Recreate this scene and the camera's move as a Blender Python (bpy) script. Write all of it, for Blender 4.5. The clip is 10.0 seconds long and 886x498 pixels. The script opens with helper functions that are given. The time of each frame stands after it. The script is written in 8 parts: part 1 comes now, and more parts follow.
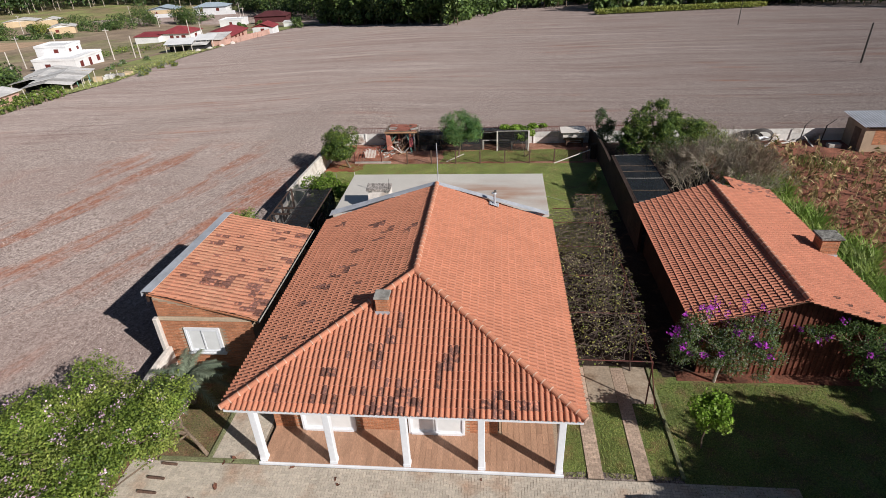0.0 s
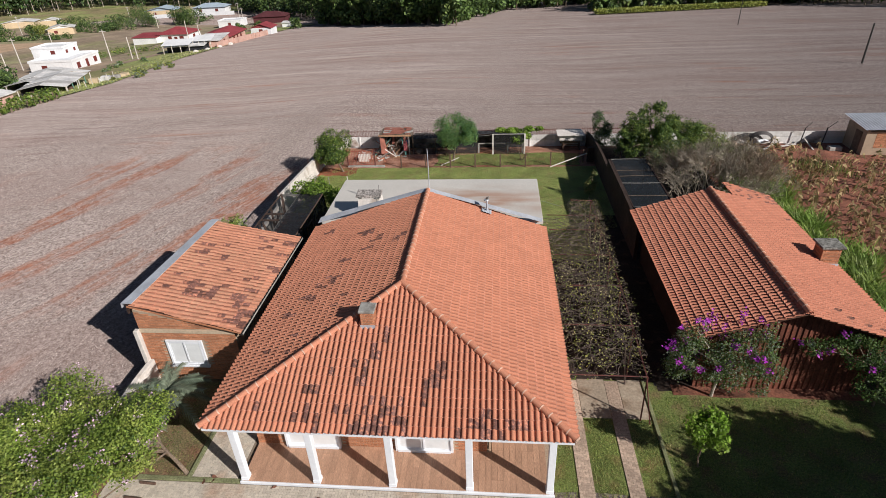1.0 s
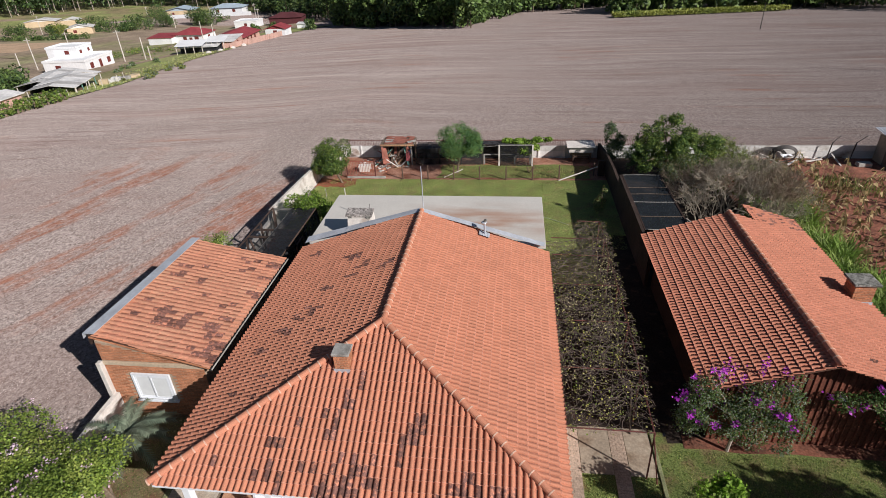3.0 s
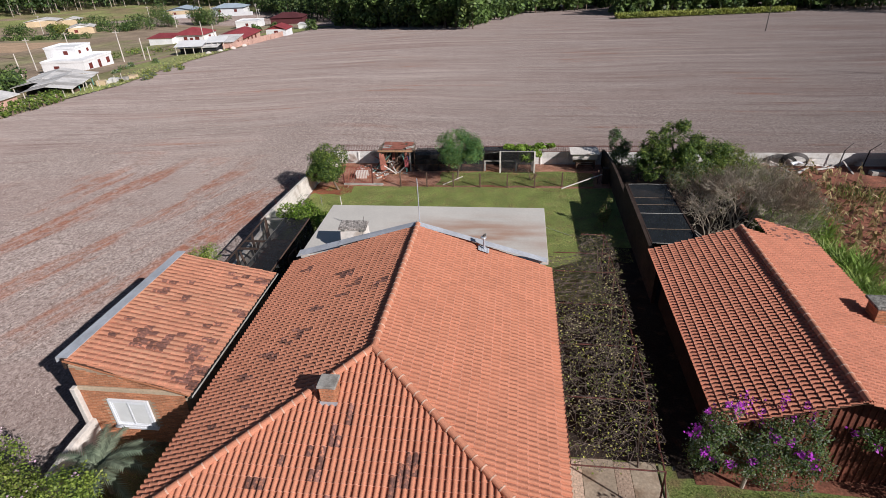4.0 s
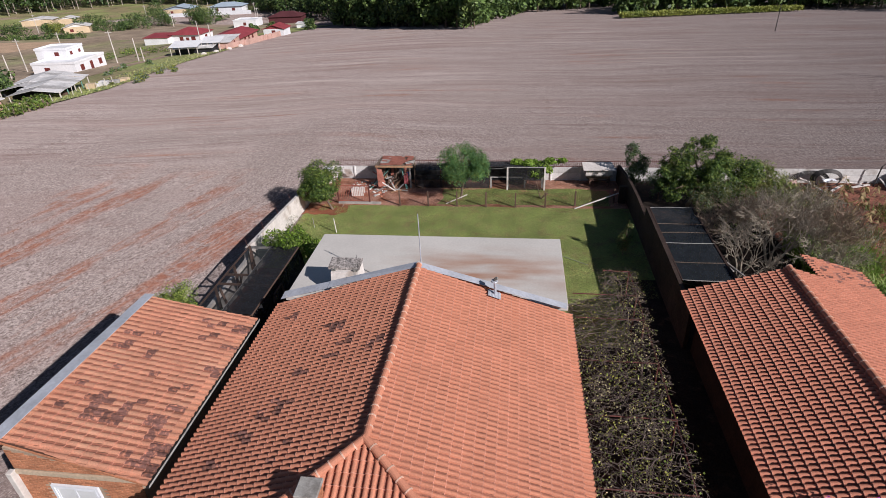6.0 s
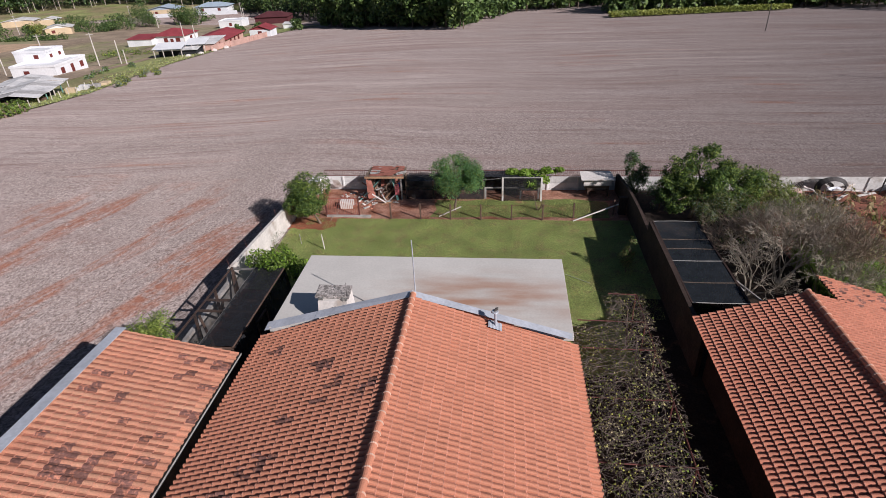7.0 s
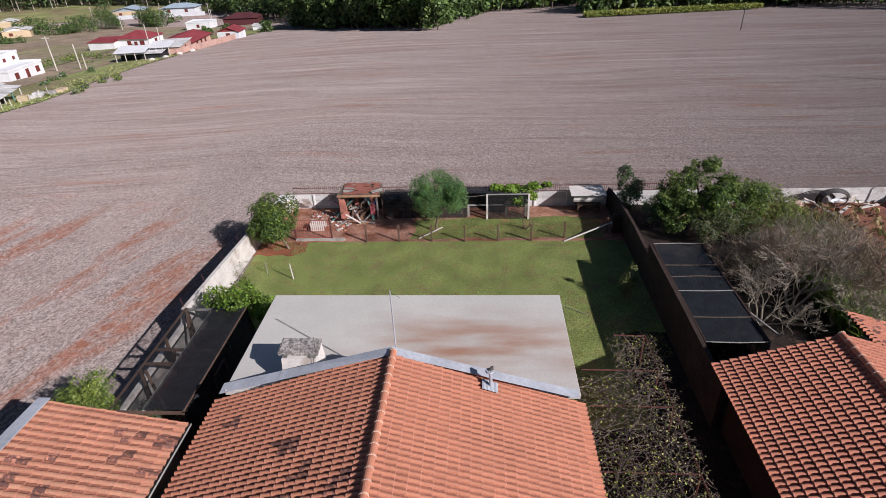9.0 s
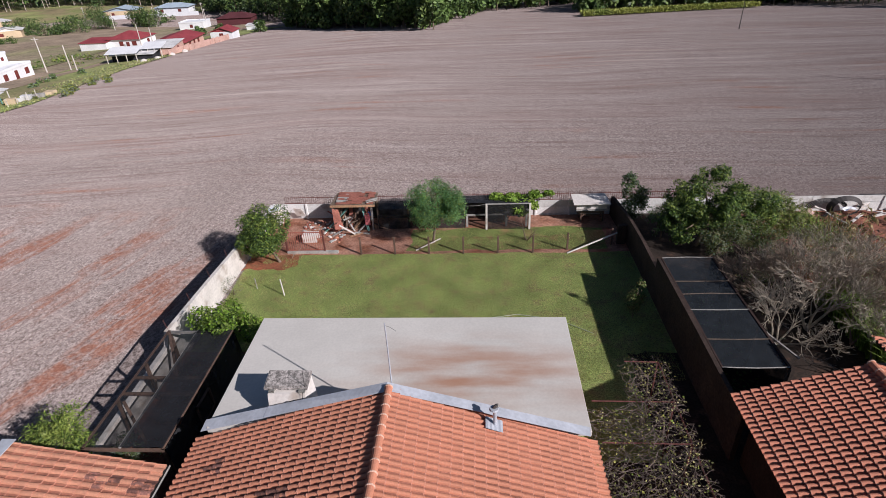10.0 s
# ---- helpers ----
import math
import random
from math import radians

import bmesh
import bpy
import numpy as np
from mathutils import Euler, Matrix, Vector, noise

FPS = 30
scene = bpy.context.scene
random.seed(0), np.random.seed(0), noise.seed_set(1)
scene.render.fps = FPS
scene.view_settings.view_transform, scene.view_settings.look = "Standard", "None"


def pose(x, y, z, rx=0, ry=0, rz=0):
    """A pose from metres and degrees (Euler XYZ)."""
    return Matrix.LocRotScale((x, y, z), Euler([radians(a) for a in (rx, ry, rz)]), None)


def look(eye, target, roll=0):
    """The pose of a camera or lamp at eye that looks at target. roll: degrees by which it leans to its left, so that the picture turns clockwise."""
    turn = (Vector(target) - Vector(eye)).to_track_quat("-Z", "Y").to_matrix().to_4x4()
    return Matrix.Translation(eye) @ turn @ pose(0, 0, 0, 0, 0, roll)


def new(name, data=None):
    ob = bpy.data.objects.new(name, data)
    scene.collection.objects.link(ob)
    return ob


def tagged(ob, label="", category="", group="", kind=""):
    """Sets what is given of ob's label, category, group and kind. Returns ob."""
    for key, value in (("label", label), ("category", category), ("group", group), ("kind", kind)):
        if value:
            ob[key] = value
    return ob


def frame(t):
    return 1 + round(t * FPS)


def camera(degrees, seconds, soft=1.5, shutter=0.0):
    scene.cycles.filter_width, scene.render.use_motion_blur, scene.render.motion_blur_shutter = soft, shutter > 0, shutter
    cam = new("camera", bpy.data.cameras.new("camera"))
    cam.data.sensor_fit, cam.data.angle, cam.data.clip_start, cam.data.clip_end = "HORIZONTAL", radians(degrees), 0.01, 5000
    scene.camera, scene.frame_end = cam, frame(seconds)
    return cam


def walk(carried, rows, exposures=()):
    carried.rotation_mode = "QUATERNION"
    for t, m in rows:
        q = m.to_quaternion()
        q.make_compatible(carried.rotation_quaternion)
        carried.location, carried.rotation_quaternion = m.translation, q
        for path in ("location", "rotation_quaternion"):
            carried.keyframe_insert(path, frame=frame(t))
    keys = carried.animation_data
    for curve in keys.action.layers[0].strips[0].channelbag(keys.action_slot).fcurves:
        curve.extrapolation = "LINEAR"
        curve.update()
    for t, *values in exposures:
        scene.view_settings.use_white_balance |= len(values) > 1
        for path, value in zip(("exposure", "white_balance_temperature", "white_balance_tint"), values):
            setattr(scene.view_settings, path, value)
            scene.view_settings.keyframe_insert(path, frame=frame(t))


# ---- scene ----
cam = camera(76.5, 10.0, soft=0.35)
PATH = [
    (0, (-0.055, 1.473, 15.69), (-0.243, 3.198, 14.695), -2.7),
    (0.5, (0.116, 1.799, 15.682), (-0.073, 3.523, 14.686), -2.7),
    (1, (0.325, 2.265, 15.684), (0.135, 3.99, 14.689), -2.8),
    (1.5, (0.541, 2.793, 15.684), (0.314, 4.514, 14.691), -2.7),
    (2, (0.734, 3.349, 15.673), (0.502, 5.07, 14.681), -2.7),
    (2.5, (0.943, 3.934, 15.647), (0.707, 5.656, 14.656), -2.7),
    (4, (1.045, 5.963, 15.584), (0.799, 7.684, 14.595), -2.6),
    (4.5, (0.959, 6.748, 15.606), (0.71, 8.467, 14.615), -2.5),
    (5, (0.813, 7.611, 15.559), (0.562, 9.33, 14.568), -2.5),
    (5.5, (0.652, 8.509, 15.539), (0.399, 10.227, 14.547), -2.6),
    (7, (0.076, 11.202, 15.676), (-0.137, 12.921, 14.677), -2.7),
    (7.5, (-0.085, 12.046, 15.665), (-0.275, 13.768, 14.665), -2.7),
    (8, (-0.241, 12.802, 15.611), (-0.404, 14.525, 14.61), -2.6),
    (8.5, (-0.317, 13.564, 15.543), (-0.471, 15.288, 14.542), -2.6),
    (9, (-0.397, 14.32, 15.509), (-0.532, 16.045, 14.506), -2.6),
    (9.5, (-0.491, 15.086, 15.494), (-0.618, 16.811, 14.489), -2.6),
    (10, (-0.55, 15.828, 15.497), (-0.673, 17.552, 14.49), -2.7),
]
walk(cam, [(t, look(eye, target, roll)) for t, eye, target, roll in PATH], [(0.0, -0.08, 6350, 9), (4.0, -0.10, 6200, 11), (7.0, -0.14, 6080, 15), (10.0, -0.08, 6020, 15)])

# ---- light: clear sky, low sun from the front right ----
SUN = Vector((1.38, -0.96, 1.0)).normalized()
world = bpy.data.worlds.new("sky")
scene.world = world
world.use_nodes = True
wn = world.node_tree
sky = wn.nodes.new("ShaderNodeTexSky")
sky.sky_type, sky.sun_disc = "NISHITA", False
sky.ozone_density = 3.0
sky.sun_elevation = math.asin(SUN.z)
sky.sun_rotation = math.atan2(SUN.x, SUN.y)
wn.nodes["Background"].inputs["Strength"].default_value = 0.041
wn.links.new(sky.outputs[0], wn.nodes["Background"].inputs["Color"])
sun = new("sun", bpy.data.lights.new("sun", "SUN"))
sun.data.energy, sun.data.angle, sun.data.color = 5.5, radians(0.5), (1.0, 0.935, 0.86)
sun.matrix_basis = look(SUN * 60, (0, 0, 0))


# ---- building tools ----
rng = random.Random(7)
nrg = np.random.default_rng(11)


def smooth_step(a, b, x):
    t = min(1.0, max(0.0, (x - a) / (b - a)))
    return t * t * (3 - 2 * t)


def ground_z(x, y):
    """Height of the land: a level yard, a field that falls away behind and to one side, then a valley floor."""
    b = -0.2 * smooth_step(18, 42, y)
    d = max(0.0, y - 47)
    b -= 0.07 * d * d / (d + 8.0)
    if y > 270:
        e = y - 270
        b += 0.07 * e * smooth_step(0, 60, e) + 0.02 * max(0.0, e - 120)
    l = max(0.0, -14 - x)
    l = min(l * l / (l + 6.0), 110)
    bank = 0.35 * smooth_step(13.5, 14.8, -x) * (1 - smooth_step(20, 40, -x)) * smooth_step(18, 26, y) * (1 - smooth_step(44, 52, y))
    return b - 0.045 * l - bank


class Shape:
    """Collects vertices and faces for one mesh."""

    def __init__(self):
        self.v, self.f, self.m, self.slot = [], [], [], 0

    def add(self, verts, faces):
        n = len(self.v)
        self.v += [tuple(p) for p in verts]
        self.f += [tuple(i + n for i in q) for q in faces]
        self.m += [self.slot] * len(faces)
        return self

    def box(self, x0, y0, z0, x1, y1, z1, m=None, bevel=0.0):
        c = [(x, y, z) for z in (z0, z1) for y in (y0, y1) for x in (x0, x1)]
        faces = [(0, 2, 3, 1), (4, 5, 7, 6), (0, 1, 5, 4), (2, 6, 7, 3), (0, 4, 6, 2), (1, 3, 7, 5)]
        if bevel:
            bm = bmesh.new()
            vs = [bm.verts.new(p) for p in c]
            for q in faces:
                bm.faces.new([vs[i] for i in q])
            bmesh.ops.bevel(bm, geom=bm.edges[:], offset=bevel, segments=1, affect="EDGES")
            bm.verts.index_update()
            c = [p.co.copy() for p in bm.verts]
            faces = [[p.index for p in q.verts] for q in bm.faces]
            bm.free()
        if m is not None:
            c = [m @ Vector(p) for p in c]
        return self.add(c, faces)

    def beam(self, a, b, w, h=None, up=(0, 0, 1)):
        """A squared bar from a to b."""
        a, b = Vector(a), Vector(b)
        h = h or w
        d = (b - a)
        n = d.length
        d.normalize()
        s = d.cross(Vector(up))
        s = s.normalized() if s.length > 1e-4 else Vector((1, 0, 0))
        u = s.cross(d)
        m = Matrix((s, d, u)).transposed().to_4x4()
        m.translation = a
        return self.box(-w / 2, 0, -h / 2, w / 2, n, h / 2, m)

    def tube(self, pts, radii, sides=6, cap=True):
        pts = [Vector(p) for p in pts]
        if not hasattr(radii, "__len__"):
            radii = [radii] * len(pts)
        rings = []
        u = None
        for i, p in enumerate(pts):
            d = (pts[min(i + 1, len(pts) - 1)] - pts[max(i - 1, 0)]).normalized()
            if u is None:
                u = d.orthogonal().normalized()
            else:
                u = (u - d * u.dot(d))
                u = u.normalized() if u.length > 1e-5 else d.orthogonal().normalized()
            w = d.cross(u)
            rings += [p + (u * math.cos(2 * math.pi * k / sides) + w * math.sin(2 * math.pi * k / sides)) * radii[i] for k in range(sides)]
        f = [(i * sides + k, i * sides + (k + 1) % sides, (i + 1) * sides + (k + 1) % sides, (i + 1) * sides + k)
             for i in range(len(pts) - 1) for k in range(sides)]
        if cap:
            f += [tuple(range(sides))[::-1], tuple(range((len(pts) - 1) * sides, len(pts) * sides))]
        return self.add(rings, f)

    def prism(self, outline, z0, z1):
        """An upright slab with the outline given as (x, y) pairs."""
        n = len(outline)
        v = [(x, y, z0) for x, y in outline] + [(x, y, z1) for x, y in outline]
        return self.add(v, [tuple(range(n))[::-1], tuple(range(n, 2 * n))] + [(i, (i + 1) % n, n + (i + 1) % n, n + i) for i in range(n)])

    def sheet(self, corners, thick):
        """A four-cornered panel in space, thick metres deep (downwards)."""
        c = [Vector(p) for p in corners]
        d = Vector((0, 0, -thick))
        return self.add(c + [p + d for p in c], [(0, 1, 2, 3), (7, 6, 5, 4)] + [(i + 4, (i + 1) % 4 + 4, (i + 1) % 4, i) for i in range(4)])


def origin_of(ob):
    o = Vector((0, 0, 0))
    while ob is not None:
        o += ob.location
        ob = ob.parent
    return o


def mesh_from(name, verts, faces, mats, slots=None, smooth=False):
    me = bpy.data.meshes.new(name)
    me.from_pydata(verts, [], faces)
    for m in (mats if isinstance(mats, (list, tuple)) else [mats]):
        me.materials.append(m)
    if slots is not None and any(slots):
        me.polygons.foreach_set("material_index", slots)
    if smooth:
        me.polygons.foreach_set("use_smooth", [True] * len(me.polygons))
    me.update()
    return me


def thing(name, at, label, category, group="", kind=""):
    """An empty at the base of a thing, to carry its parts."""
    ob = new(name)
    ob.location = at
    ob.empty_display_size = 0.2
    return tagged(ob, label, category, group, kind)


def part(name, shape, mats, parent=None, label="", smooth=False):
    """One mesh, given in world places, under its thing or part."""
    o = origin_of(parent)
    ob = new(name, mesh_from(name, [(p[0] - o.x, p[1] - o.y, p[2] - o.z) for p in shape.v], shape.f, mats, shape.m, smooth))
    ob.parent = parent
    return tagged(ob, label)


def solid(name, shape, mats, label, category, group="", kind="", smooth=False):
    """A thing or a piece of the setting that is one mesh."""
    return tagged(part(name, shape, mats, None, "", smooth), label, category, group, kind)


# ---- materials ----
def material(name, color, rough=0.85, fine=0.25, fine_scale=14.0, broad=0.22, broad_scale=0.8, bump=0.25, bump_scale=45.0,
             metal=0.0, vary="", amount=0.25, tint=None, tint_scale=1.3, tint_at=0.56, spread=0.1, spec=0.3, through_light=0.0, stretch=None):
    """A surface with grain and blotches at two scales; vary: a shift of tone for each object or each loose island;
    tint: a second colour in patches (stains, moss, soil)."""
    mt = bpy.data.materials.new(name)
    mt.use_nodes = True
    t = mt.node_tree
    n, l = t.nodes, t.links
    b = n["Principled BSDF"]
    geo = n.new("ShaderNodeNewGeometry")
    where = geo.outputs["Position"]
    if stretch:
        sc = n.new("ShaderNodeVectorMath")
        sc.operation = "MULTIPLY"
        sc.inputs[1].default_value = stretch
        l.new(where, sc.inputs[0])
        where = sc.outputs[0]

    def noise_at(scale, detail=4.0):
        x = n.new("ShaderNodeTexNoise")
        x.inputs["Scale"].default_value, x.inputs["Detail"].default_value = scale, detail
        l.new(where, x.inputs["Vector"])
        return x.outputs[0]

    def remap(x, lo, hi, a=0.3, c=0.7):
        r = n.new("ShaderNodeMapRange")
        for k, val in zip((1, 2, 3, 4), (a, c, lo, hi)):
            r.inputs[k].default_value = val
        l.new(x, r.inputs[0])
        return r.outputs[0]

    def times(x, y):
        q = n.new("ShaderNodeMath")
        q.operation = "MULTIPLY"
        l.new(x, q.inputs[0])
        l.new(y, q.inputs[1])
        return q.outputs[0]

    f = times(remap(noise_at(fine_scale), 1 - fine, 1 + fine), remap(noise_at(broad_scale), 1 - broad, 1 + broad))
    if vary == "object":
        f = times(f, remap(n.new("ShaderNodeObjectInfo").outputs["Random"], 1 - amount, 1 + amount, 0, 1))
    elif vary == "island":
        f = times(f, remap(geo.outputs["Random Per Island"], 1 - amount, 1 + amount, 0, 1))
    mix = n.new("ShaderNodeVectorMath")
    mix.operation = "SCALE"
    if tint:
        mc = n.new("ShaderNodeMix")
        mc.data_type = "RGBA"
        mc.inputs[6].default_value, mc.inputs[7].default_value = (*color, 1), (*tint, 1)
        l.new(remap(noise_at(tint_scale, 6.0), 0, 1, tint_at - spread, tint_at + spread), mc.inputs[0])
        l.new(mc.outputs[2], mix.inputs[0])
    else:
        mix.inputs[0].default_value = color
    l.new(f, mix.inputs["Scale"])
    l.new(mix.outputs[0], b.inputs["Base Color"])
    b.inputs["Roughness"].default_value, b.inputs["Metallic"].default_value = rough, metal
    b.inputs["Specular IOR Level"].default_value = spec
    if bump:
        bp = n.new("ShaderNodeBump")
        bp.inputs["Strength"].default_value, bp.inputs["Distance"].default_value = bump, 0.02
        l.new(noise_at(bump_scale, 3.0), bp.inputs["Height"])
        l.new(bp.outputs[0], b.inputs["Normal"])
    if through_light:
        tr = n.new("ShaderNodeBsdfTranslucent")
        l.new(mix.outputs[0], tr.inputs[0])
        ms = n.new("ShaderNodeMixShader")
        ms.inputs[0].default_value = through_light
        l.new(b.outputs[0], ms.inputs[1])
        l.new(tr.outputs[0], ms.inputs[2])
        l.new(ms.outputs[0], n["Material Output"].inputs[0])
    return mt


CLAY = (0.55, 0.229, 0.142)
clay_tile = material("clay_tile", CLAY, 0.75, 0.14, 30, 0.035, 1.1, 0.3, 60, vary="object", amount=0.07)
clay_loose = material("clay_tile_loose", CLAY, 0.75, 0.14, 30, 0.035, 1.1, 0.3, 60, vary="island", amount=0.07)
clay_deep = material("clay_tile_deep", (0.54, 0.214, 0.136), 0.75, 0.14, 30, 0.04, 1.1, 0.3, 60, vary="object", amount=0.08)
clay_deep_loose = material("clay_tile_deep_loose", (0.54, 0.214, 0.136), 0.75, 0.14, 30, 0.04, 1.1, 0.3, 60, vary="island", amount=0.08)
clay_edge = material("clay_worn_lip", (0.57, 0.265, 0.185), 0.8, 0.2, 30, 0.2, 1.1, 0.3, 60)
# pan colour darkened for grime and for the shade between the rolls
clay_pan = material("clay_pan_grime_shade", (0.33, 0.138, 0.092), 0.9, 0.3, 25, 0.3, 1.2, 0.3, 60)
cap_mortar = material("cap_mortar", (0.64, 0.42, 0.32), 0.9, 0.25, 25, 0.2, 1.5, 0.3, 60)
clay_dark = material("clay_tile_lichen", (0.20, 0.098, 0.08), 0.9, 0.35, 18, 0.2, 2.0, 0.4, 60, vary="island", amount=0.35, tint=(0.47, 0.20, 0.13), tint_scale=8, tint_at=0.565, spread=0.06)
clay_pale = material("clay_tile_pale", (0.565, 0.262, 0.168), 0.8, 0.2, 30, 0.10, 1.1, 0.3, 60, vary="object", amount=0.08, tint=(0.57, 0.30, 0.195), tint_scale=0.5)
clay_pale_loose = material("clay_tile_pale_loose", (0.565, 0.262, 0.168), 0.8, 0.2, 30, 0.10, 1.1, 0.3, 60, vary="island", amount=0.08, tint=(0.57, 0.30, 0.195), tint_scale=0.5)
under_roof = material("roof_underlay", (0.10, 0.05, 0.035), 0.95)
brick_mat = material("brick", (0.45, 0.195, 0.105), 0.9, 0.25, 20, 0.15, 1.5, 0.4, 60, vary="object", amount=0.22)
brick_loose = material("brick_loose", (0.45, 0.195, 0.105), 0.9, 0.25, 20, 0.15, 1.5, 0.4, 60, vary="island", amount=0.22)
mortar = material("mortar", (0.40, 0.30, 0.22), 0.95, 0.2, 25)
white_paint = material("white_paint", (0.77, 0.79, 0.84), 0.6, 0.04, 8, 0.05, 0.9, 0.08, 60)
white_worn = material("white_plaster_worn", (0.68, 0.63, 0.59), 0.9, 0.10, 9, 0.10, 1.2, 0.3, 40, tint=(0.42, 0.34, 0.28), tint_scale=1.6, tint_at=0.64)
concrete = material("concrete", (0.40, 0.385, 0.36), 0.9, 0.18, 20, 0.15, 0.7, 0.4, 60, tint=(0.22, 0.20, 0.18), tint_scale=2.2, tint_at=0.62)
concrete_dark = material("concrete_weathered", (0.27, 0.26, 0.24), 0.95, 0.4, 25, 0.3, 3.0, 0.6, 50, tint=(0.10, 0.095, 0.085), tint_scale=7, tint_at=0.55)
zinc = material("zinc_sheet", (0.46, 0.48, 0.53), 0.45, 0.10, 10, 0.15, 1.2, 0.08, 30, metal=0.1, spec=0.5)
steel_dark = material("dark_steel", (0.05, 0.045, 0.045), 0.55, 0.2, 20, metal=0.5)
red_iron = material("red_oxide_iron", (0.13, 0.045, 0.038), 0.7, 0.25, 20, 0.2, 2, 0.2, 40)
soil = material("red_soil", (0.20, 0.080, 0.052), 0.98, 0.35, 12, 0.3, 0.9, 0.8, 18, tint=(0.12, 0.058, 0.04), tint_scale=2.0)
# near-black copy of the stained boards, made for the shaded side walls
wood_shade_dark = material("stained_boards_shade", (0.045, 0.026, 0.021), 0.85, 0.3, 12, 0.25, 1.5, 0.3, 40)
wood_red = material("stained_boards", (0.16, 0.055, 0.035), 0.8, 0.3, 12, 0.2, 1.5, 0.3, 40, vary="object", amount=0.3)
wood_grey = material("weathered_wood", (0.17, 0.125, 0.095), 0.9, 0.35, 14, 0.25, 2, 0.4, 50)
bark = material("bark", (0.20, 0.15, 0.11), 0.95, 0.35, 18, 0.3, 2, 0.7, 30)
bark_pale = material("pale_bark", (0.42, 0.36, 0.31), 0.95, 0.3, 18, 0.25, 2, 0.5, 30)
glass = material("window_glass", (0.10, 0.12, 0.13), 0.06, 0.02, 4, 0.05, 1, 0.0, spec=0.8)


# ---- the land ----
def field_material():
    """Harvested field: pale straw litter over red earth, in rows that sweep round the plot."""
    mt = bpy.data.materials.new("stubble_field")
    mt.use_nodes = True
    t = mt.node_tree
    n, l = t.nodes, t.links
    b = n["Principled BSDF"]
    geo = n.new("ShaderNodeNewGeometry")

    def vmath(op, a, val):
        q = n.new("ShaderNodeVectorMath")
        q.operation = op
        l.new(a, q.inputs[0])
        q.inputs[1].default_value = val
        return q.outputs[0]

    def smath(op, a, c):
        q = n.new("ShaderNodeMath")
        q.operation = op
        l.new(a, q.inputs[0])
        if hasattr(c, "is_output"):
            l.new(c, q.inputs[1])
        else:
            q.inputs[1].default_value = c
        return q.outputs[0]

    def noise_of(vec, scale, detail=5.0, rough=0.55):
        x = n.new("ShaderNodeTexNoise")
        x.inputs["Scale"].default_value, x.inputs["Detail"].default_value, x.inputs["Roughness"].default_value = scale, detail, rough
        l.new(vec, x.inputs["Vector"])
        return x.outputs[0]

    def remap(x, a, c, lo, hi):
        r = n.new("ShaderNodeMapRange")
        r.interpolation_type = "SMOOTHSTEP"
        for k, val in zip((1, 2, 3, 4), (a, c, lo, hi)):
            r.inputs[k].default_value = val
        l.new(x, r.inputs[0])
        return r.outputs[0]

    def mixed(fac, a, c):
        q = n.new("ShaderNodeMix")
        q.data_type = "RGBA"
        l.new(fac, q.inputs[0])
        for k, val in ((6, a), (7, c)):
            if hasattr(val, "is_output"):
                l.new(val, q.inputs[k])
            else:
                q.inputs[k].default_value = (*val, 1)
        return q.outputs[2]

    def vdist(a, mid, scale):
        q = n.new("ShaderNodeVectorMath")
        q.operation = "LENGTH"
        l.new(vmath("MULTIPLY", vmath("SUBTRACT", a, mid), scale), q.inputs[0])
        return q.outputs["Value"]

    pos = geo.outputs["Position"]
    sp = n.new("ShaderNodeSeparateXYZ")
    l.new(pos, sp.inputs[0])
    X, Y = sp.outputs[0], sp.outputs[1]
    warp = smath("MULTIPLY", smath("SUBTRACT", noise_of(pos, 0.016, 2.0), 0.5), 16.0)

    def dot2(cx, cy):
        return smath("ADD", smath("MULTIPLY", X, cx), smath("MULTIPLY", Y, cy))

    def rows_of(across, along, fa, fl, detail, rough):
        c = n.new("ShaderNodeCombineXYZ")
        l.new(smath("MULTIPLY", across, fa), c.inputs[0])
        l.new(smath("MULTIPLY", along, fl), c.inputs[1])
        return noise_of(c.outputs[0], 1.0, detail, rough)

    def mixf(fac, a, c):
        q = n.new("ShaderNodeMix")
        l.new(fac, q.inputs[0])
        l.new(a, q.inputs[2])
        l.new(c, q.inputs[3])
        return q.outputs[0]

    # beside the wall the rows run with it; beyond the headland they run across
    turn = remap(smath("ADD", Y, smath("MULTIPLY", smath("SUBTRACT", noise_of(pos, 0.10, 4.0), 0.5), 22.0)), 44.0, 53.0, 0, 1)
    near_a, near_l = smath("ADD", dot2(0.945, -0.326), smath("MULTIPLY", warp, 0.15)), dot2(0.326, 0.945)
    far_a, far_l = smath("ADD", dot2(0.03, 1.0), warp), X
    streak = mixf(turn, rows_of(near_a, near_l, 0.36, 0.055, 5.0, 0.6), rows_of(far_a, far_l, 0.55, 0.045, 5.0, 0.6))
    finer = mixf(turn, rows_of(near_a, near_l, 5.0, 0.35, 6.0, 0.75), rows_of(far_a, far_l, 1.5, 0.05, 6.0, 0.75))
    wider = rows_of(far_a, far_l, 0.16, 0.02, 5.0, 0.6)
    squash = vmath("MULTIPLY", pos, (1.0, 0.7, 1.0))
    clumps = noise_of(squash, 6.0, 8.0, 0.9)
    litter = smath("MULTIPLY", smath("ADD", noise_of(pos, 11.0, 9.0, 0.9), clumps), 0.5)
    broad = noise_of(pos, 0.05, 4.0)
    straw = mixed(remap(litter, 0.44, 0.56, 0, 1), (0.092, 0.068, 0.062), (0.43, 0.362, 0.340))
    straw = mixed(remap(broad, 0.42, 0.66, 0.0, 0.35), straw, (0.27, 0.225, 0.205))
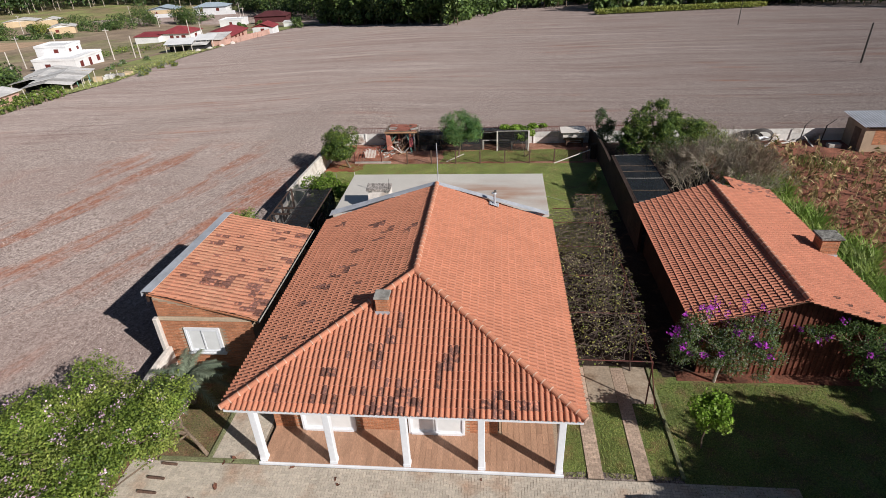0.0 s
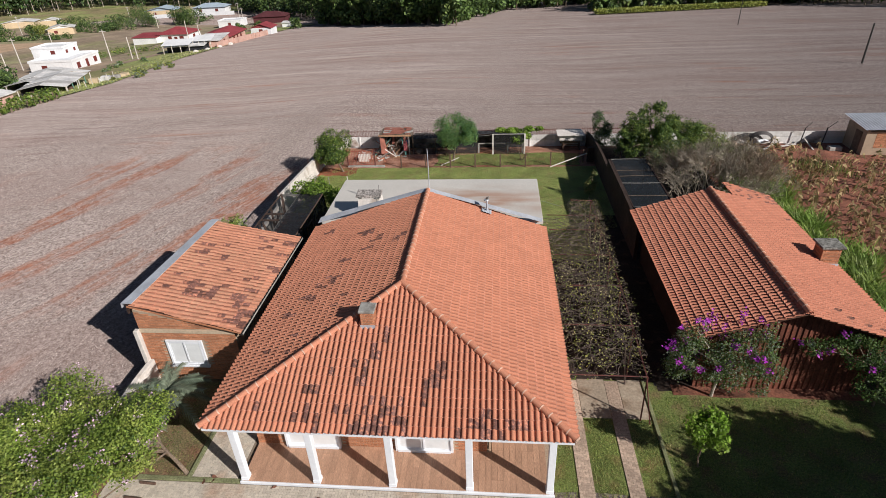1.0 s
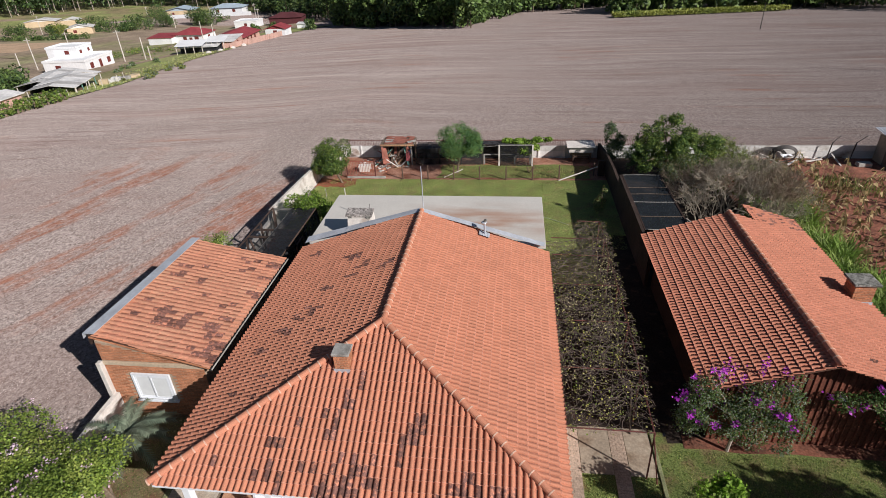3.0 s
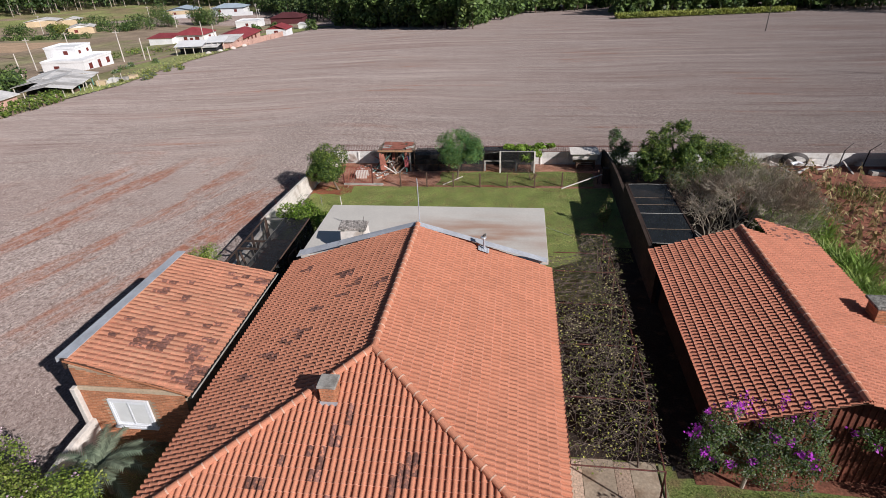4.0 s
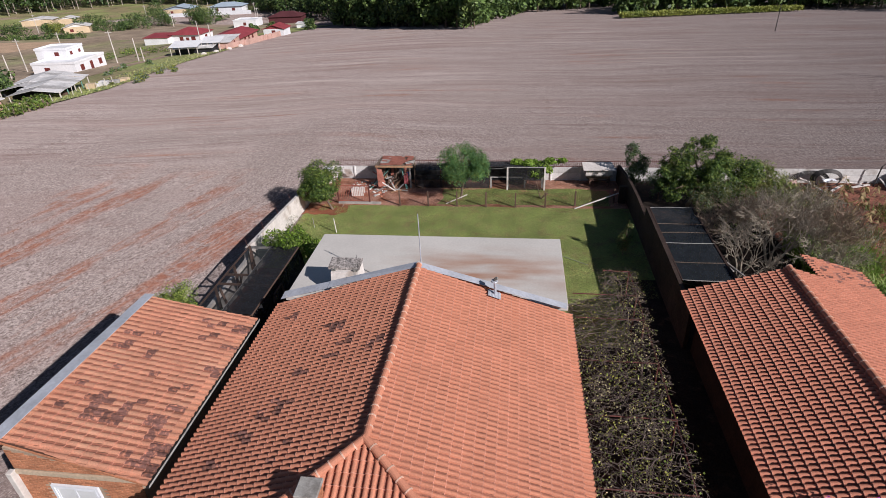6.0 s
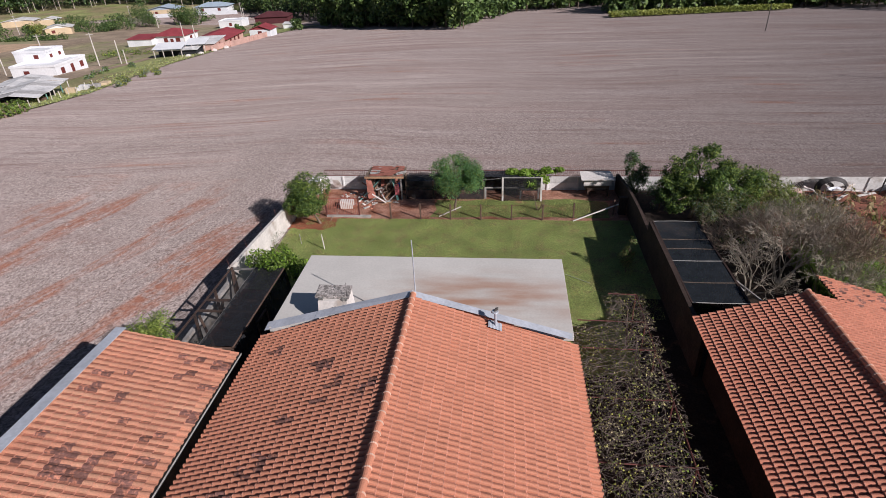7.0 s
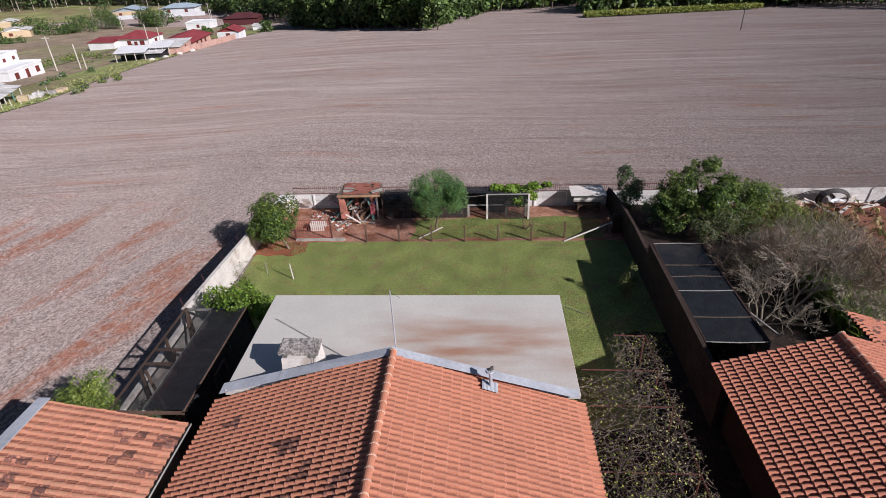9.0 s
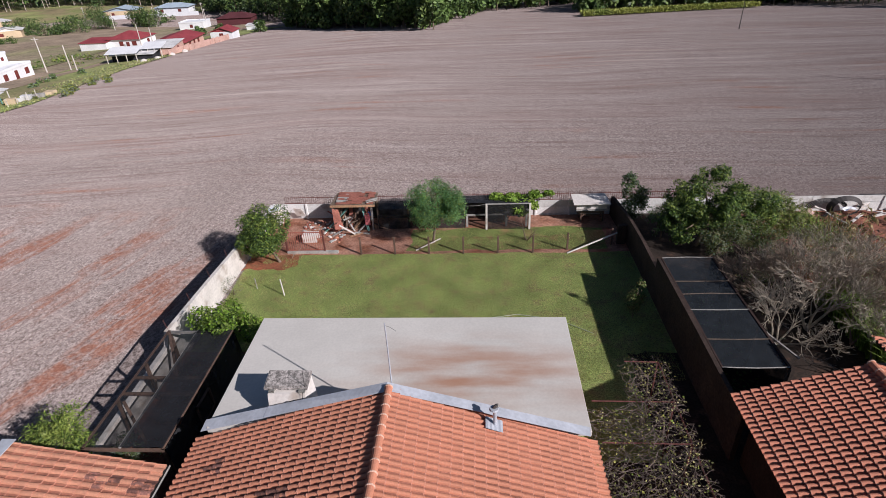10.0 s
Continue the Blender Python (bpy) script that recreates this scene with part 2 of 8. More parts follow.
    straw = mixed(remap(wider, 0.50, 0.64, 0.0, 0.35), straw, (0.22, 0.155, 0.14))
    lines = rows_of(far_a, far_l, 0.42, 0.022, 4.0, 0.7)
    straw = mixed(smath("MULTIPLY", remap(Y, 46, 95, 0, 1), remap(lines, 0.50, 0.62, 0.0, 0.45)), straw, (0.17, 0.112, 0.100))
    straw = mixed(smath("MULTIPLY", remap(Y, 46, 95, 0, 1), remap(lines, 0.46, 0.36, 0.0, 0.35)), straw, (0.45, 0.375, 0.35))
    earth = mixed(remap(litter, 0.40, 0.60, 0, 1), (0.15, 0.056, 0.037), (0.33, 0.145, 0.092))
    zone = remap(vdist(pos, (-27, 36, 0), (1 / 17, 1 / 15, 0)), 0.55, 1.05, 1.0, 0.0)
    thread = rows_of(near_a, near_l, 2.6, 0.10, 5.0, 0.7)
    worn = smath("MULTIPLY", smath("MULTIPLY", zone, remap(streak, 0.49, 0.58, 0, 1)), remap(thread, 0.40, 0.54, 0.35, 1.0))
    bare = smath("MULTIPLY", remap(streak, 0.54, 0.68, 0, 0.85), remap(noise_of(pos, 0.05, 3.0), 0.44, 0.60, 0.06, 0.85))
    bare = smath("MAXIMUM", bare, smath("MULTIPLY", worn, 1.0))
    soft = noise_of(pos, 0.9, 6.0, 0.8)
    base = mixed(smath("MULTIPLY", smath("MULTIPLY", remap(finer, 0.50, 0.64, 0.0, 0.9), remap(turn, 0, 1, 0.6, 1.0)), remap(litter, 0.40, 0.58, 1.0, 0.5)), straw, (0.150, 0.098, 0.090))
    base = mixed(remap(finer, 0.44, 0.34, 0.0, 0.28), base, (0.46, 0.395, 0.38))
    l.new(mixed(smath("MULTIPLY", bare, remap(soft, 0.34, 0.58, 0.1, 0.9)), base, earth), b.inputs["Base Color"])
    b.inputs["Roughness"].default_value, b.inputs["Specular IOR Level"].default_value = 0.95, 0.1
    b.inputs["Diffuse Roughness"].default_value = 1.0
    bp = n.new("ShaderNodeBump")
    bp.inputs["Strength"].default_value, bp.inputs["Distance"].default_value = 0.8, 0.03
    l.new(litter, bp.inputs["Height"])
    l.new(bp.outputs[0], b.inputs["Normal"])
    return mt


def land():
    xs = sorted({*np.linspace(-1500, -300, 13), *np.linspace(-300, -60, 31), *np.linspace(-60, 60, 81), *np.linspace(60, 300, 25), *np.linspace(300, 1500, 9)})
    ys = sorted({*np.linspace(-600, -20, 8), *np.linspace(-20, 60, 55), *np.linspace(60, 420, 73), *np.linspace(420, 2200, 16)})
    s = Shape()
    v = [(x, y, ground_z(x, y) + (0.10 * noise.noise((x * 0.09, y * 0.09, 0)) if (y > 50 or x < -16) else 0) - 0.04) for y in ys for x in xs]
    n = len(xs)
    s.add(v, [(j * n + i, j * n + i + 1, (j + 1) * n + i + 1, (j + 1) * n + i) for j in range(len(ys) - 1) for i in range(n - 1)])
    return solid("ground", s, field_material(), "harvested field with straw litter over red earth in sweeping rows", "ground", kind="structure", smooth=True)


land()


def carpet(name, x0, y0, x1, y1, lift, mat, label, category, step=1.0, edge=0.15):
    """A sheet that follows the land a little above it, with an uneven edge."""
    nx, ny = max(2, int((x1 - x0) / step) + 1), max(2, int((y1 - y0) / step) + 1)
    s = Shape()
    v = []
    for j in range(ny + 1):
        for i in range(nx + 1):
            x, y = x0 + (x1 - x0) * i / nx, y0 + (y1 - y0) * j / ny
            if edge and (i in (0, nx) or j in (0, ny)):
                x += edge * noise.noise((x * 1.3, y * 1.3, 3))
                y += edge * noise.noise((x * 1.3, y * 1.3, 9))
            v.append((x, y, ground_z(x, y) + lift))
    s.add(v, [(j * (nx + 1) + i, j * (nx + 1) + i + 1, (j + 1) * (nx + 1) + i + 1, (j + 1) * (nx + 1) + i) for j in range(ny) for i in range(nx)])
    return solid(name, s, mat, label, category, kind="structure", smooth=True)


lawn_mat = material("lawn", (0.235, 0.285, 0.088), 0.95, 0.55, 16, 0.18, 0.8, 0.8, 40, tint=(0.20, 0.17, 0.075), tint_scale=1.6, tint_at=0.58)
# near-black earth colour carries the shade under shrubs, pergola and wall
shade_dark_soil = material("shade_dark_litter", (0.034, 0.024, 0.019), 0.98, 0.45, 14, 0.3, 1.2, 0.8, 20, tint=(0.10, 0.055, 0.038), tint_scale=2.0, tint_at=0.66)
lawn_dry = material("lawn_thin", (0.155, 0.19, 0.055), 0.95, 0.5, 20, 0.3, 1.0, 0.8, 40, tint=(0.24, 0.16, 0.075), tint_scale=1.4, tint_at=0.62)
carpet("lawn", -13.0, 26.6, 7.8, 42.3, 0.0, lawn_mat, "mown green lawn behind the house", "lawn")
yard_earth = material("yard_earth", (0.38, 0.20, 0.14), 0.98, 0.35, 9, 0.22, 0.7, 0.8, 18, tint=(0.24, 0.095, 0.055), tint_scale=1.1, tint_at=0.55)
red_bare = material("red_bare_earth", (0.27, 0.095, 0.05), 0.98, 0.35, 12, 0.25, 0.9, 0.8, 18, tint=(0.20, 0.10, 0.05), tint_scale=2.0)
carpet("yard_soil", -13.1, 42.2, 8.0, 47.0, 0.008, yard_earth, "bare red earth along the back wall", "ground", edge=0.2)
carpet("corner_soil", -13.15, 40.7, -10.3, 42.4, 0.006, red_bare, "bare red earth under the fruit tree", "ground", step=0.3, edge=0.5)
carpet("coop_grass", -4.4, 42.5, 6.6, 45.0, 0.016, lawn_dry, "thin grass over red earth in the chicken run", "lawn", edge=0.35)
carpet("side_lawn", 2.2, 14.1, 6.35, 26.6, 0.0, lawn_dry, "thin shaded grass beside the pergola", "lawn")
# second lawn colour, darkened to deepen the shade on the front lawn
shaded_lawn_mat = material("front_lawn", (0.15, 0.185, 0.055), 0.95, 0.5, 16, 0.25, 0.8, 0.8, 40, tint=(0.15, 0.12, 0.055), tint_scale=1.6, tint_at=0.55)
carpet("corridor", 5.55, 19.2, 7.62, 34.0, 0.008, shade_dark_soil, "earth along the side wall, coloured dark for shade", "ground", step=0.5, edge=0.25)
carpet("front_lawn", 6.0, 13.0, 16.0, 19.0, 0.004, shaded_lawn_mat, "front lawn beside the boarded house, coloured darker for shade", "lawn")
carpet("bed_soil", 6.4, 18.75, 15.5, 30.0, 0.010, shade_dark_soil, "earth round the boarded house, coloured dark for shade", "ground", edge=0.2)
carpet("wall_bed", 7.0, 18.5, 14.0, 19.05, 0.018, soil, "strip of red earth along the boarded wall", "ground", edge=0.1)
bed_ground = material("bed_ground", (0.19, 0.155, 0.085), 0.95, 0.4, 14, 0.25, 0.9, 0.8, 30, tint=(0.23, 0.12, 0.075), tint_scale=1.3, tint_at=0.55)
carpet("garden_bed", -13.55, 8.0, -8.2, 19.5, 0.0, bed_ground, "thin grass and soil of the garden bed", "ground", edge=0.4)
carpet("side_soil", -13.2, 19.0, -7.8, 34.0, 0.012, soil, "red earth between the two houses", "ground")
plot_soil = material("plot_soil", (0.27, 0.108, 0.072), 0.98, 0.4, 9, 0.3, 0.9, 0.9, 14, tint=(0.17, 0.08, 0.055), tint_scale=1.6)
carpet("maize_plot", 14.6, 20.0, 33.0, 47.0, 0.0, plot_soil, "red earth of the maize plot", "ground", edge=0.5)
carpet("shade_soil", 7.7, 29.0, 15.0, 47.0, 0.004, shade_dark_soil, "leaf-strewn earth under the shrubs, coloured dark for shade", "ground", edge=0.1)


# ---- roofs ----
TILE_W, TILE_L = 0.180, 0.304


def tile_profile(w):
    """Cross-section of one roll-and-pan clay tile: (across, height)."""
    return [(w * a, z) for a, z in ((0.0, -0.010), (0.02, 0.012), (0.07, 0.034), (0.17, 0.046), (0.30, 0.050), (0.43, 0.046), (0.53, 0.034), (0.59, 0.012), (0.64, -0.008), (0.76, -0.015), (0.90, -0.015), (1.02, -0.010))]


def tile_mesh(name, mats, w=TILE_W, length=TILE_L, lift=1.0):
    """One tile, running from its head (y = 0) down to its tail (y = -length): a worn rim, the tail raised over the next."""
    prof = tile_profile(w)
    n = len(prof)
    rows = [(0.03, -0.009), (0.022 - length, 0.012), (0.018 - length, 0.016), (-length, 0.016), (0.005 - length, -0.002)]
    v = [(x, y, z + dz * lift) for y, dz in rows for x, z in prof]
    f = [(j * n + i, (j + 1) * n + i, (j + 1) * n + i + 1, j * n + i + 1) for j in range(4) for i in range(n - 1)]
    # slot 2: the pan faces, in the darkened clay
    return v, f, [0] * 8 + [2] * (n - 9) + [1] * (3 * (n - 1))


class Slope:
    """One tiled plane of a roof: eave edge from a along u, rising towards v."""

    def __init__(self, a, u, v, width, length, inside, skew=0.0):
        self.a, self.u, self.v = Vector(a), Vector(u).normalized(), Vector(v).normalized()
        self.n = self.u.cross(self.v).normalized()
        self.width, self.length, self.inside = width, length, inside

    def place(self, s, t):
        return self.a + self.u * s + self.v * t


def lay_tiles(roof, slopes, mats_near, mats_far, near, dark, limit=300, w=TILE_W, length=TILE_L, loose=1.0, dip=None, lift=1.0):
    """Lays tiles row by row. The tiles for which near() is least are parts of their own, the rest one loose mesh."""
    verts, faces, edge = tile_mesh("tile", None, w, length, lift)
    o = origin_of(roof)
    jobs = []
    rest = Shape()
    for sl in slopes:
        m0 = Matrix((sl.u, sl.v, sl.n)).transposed()
        cols, rows = int(sl.width / w) + 2, int(sl.length / length) + 2
        for j in range(rows):
            for i in range(-1, cols):
                s0, t1 = i * w, (j + 1) * length - 0.03
                corners = [(s0, t1 - length), (s0 + w, t1 - length), (s0, t1), (s0 + w, t1)]
                inside = [sl.inside(*c) for c in corners]
                if not any(inside):
                    continue
                jit = Matrix.Rotation(rng.gauss(0, 0.008 * loose), 3, "Z") @ Matrix.Rotation(rng.gauss(0, 0.006 * loose), 3, "X") @ Matrix.Rotation(rng.gauss(0, 0.03 * (loose - 1)), 3, "Y")
                m = (m0 @ jit).to_4x4()
                m.translation = sl.place(s0, t1) + sl.n * rng.uniform(0, 0.006 * loose)
                c = sl.place(s0 + w / 2, t1 - length / 2)
                if dip:
                    m.translation.z -= dip(c)
                d = dark(c)
                if all(inside) and not d:
                    jobs.append((near(c), len(jobs), m))
                    continue
                world_v = [m @ Vector(p) for p in verts]
                cut_f = faces
                if not all(inside):
                    keep = []
                    for q in faces:
                        mid = sum((world_v[k] for k in q), Vector()) / len(q)
                        rel = mid - sl.a
                        if sl.inside(rel.dot(sl.u), rel.dot(sl.v), 0.03):
                            keep.append(q)
                    # finer cut: split the tile along its length
                    if not keep:
                        continue
                    bm = bmesh.new()
                    vs = [bm.verts.new(p) for p in world_v]
                    for q in faces:
                        bm.faces.new([vs[k] for k in q])
                    for p0, nrm in sl.cuts:
                        bmesh.ops.bisect_plane(bm, geom=bm.verts[:] + bm.edges[:] + bm.faces[:], plane_co=p0, plane_no=nrm, clear_outer=True)
                    bm.verts.index_update()
                    world_v = [p.co.copy() for p in bm.verts]
                    cut_f = [[p.index for p in q.verts] for q in bm.faces]
                    bm.free()
                    if not cut_f:
                        continue
                rest.slot = 1 if d else 0
                rest.add(world_v, cut_f)
                if not d and cut_f is faces:
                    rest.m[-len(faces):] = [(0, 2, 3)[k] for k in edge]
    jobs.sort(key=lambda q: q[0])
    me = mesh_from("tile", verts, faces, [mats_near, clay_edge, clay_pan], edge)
    for k, (_, _, m) in enumerate(jobs):
        if k < limit:
            ob = new("tile", me)
            ob.parent = roof
            m = m.copy()
            m.translation -= o
            ob.matrix_basis = m
        else:
            rest.slot = 0
            rest.add([m @ Vector(p) for p in verts], faces)
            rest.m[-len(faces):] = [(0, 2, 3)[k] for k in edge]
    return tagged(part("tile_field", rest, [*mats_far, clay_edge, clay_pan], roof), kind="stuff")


def ridge_caps(roof, a, b, mat, r=0.108, step=0.36, sag=0.0):
    """Half-round cap tiles from a to b, each lapping over the one before."""
    a, b = Vector(a), Vector(b)
    d = (b - a)
    n = max(1, round(d.length / step))
    step = d.length / n
    d.normalize()
    s = d.cross(Vector((0, 0, 1))).normalized()
    u = s.cross(d)
    o = origin_of(roof)
    v, f = [], []
    k = 9
    for y, rad in ((0.0, r * 1.10), (0.035, r * 1.12), (0.04, r), (step + 0.04, r * 0.92)):
        v += [(rad * math.cos(q), y, rad * 0.95 * math.sin(q) - 0.015) for q in np.linspace(-0.25, math.pi + 0.25, k)]
    f = [(j * k + i, j * k + i + 1, (j + 1) * k + i + 1, (j + 1) * k + i) for j in range(3) for i in range(k - 1)]
    f.append(tuple(range(k)))
    me = mesh_from("ridge_tile", v, f, [mat, cap_mortar], [1] * (2 * (k - 1)) + [0] * (k - 1) + [1])
    m0 = Matrix((s, d, u)).transposed()
    for i in range(n):
        ob = new("ridge_tile", me)
        ob.parent = roof
        m = (m0 @ Matrix.Rotation(rng.gauss(0, 0.02), 3, "Z") @ Matrix.Rotation(0.03 + rng.gauss(0, 0.01), 3, "X")).to_4x4()
        m.translation = a + d * (step * i) + u * rng.uniform(-0.004, 0.006) - o
        ob.matrix_basis = m


def blotches(spots, seed, chance=0.85):
    """Where weathered tiles lie: round patches (x, y, rx, ry) on the plan."""
    r = random.Random(seed)

    def test(p):
        for x, y, rx, ry, c in spots:
            q = ((p.x - x) / rx) ** 2 + ((p.y - y) / ry) ** 2
            if q < 1 and r.random() < c * (1.05 - q * 0.75):
                return True
        return False
    return test


def brick_panel(owner, a, u, width, height, openings=(), mats=None, depth=0.012, objects=True, bw=0.23, bh=0.062, joint=0.014, top=None, limit=300):
    """Running-bond bricks over a wall face that starts at a and goes along u; openings: (s0, z0, s1, z1); top(s): upper bound."""
    a, u = Vector(a), Vector(u).normalized()
    up = Vector((0, 0, 1))
    out = u.cross(up).normalized()
    o = origin_of(owner)
    m0 = Matrix((u, up, out)).transposed().to_4x4()
    rest = Shape()
    e = 0.004
    cache = {}
    count = 0
    for j in range(int(height / (bh + joint)) + 1):
        z = j * (bh + joint)
        off = -(bw + joint) / 2 if j % 2 else 0.0
        s = off
        while s < width:
            s0, s1 = max(0.0, s), min(width, s + bw)
            s += bw + joint
            if s1 - s0 < 0.04 or (top and (z + bh > top(s0) or z + bh > top(s1))) or z + bh > height:
                continue
            if any(s1 > q[0] and s0 < q[2] and z + bh > q[1] and z < q[3] for q in openings):
                continue
            ln = round(s1 - s0, 2)
            v = [(0, 0, 0), (ln, 0, 0), (ln, bh, 0), (0, bh, 0), (e, e, depth), (ln - e, e, depth), (ln - e, bh - e, depth), (e, bh - e, depth)]
            f = [(4, 5, 6, 7), (0, 1, 5, 4), (1, 2, 6, 5), (2, 3, 7, 6), (3, 0, 4, 7)]
            m = m0.copy()
            m.translation = a + u * s0 + up * z + out * rng.uniform(0, 0.003)
            if objects and count < limit:
                if ln not in cache:
                    cache[ln] = mesh_from("brick", v, f, mats[0])
                ob = new("brick", cache[ln])
                ob.parent = owner
                m.translation -= o
                ob.matrix_basis = m
                count += 1
            else:
                rest.add([m @ Vector(p) for p in v], f)
    if rest.v:
        tagged(part("brickwork", rest, mats[1], owner), kind="stuff")


# ---- main house ----
EX0, EX1, EY0, EZ = -8.77, 2.70, 13.70, 2.72
RX, RY0, RY1, RZ = -2.97, 18.62, 26.88, 4.86
DIP = 0.14


def ridge_dip(p):
    """The old ridge sinks a little towards the gable."""
    return DIP * min(1.0, max(0.0, (p.y - RY0) / (RY1 - RY0))) * max(0.0, 1 - abs(p.x - RX) / 5.75)



def main_house():
    h = thing("house", (-2.97, 20.3, 0), "single-storey brick house with a hipped clay tile roof and a veranda", "house")
    floor = Shape().box(-8.02, 13.90, -0.1, 2.14, 15.6, 0.085).box(0.1, 15.6, -0.1, 2.14, 17.4, 0.085)
    part("veranda_floor", floor, mortar, h)
    part("floor_edge", Shape().box(-8.06, 13.84, -0.1, 2.18, 13.90, 0.105, bevel=0.01), white_paint, h, "pale painted kerb of the veranda")
    walls = Shape()
    walls.box(-8.0, 15.45, -0.2, 0.05, 15.65, 2.8)
    walls.box(-0.15, 15.65, -0.2, 0.05, 17.4, 2.8)
    walls.box(0.05, 17.2, -0.2, 2.12, 17.4, 2.8)
    walls.box(-8.0, 15.65, -0.2, -7.8, 31.9, 2.86)
    walls.box(1.92, 17.4, -0.2, 2.12, 31.9, 2.86)
    walls.box(-7.8, 31.7, -0.3, 1.92, 31.9, 2.86)
    part("wall", walls, mortar, h, "brick walls with pale mortar")
    gable = Shape().add([(EX0 + 0.55, 26.90, 2.6), (EX1 - 0.55, 26.80, 2.6), (EX1 - 0.55, 26.80, 2.9), (RX, 26.80, RZ - DIP - 0.08), (EX0 + 0.55, 26.90, 2.9),
                         (EX0 + 0.55, 27.02, 2.6), (EX1 - 0.55, 26.96, 2.6), (EX1 - 0.55, 26.96, 2.9), (RX, 26.98, RZ - DIP - 0.08), (EX0 + 0.55, 27.02, 2.9)],
                        [(0, 1, 2, 3, 4), (9, 8, 7, 6, 5)] + [(i, i + 5, (i + 1) % 5 + 5, (i + 1) % 5) for i in range(5)])
    part("gable_wall", gable, white_worn, h)
    for x in (-7.90, -5.46, -2.96, -0.48, 2.03):
        p = Shape().box(x - 0.11, 13.92, 0.085, x + 0.11, 14.14, 2.6, bevel=0.012)
        p.box(x - 0.125, 13.905, 0.085, x + 0.125, 14.155, 0.24, bevel=0.012)
        part("veranda_post", p, white_paint, h)
    eave = Shape().box(EX0 + 0.10, EY0 + 0.03, 2.56, EX1 - 0.10, EY0 + 0.07, 2.73, bevel=0.006)
    eave.box(-8.05, 13.95, 2.5, 2.18, 14.12, 2.66)
    part("fascia", eave, white_paint, h, "white painted fascia board")
    part("veranda_ceiling", Shape().box(EX0 + 0.14, EY0 + 0.07, 2.66, EX1 - 0.14, 15.6, 2.69), white_paint, h)
    # roof
    roof = part("roof", Shape().add(
        [(EX0 + .05, EY0 + .05, EZ - 0.02), (EX1 - .05, EY0 + .05, EZ - 0.02), (EX1 - .05, RY1, EZ - 0.02), (EX0 + .05, RY1, EZ - 0.02), (RX, RY0, RZ - 0.03), (RX, RY1, RZ - DIP - 0.03)],
        [(0, 1, 4), (1, 2, 5, 4), (3, 0, 4, 5), (2, 3, 5), (0, 3, 2, 1)]), under_roof, h, "hipped clay tile roof with lichen stains")
    corner = [Vector((EX0, EY0, EZ)), Vector((EX1, EY0, EZ))]
    top0, top1 = Vector((RX, RY0, RZ)), Vector((RX, RY1, RZ))
    hipL, hipR = top0 - corner[0], top0 - corner[1]
    front_v = Vector((0, RY0 - EY0, RZ - EZ))
    fl = front_v.length

    def in_front(s, t, tol=0.0):
        k = t / fl
        return -0.001 - tol <= t and s >= k * (RX - EX0) - tol and s <= (EX1 - EX0) - k * (EX1 - RX) + tol and t <= fl + tol
    front = Slope(corner[0], (1, 0, 0), front_v, EX1 - EX0, fl, in_front)
    hl, hr = Vector((hipL.x, hipL.y, 0)).normalized(), Vector((hipR.x, hipR.y, 0)).normalized()
    nl, nr = Vector((-hl.y, hl.x, 0)), Vector((hr.y, -hr.x, 0))
    front.cuts = [(corner[0], nl), (corner[1], nr)]
    right_v = Vector((RX - EX1, 0, RZ - EZ))
    rl = right_v.length
    depth = RY1 - EY0

    def in_right(s, t, tol=0.0):
        k = t / rl
        return t >= -0.001 - tol and s >= k * (RY0 - EY0) - tol and s <= depth + tol and t <= rl + tol
    right = Slope(corner[1], (0, 1, 0), right_v, depth, rl, in_right)
    right.cuts = [(corner[1], -nr), (top1, Vector((0, 1, 0))), (top0, Vector((-1, 0, 0)))]
    left_v = Vector((RX - EX0, 0, RZ - EZ))
    ll = left_v.length

    def in_left(s, t, tol=0.0):
        k = t / ll
        return t >= -0.001 - tol and s >= -tol and s <= depth - k * (RY0 - EY0) + tol and t <= ll + tol
    left = Slope((EX0, RY1, EZ), (0, -1, 0), left_v, depth, ll, in_left)
    left.cuts = [(corner[0], -nl), (top1, Vector((0, 1, 0))), (top0, Vector((1, 0, 0)))]
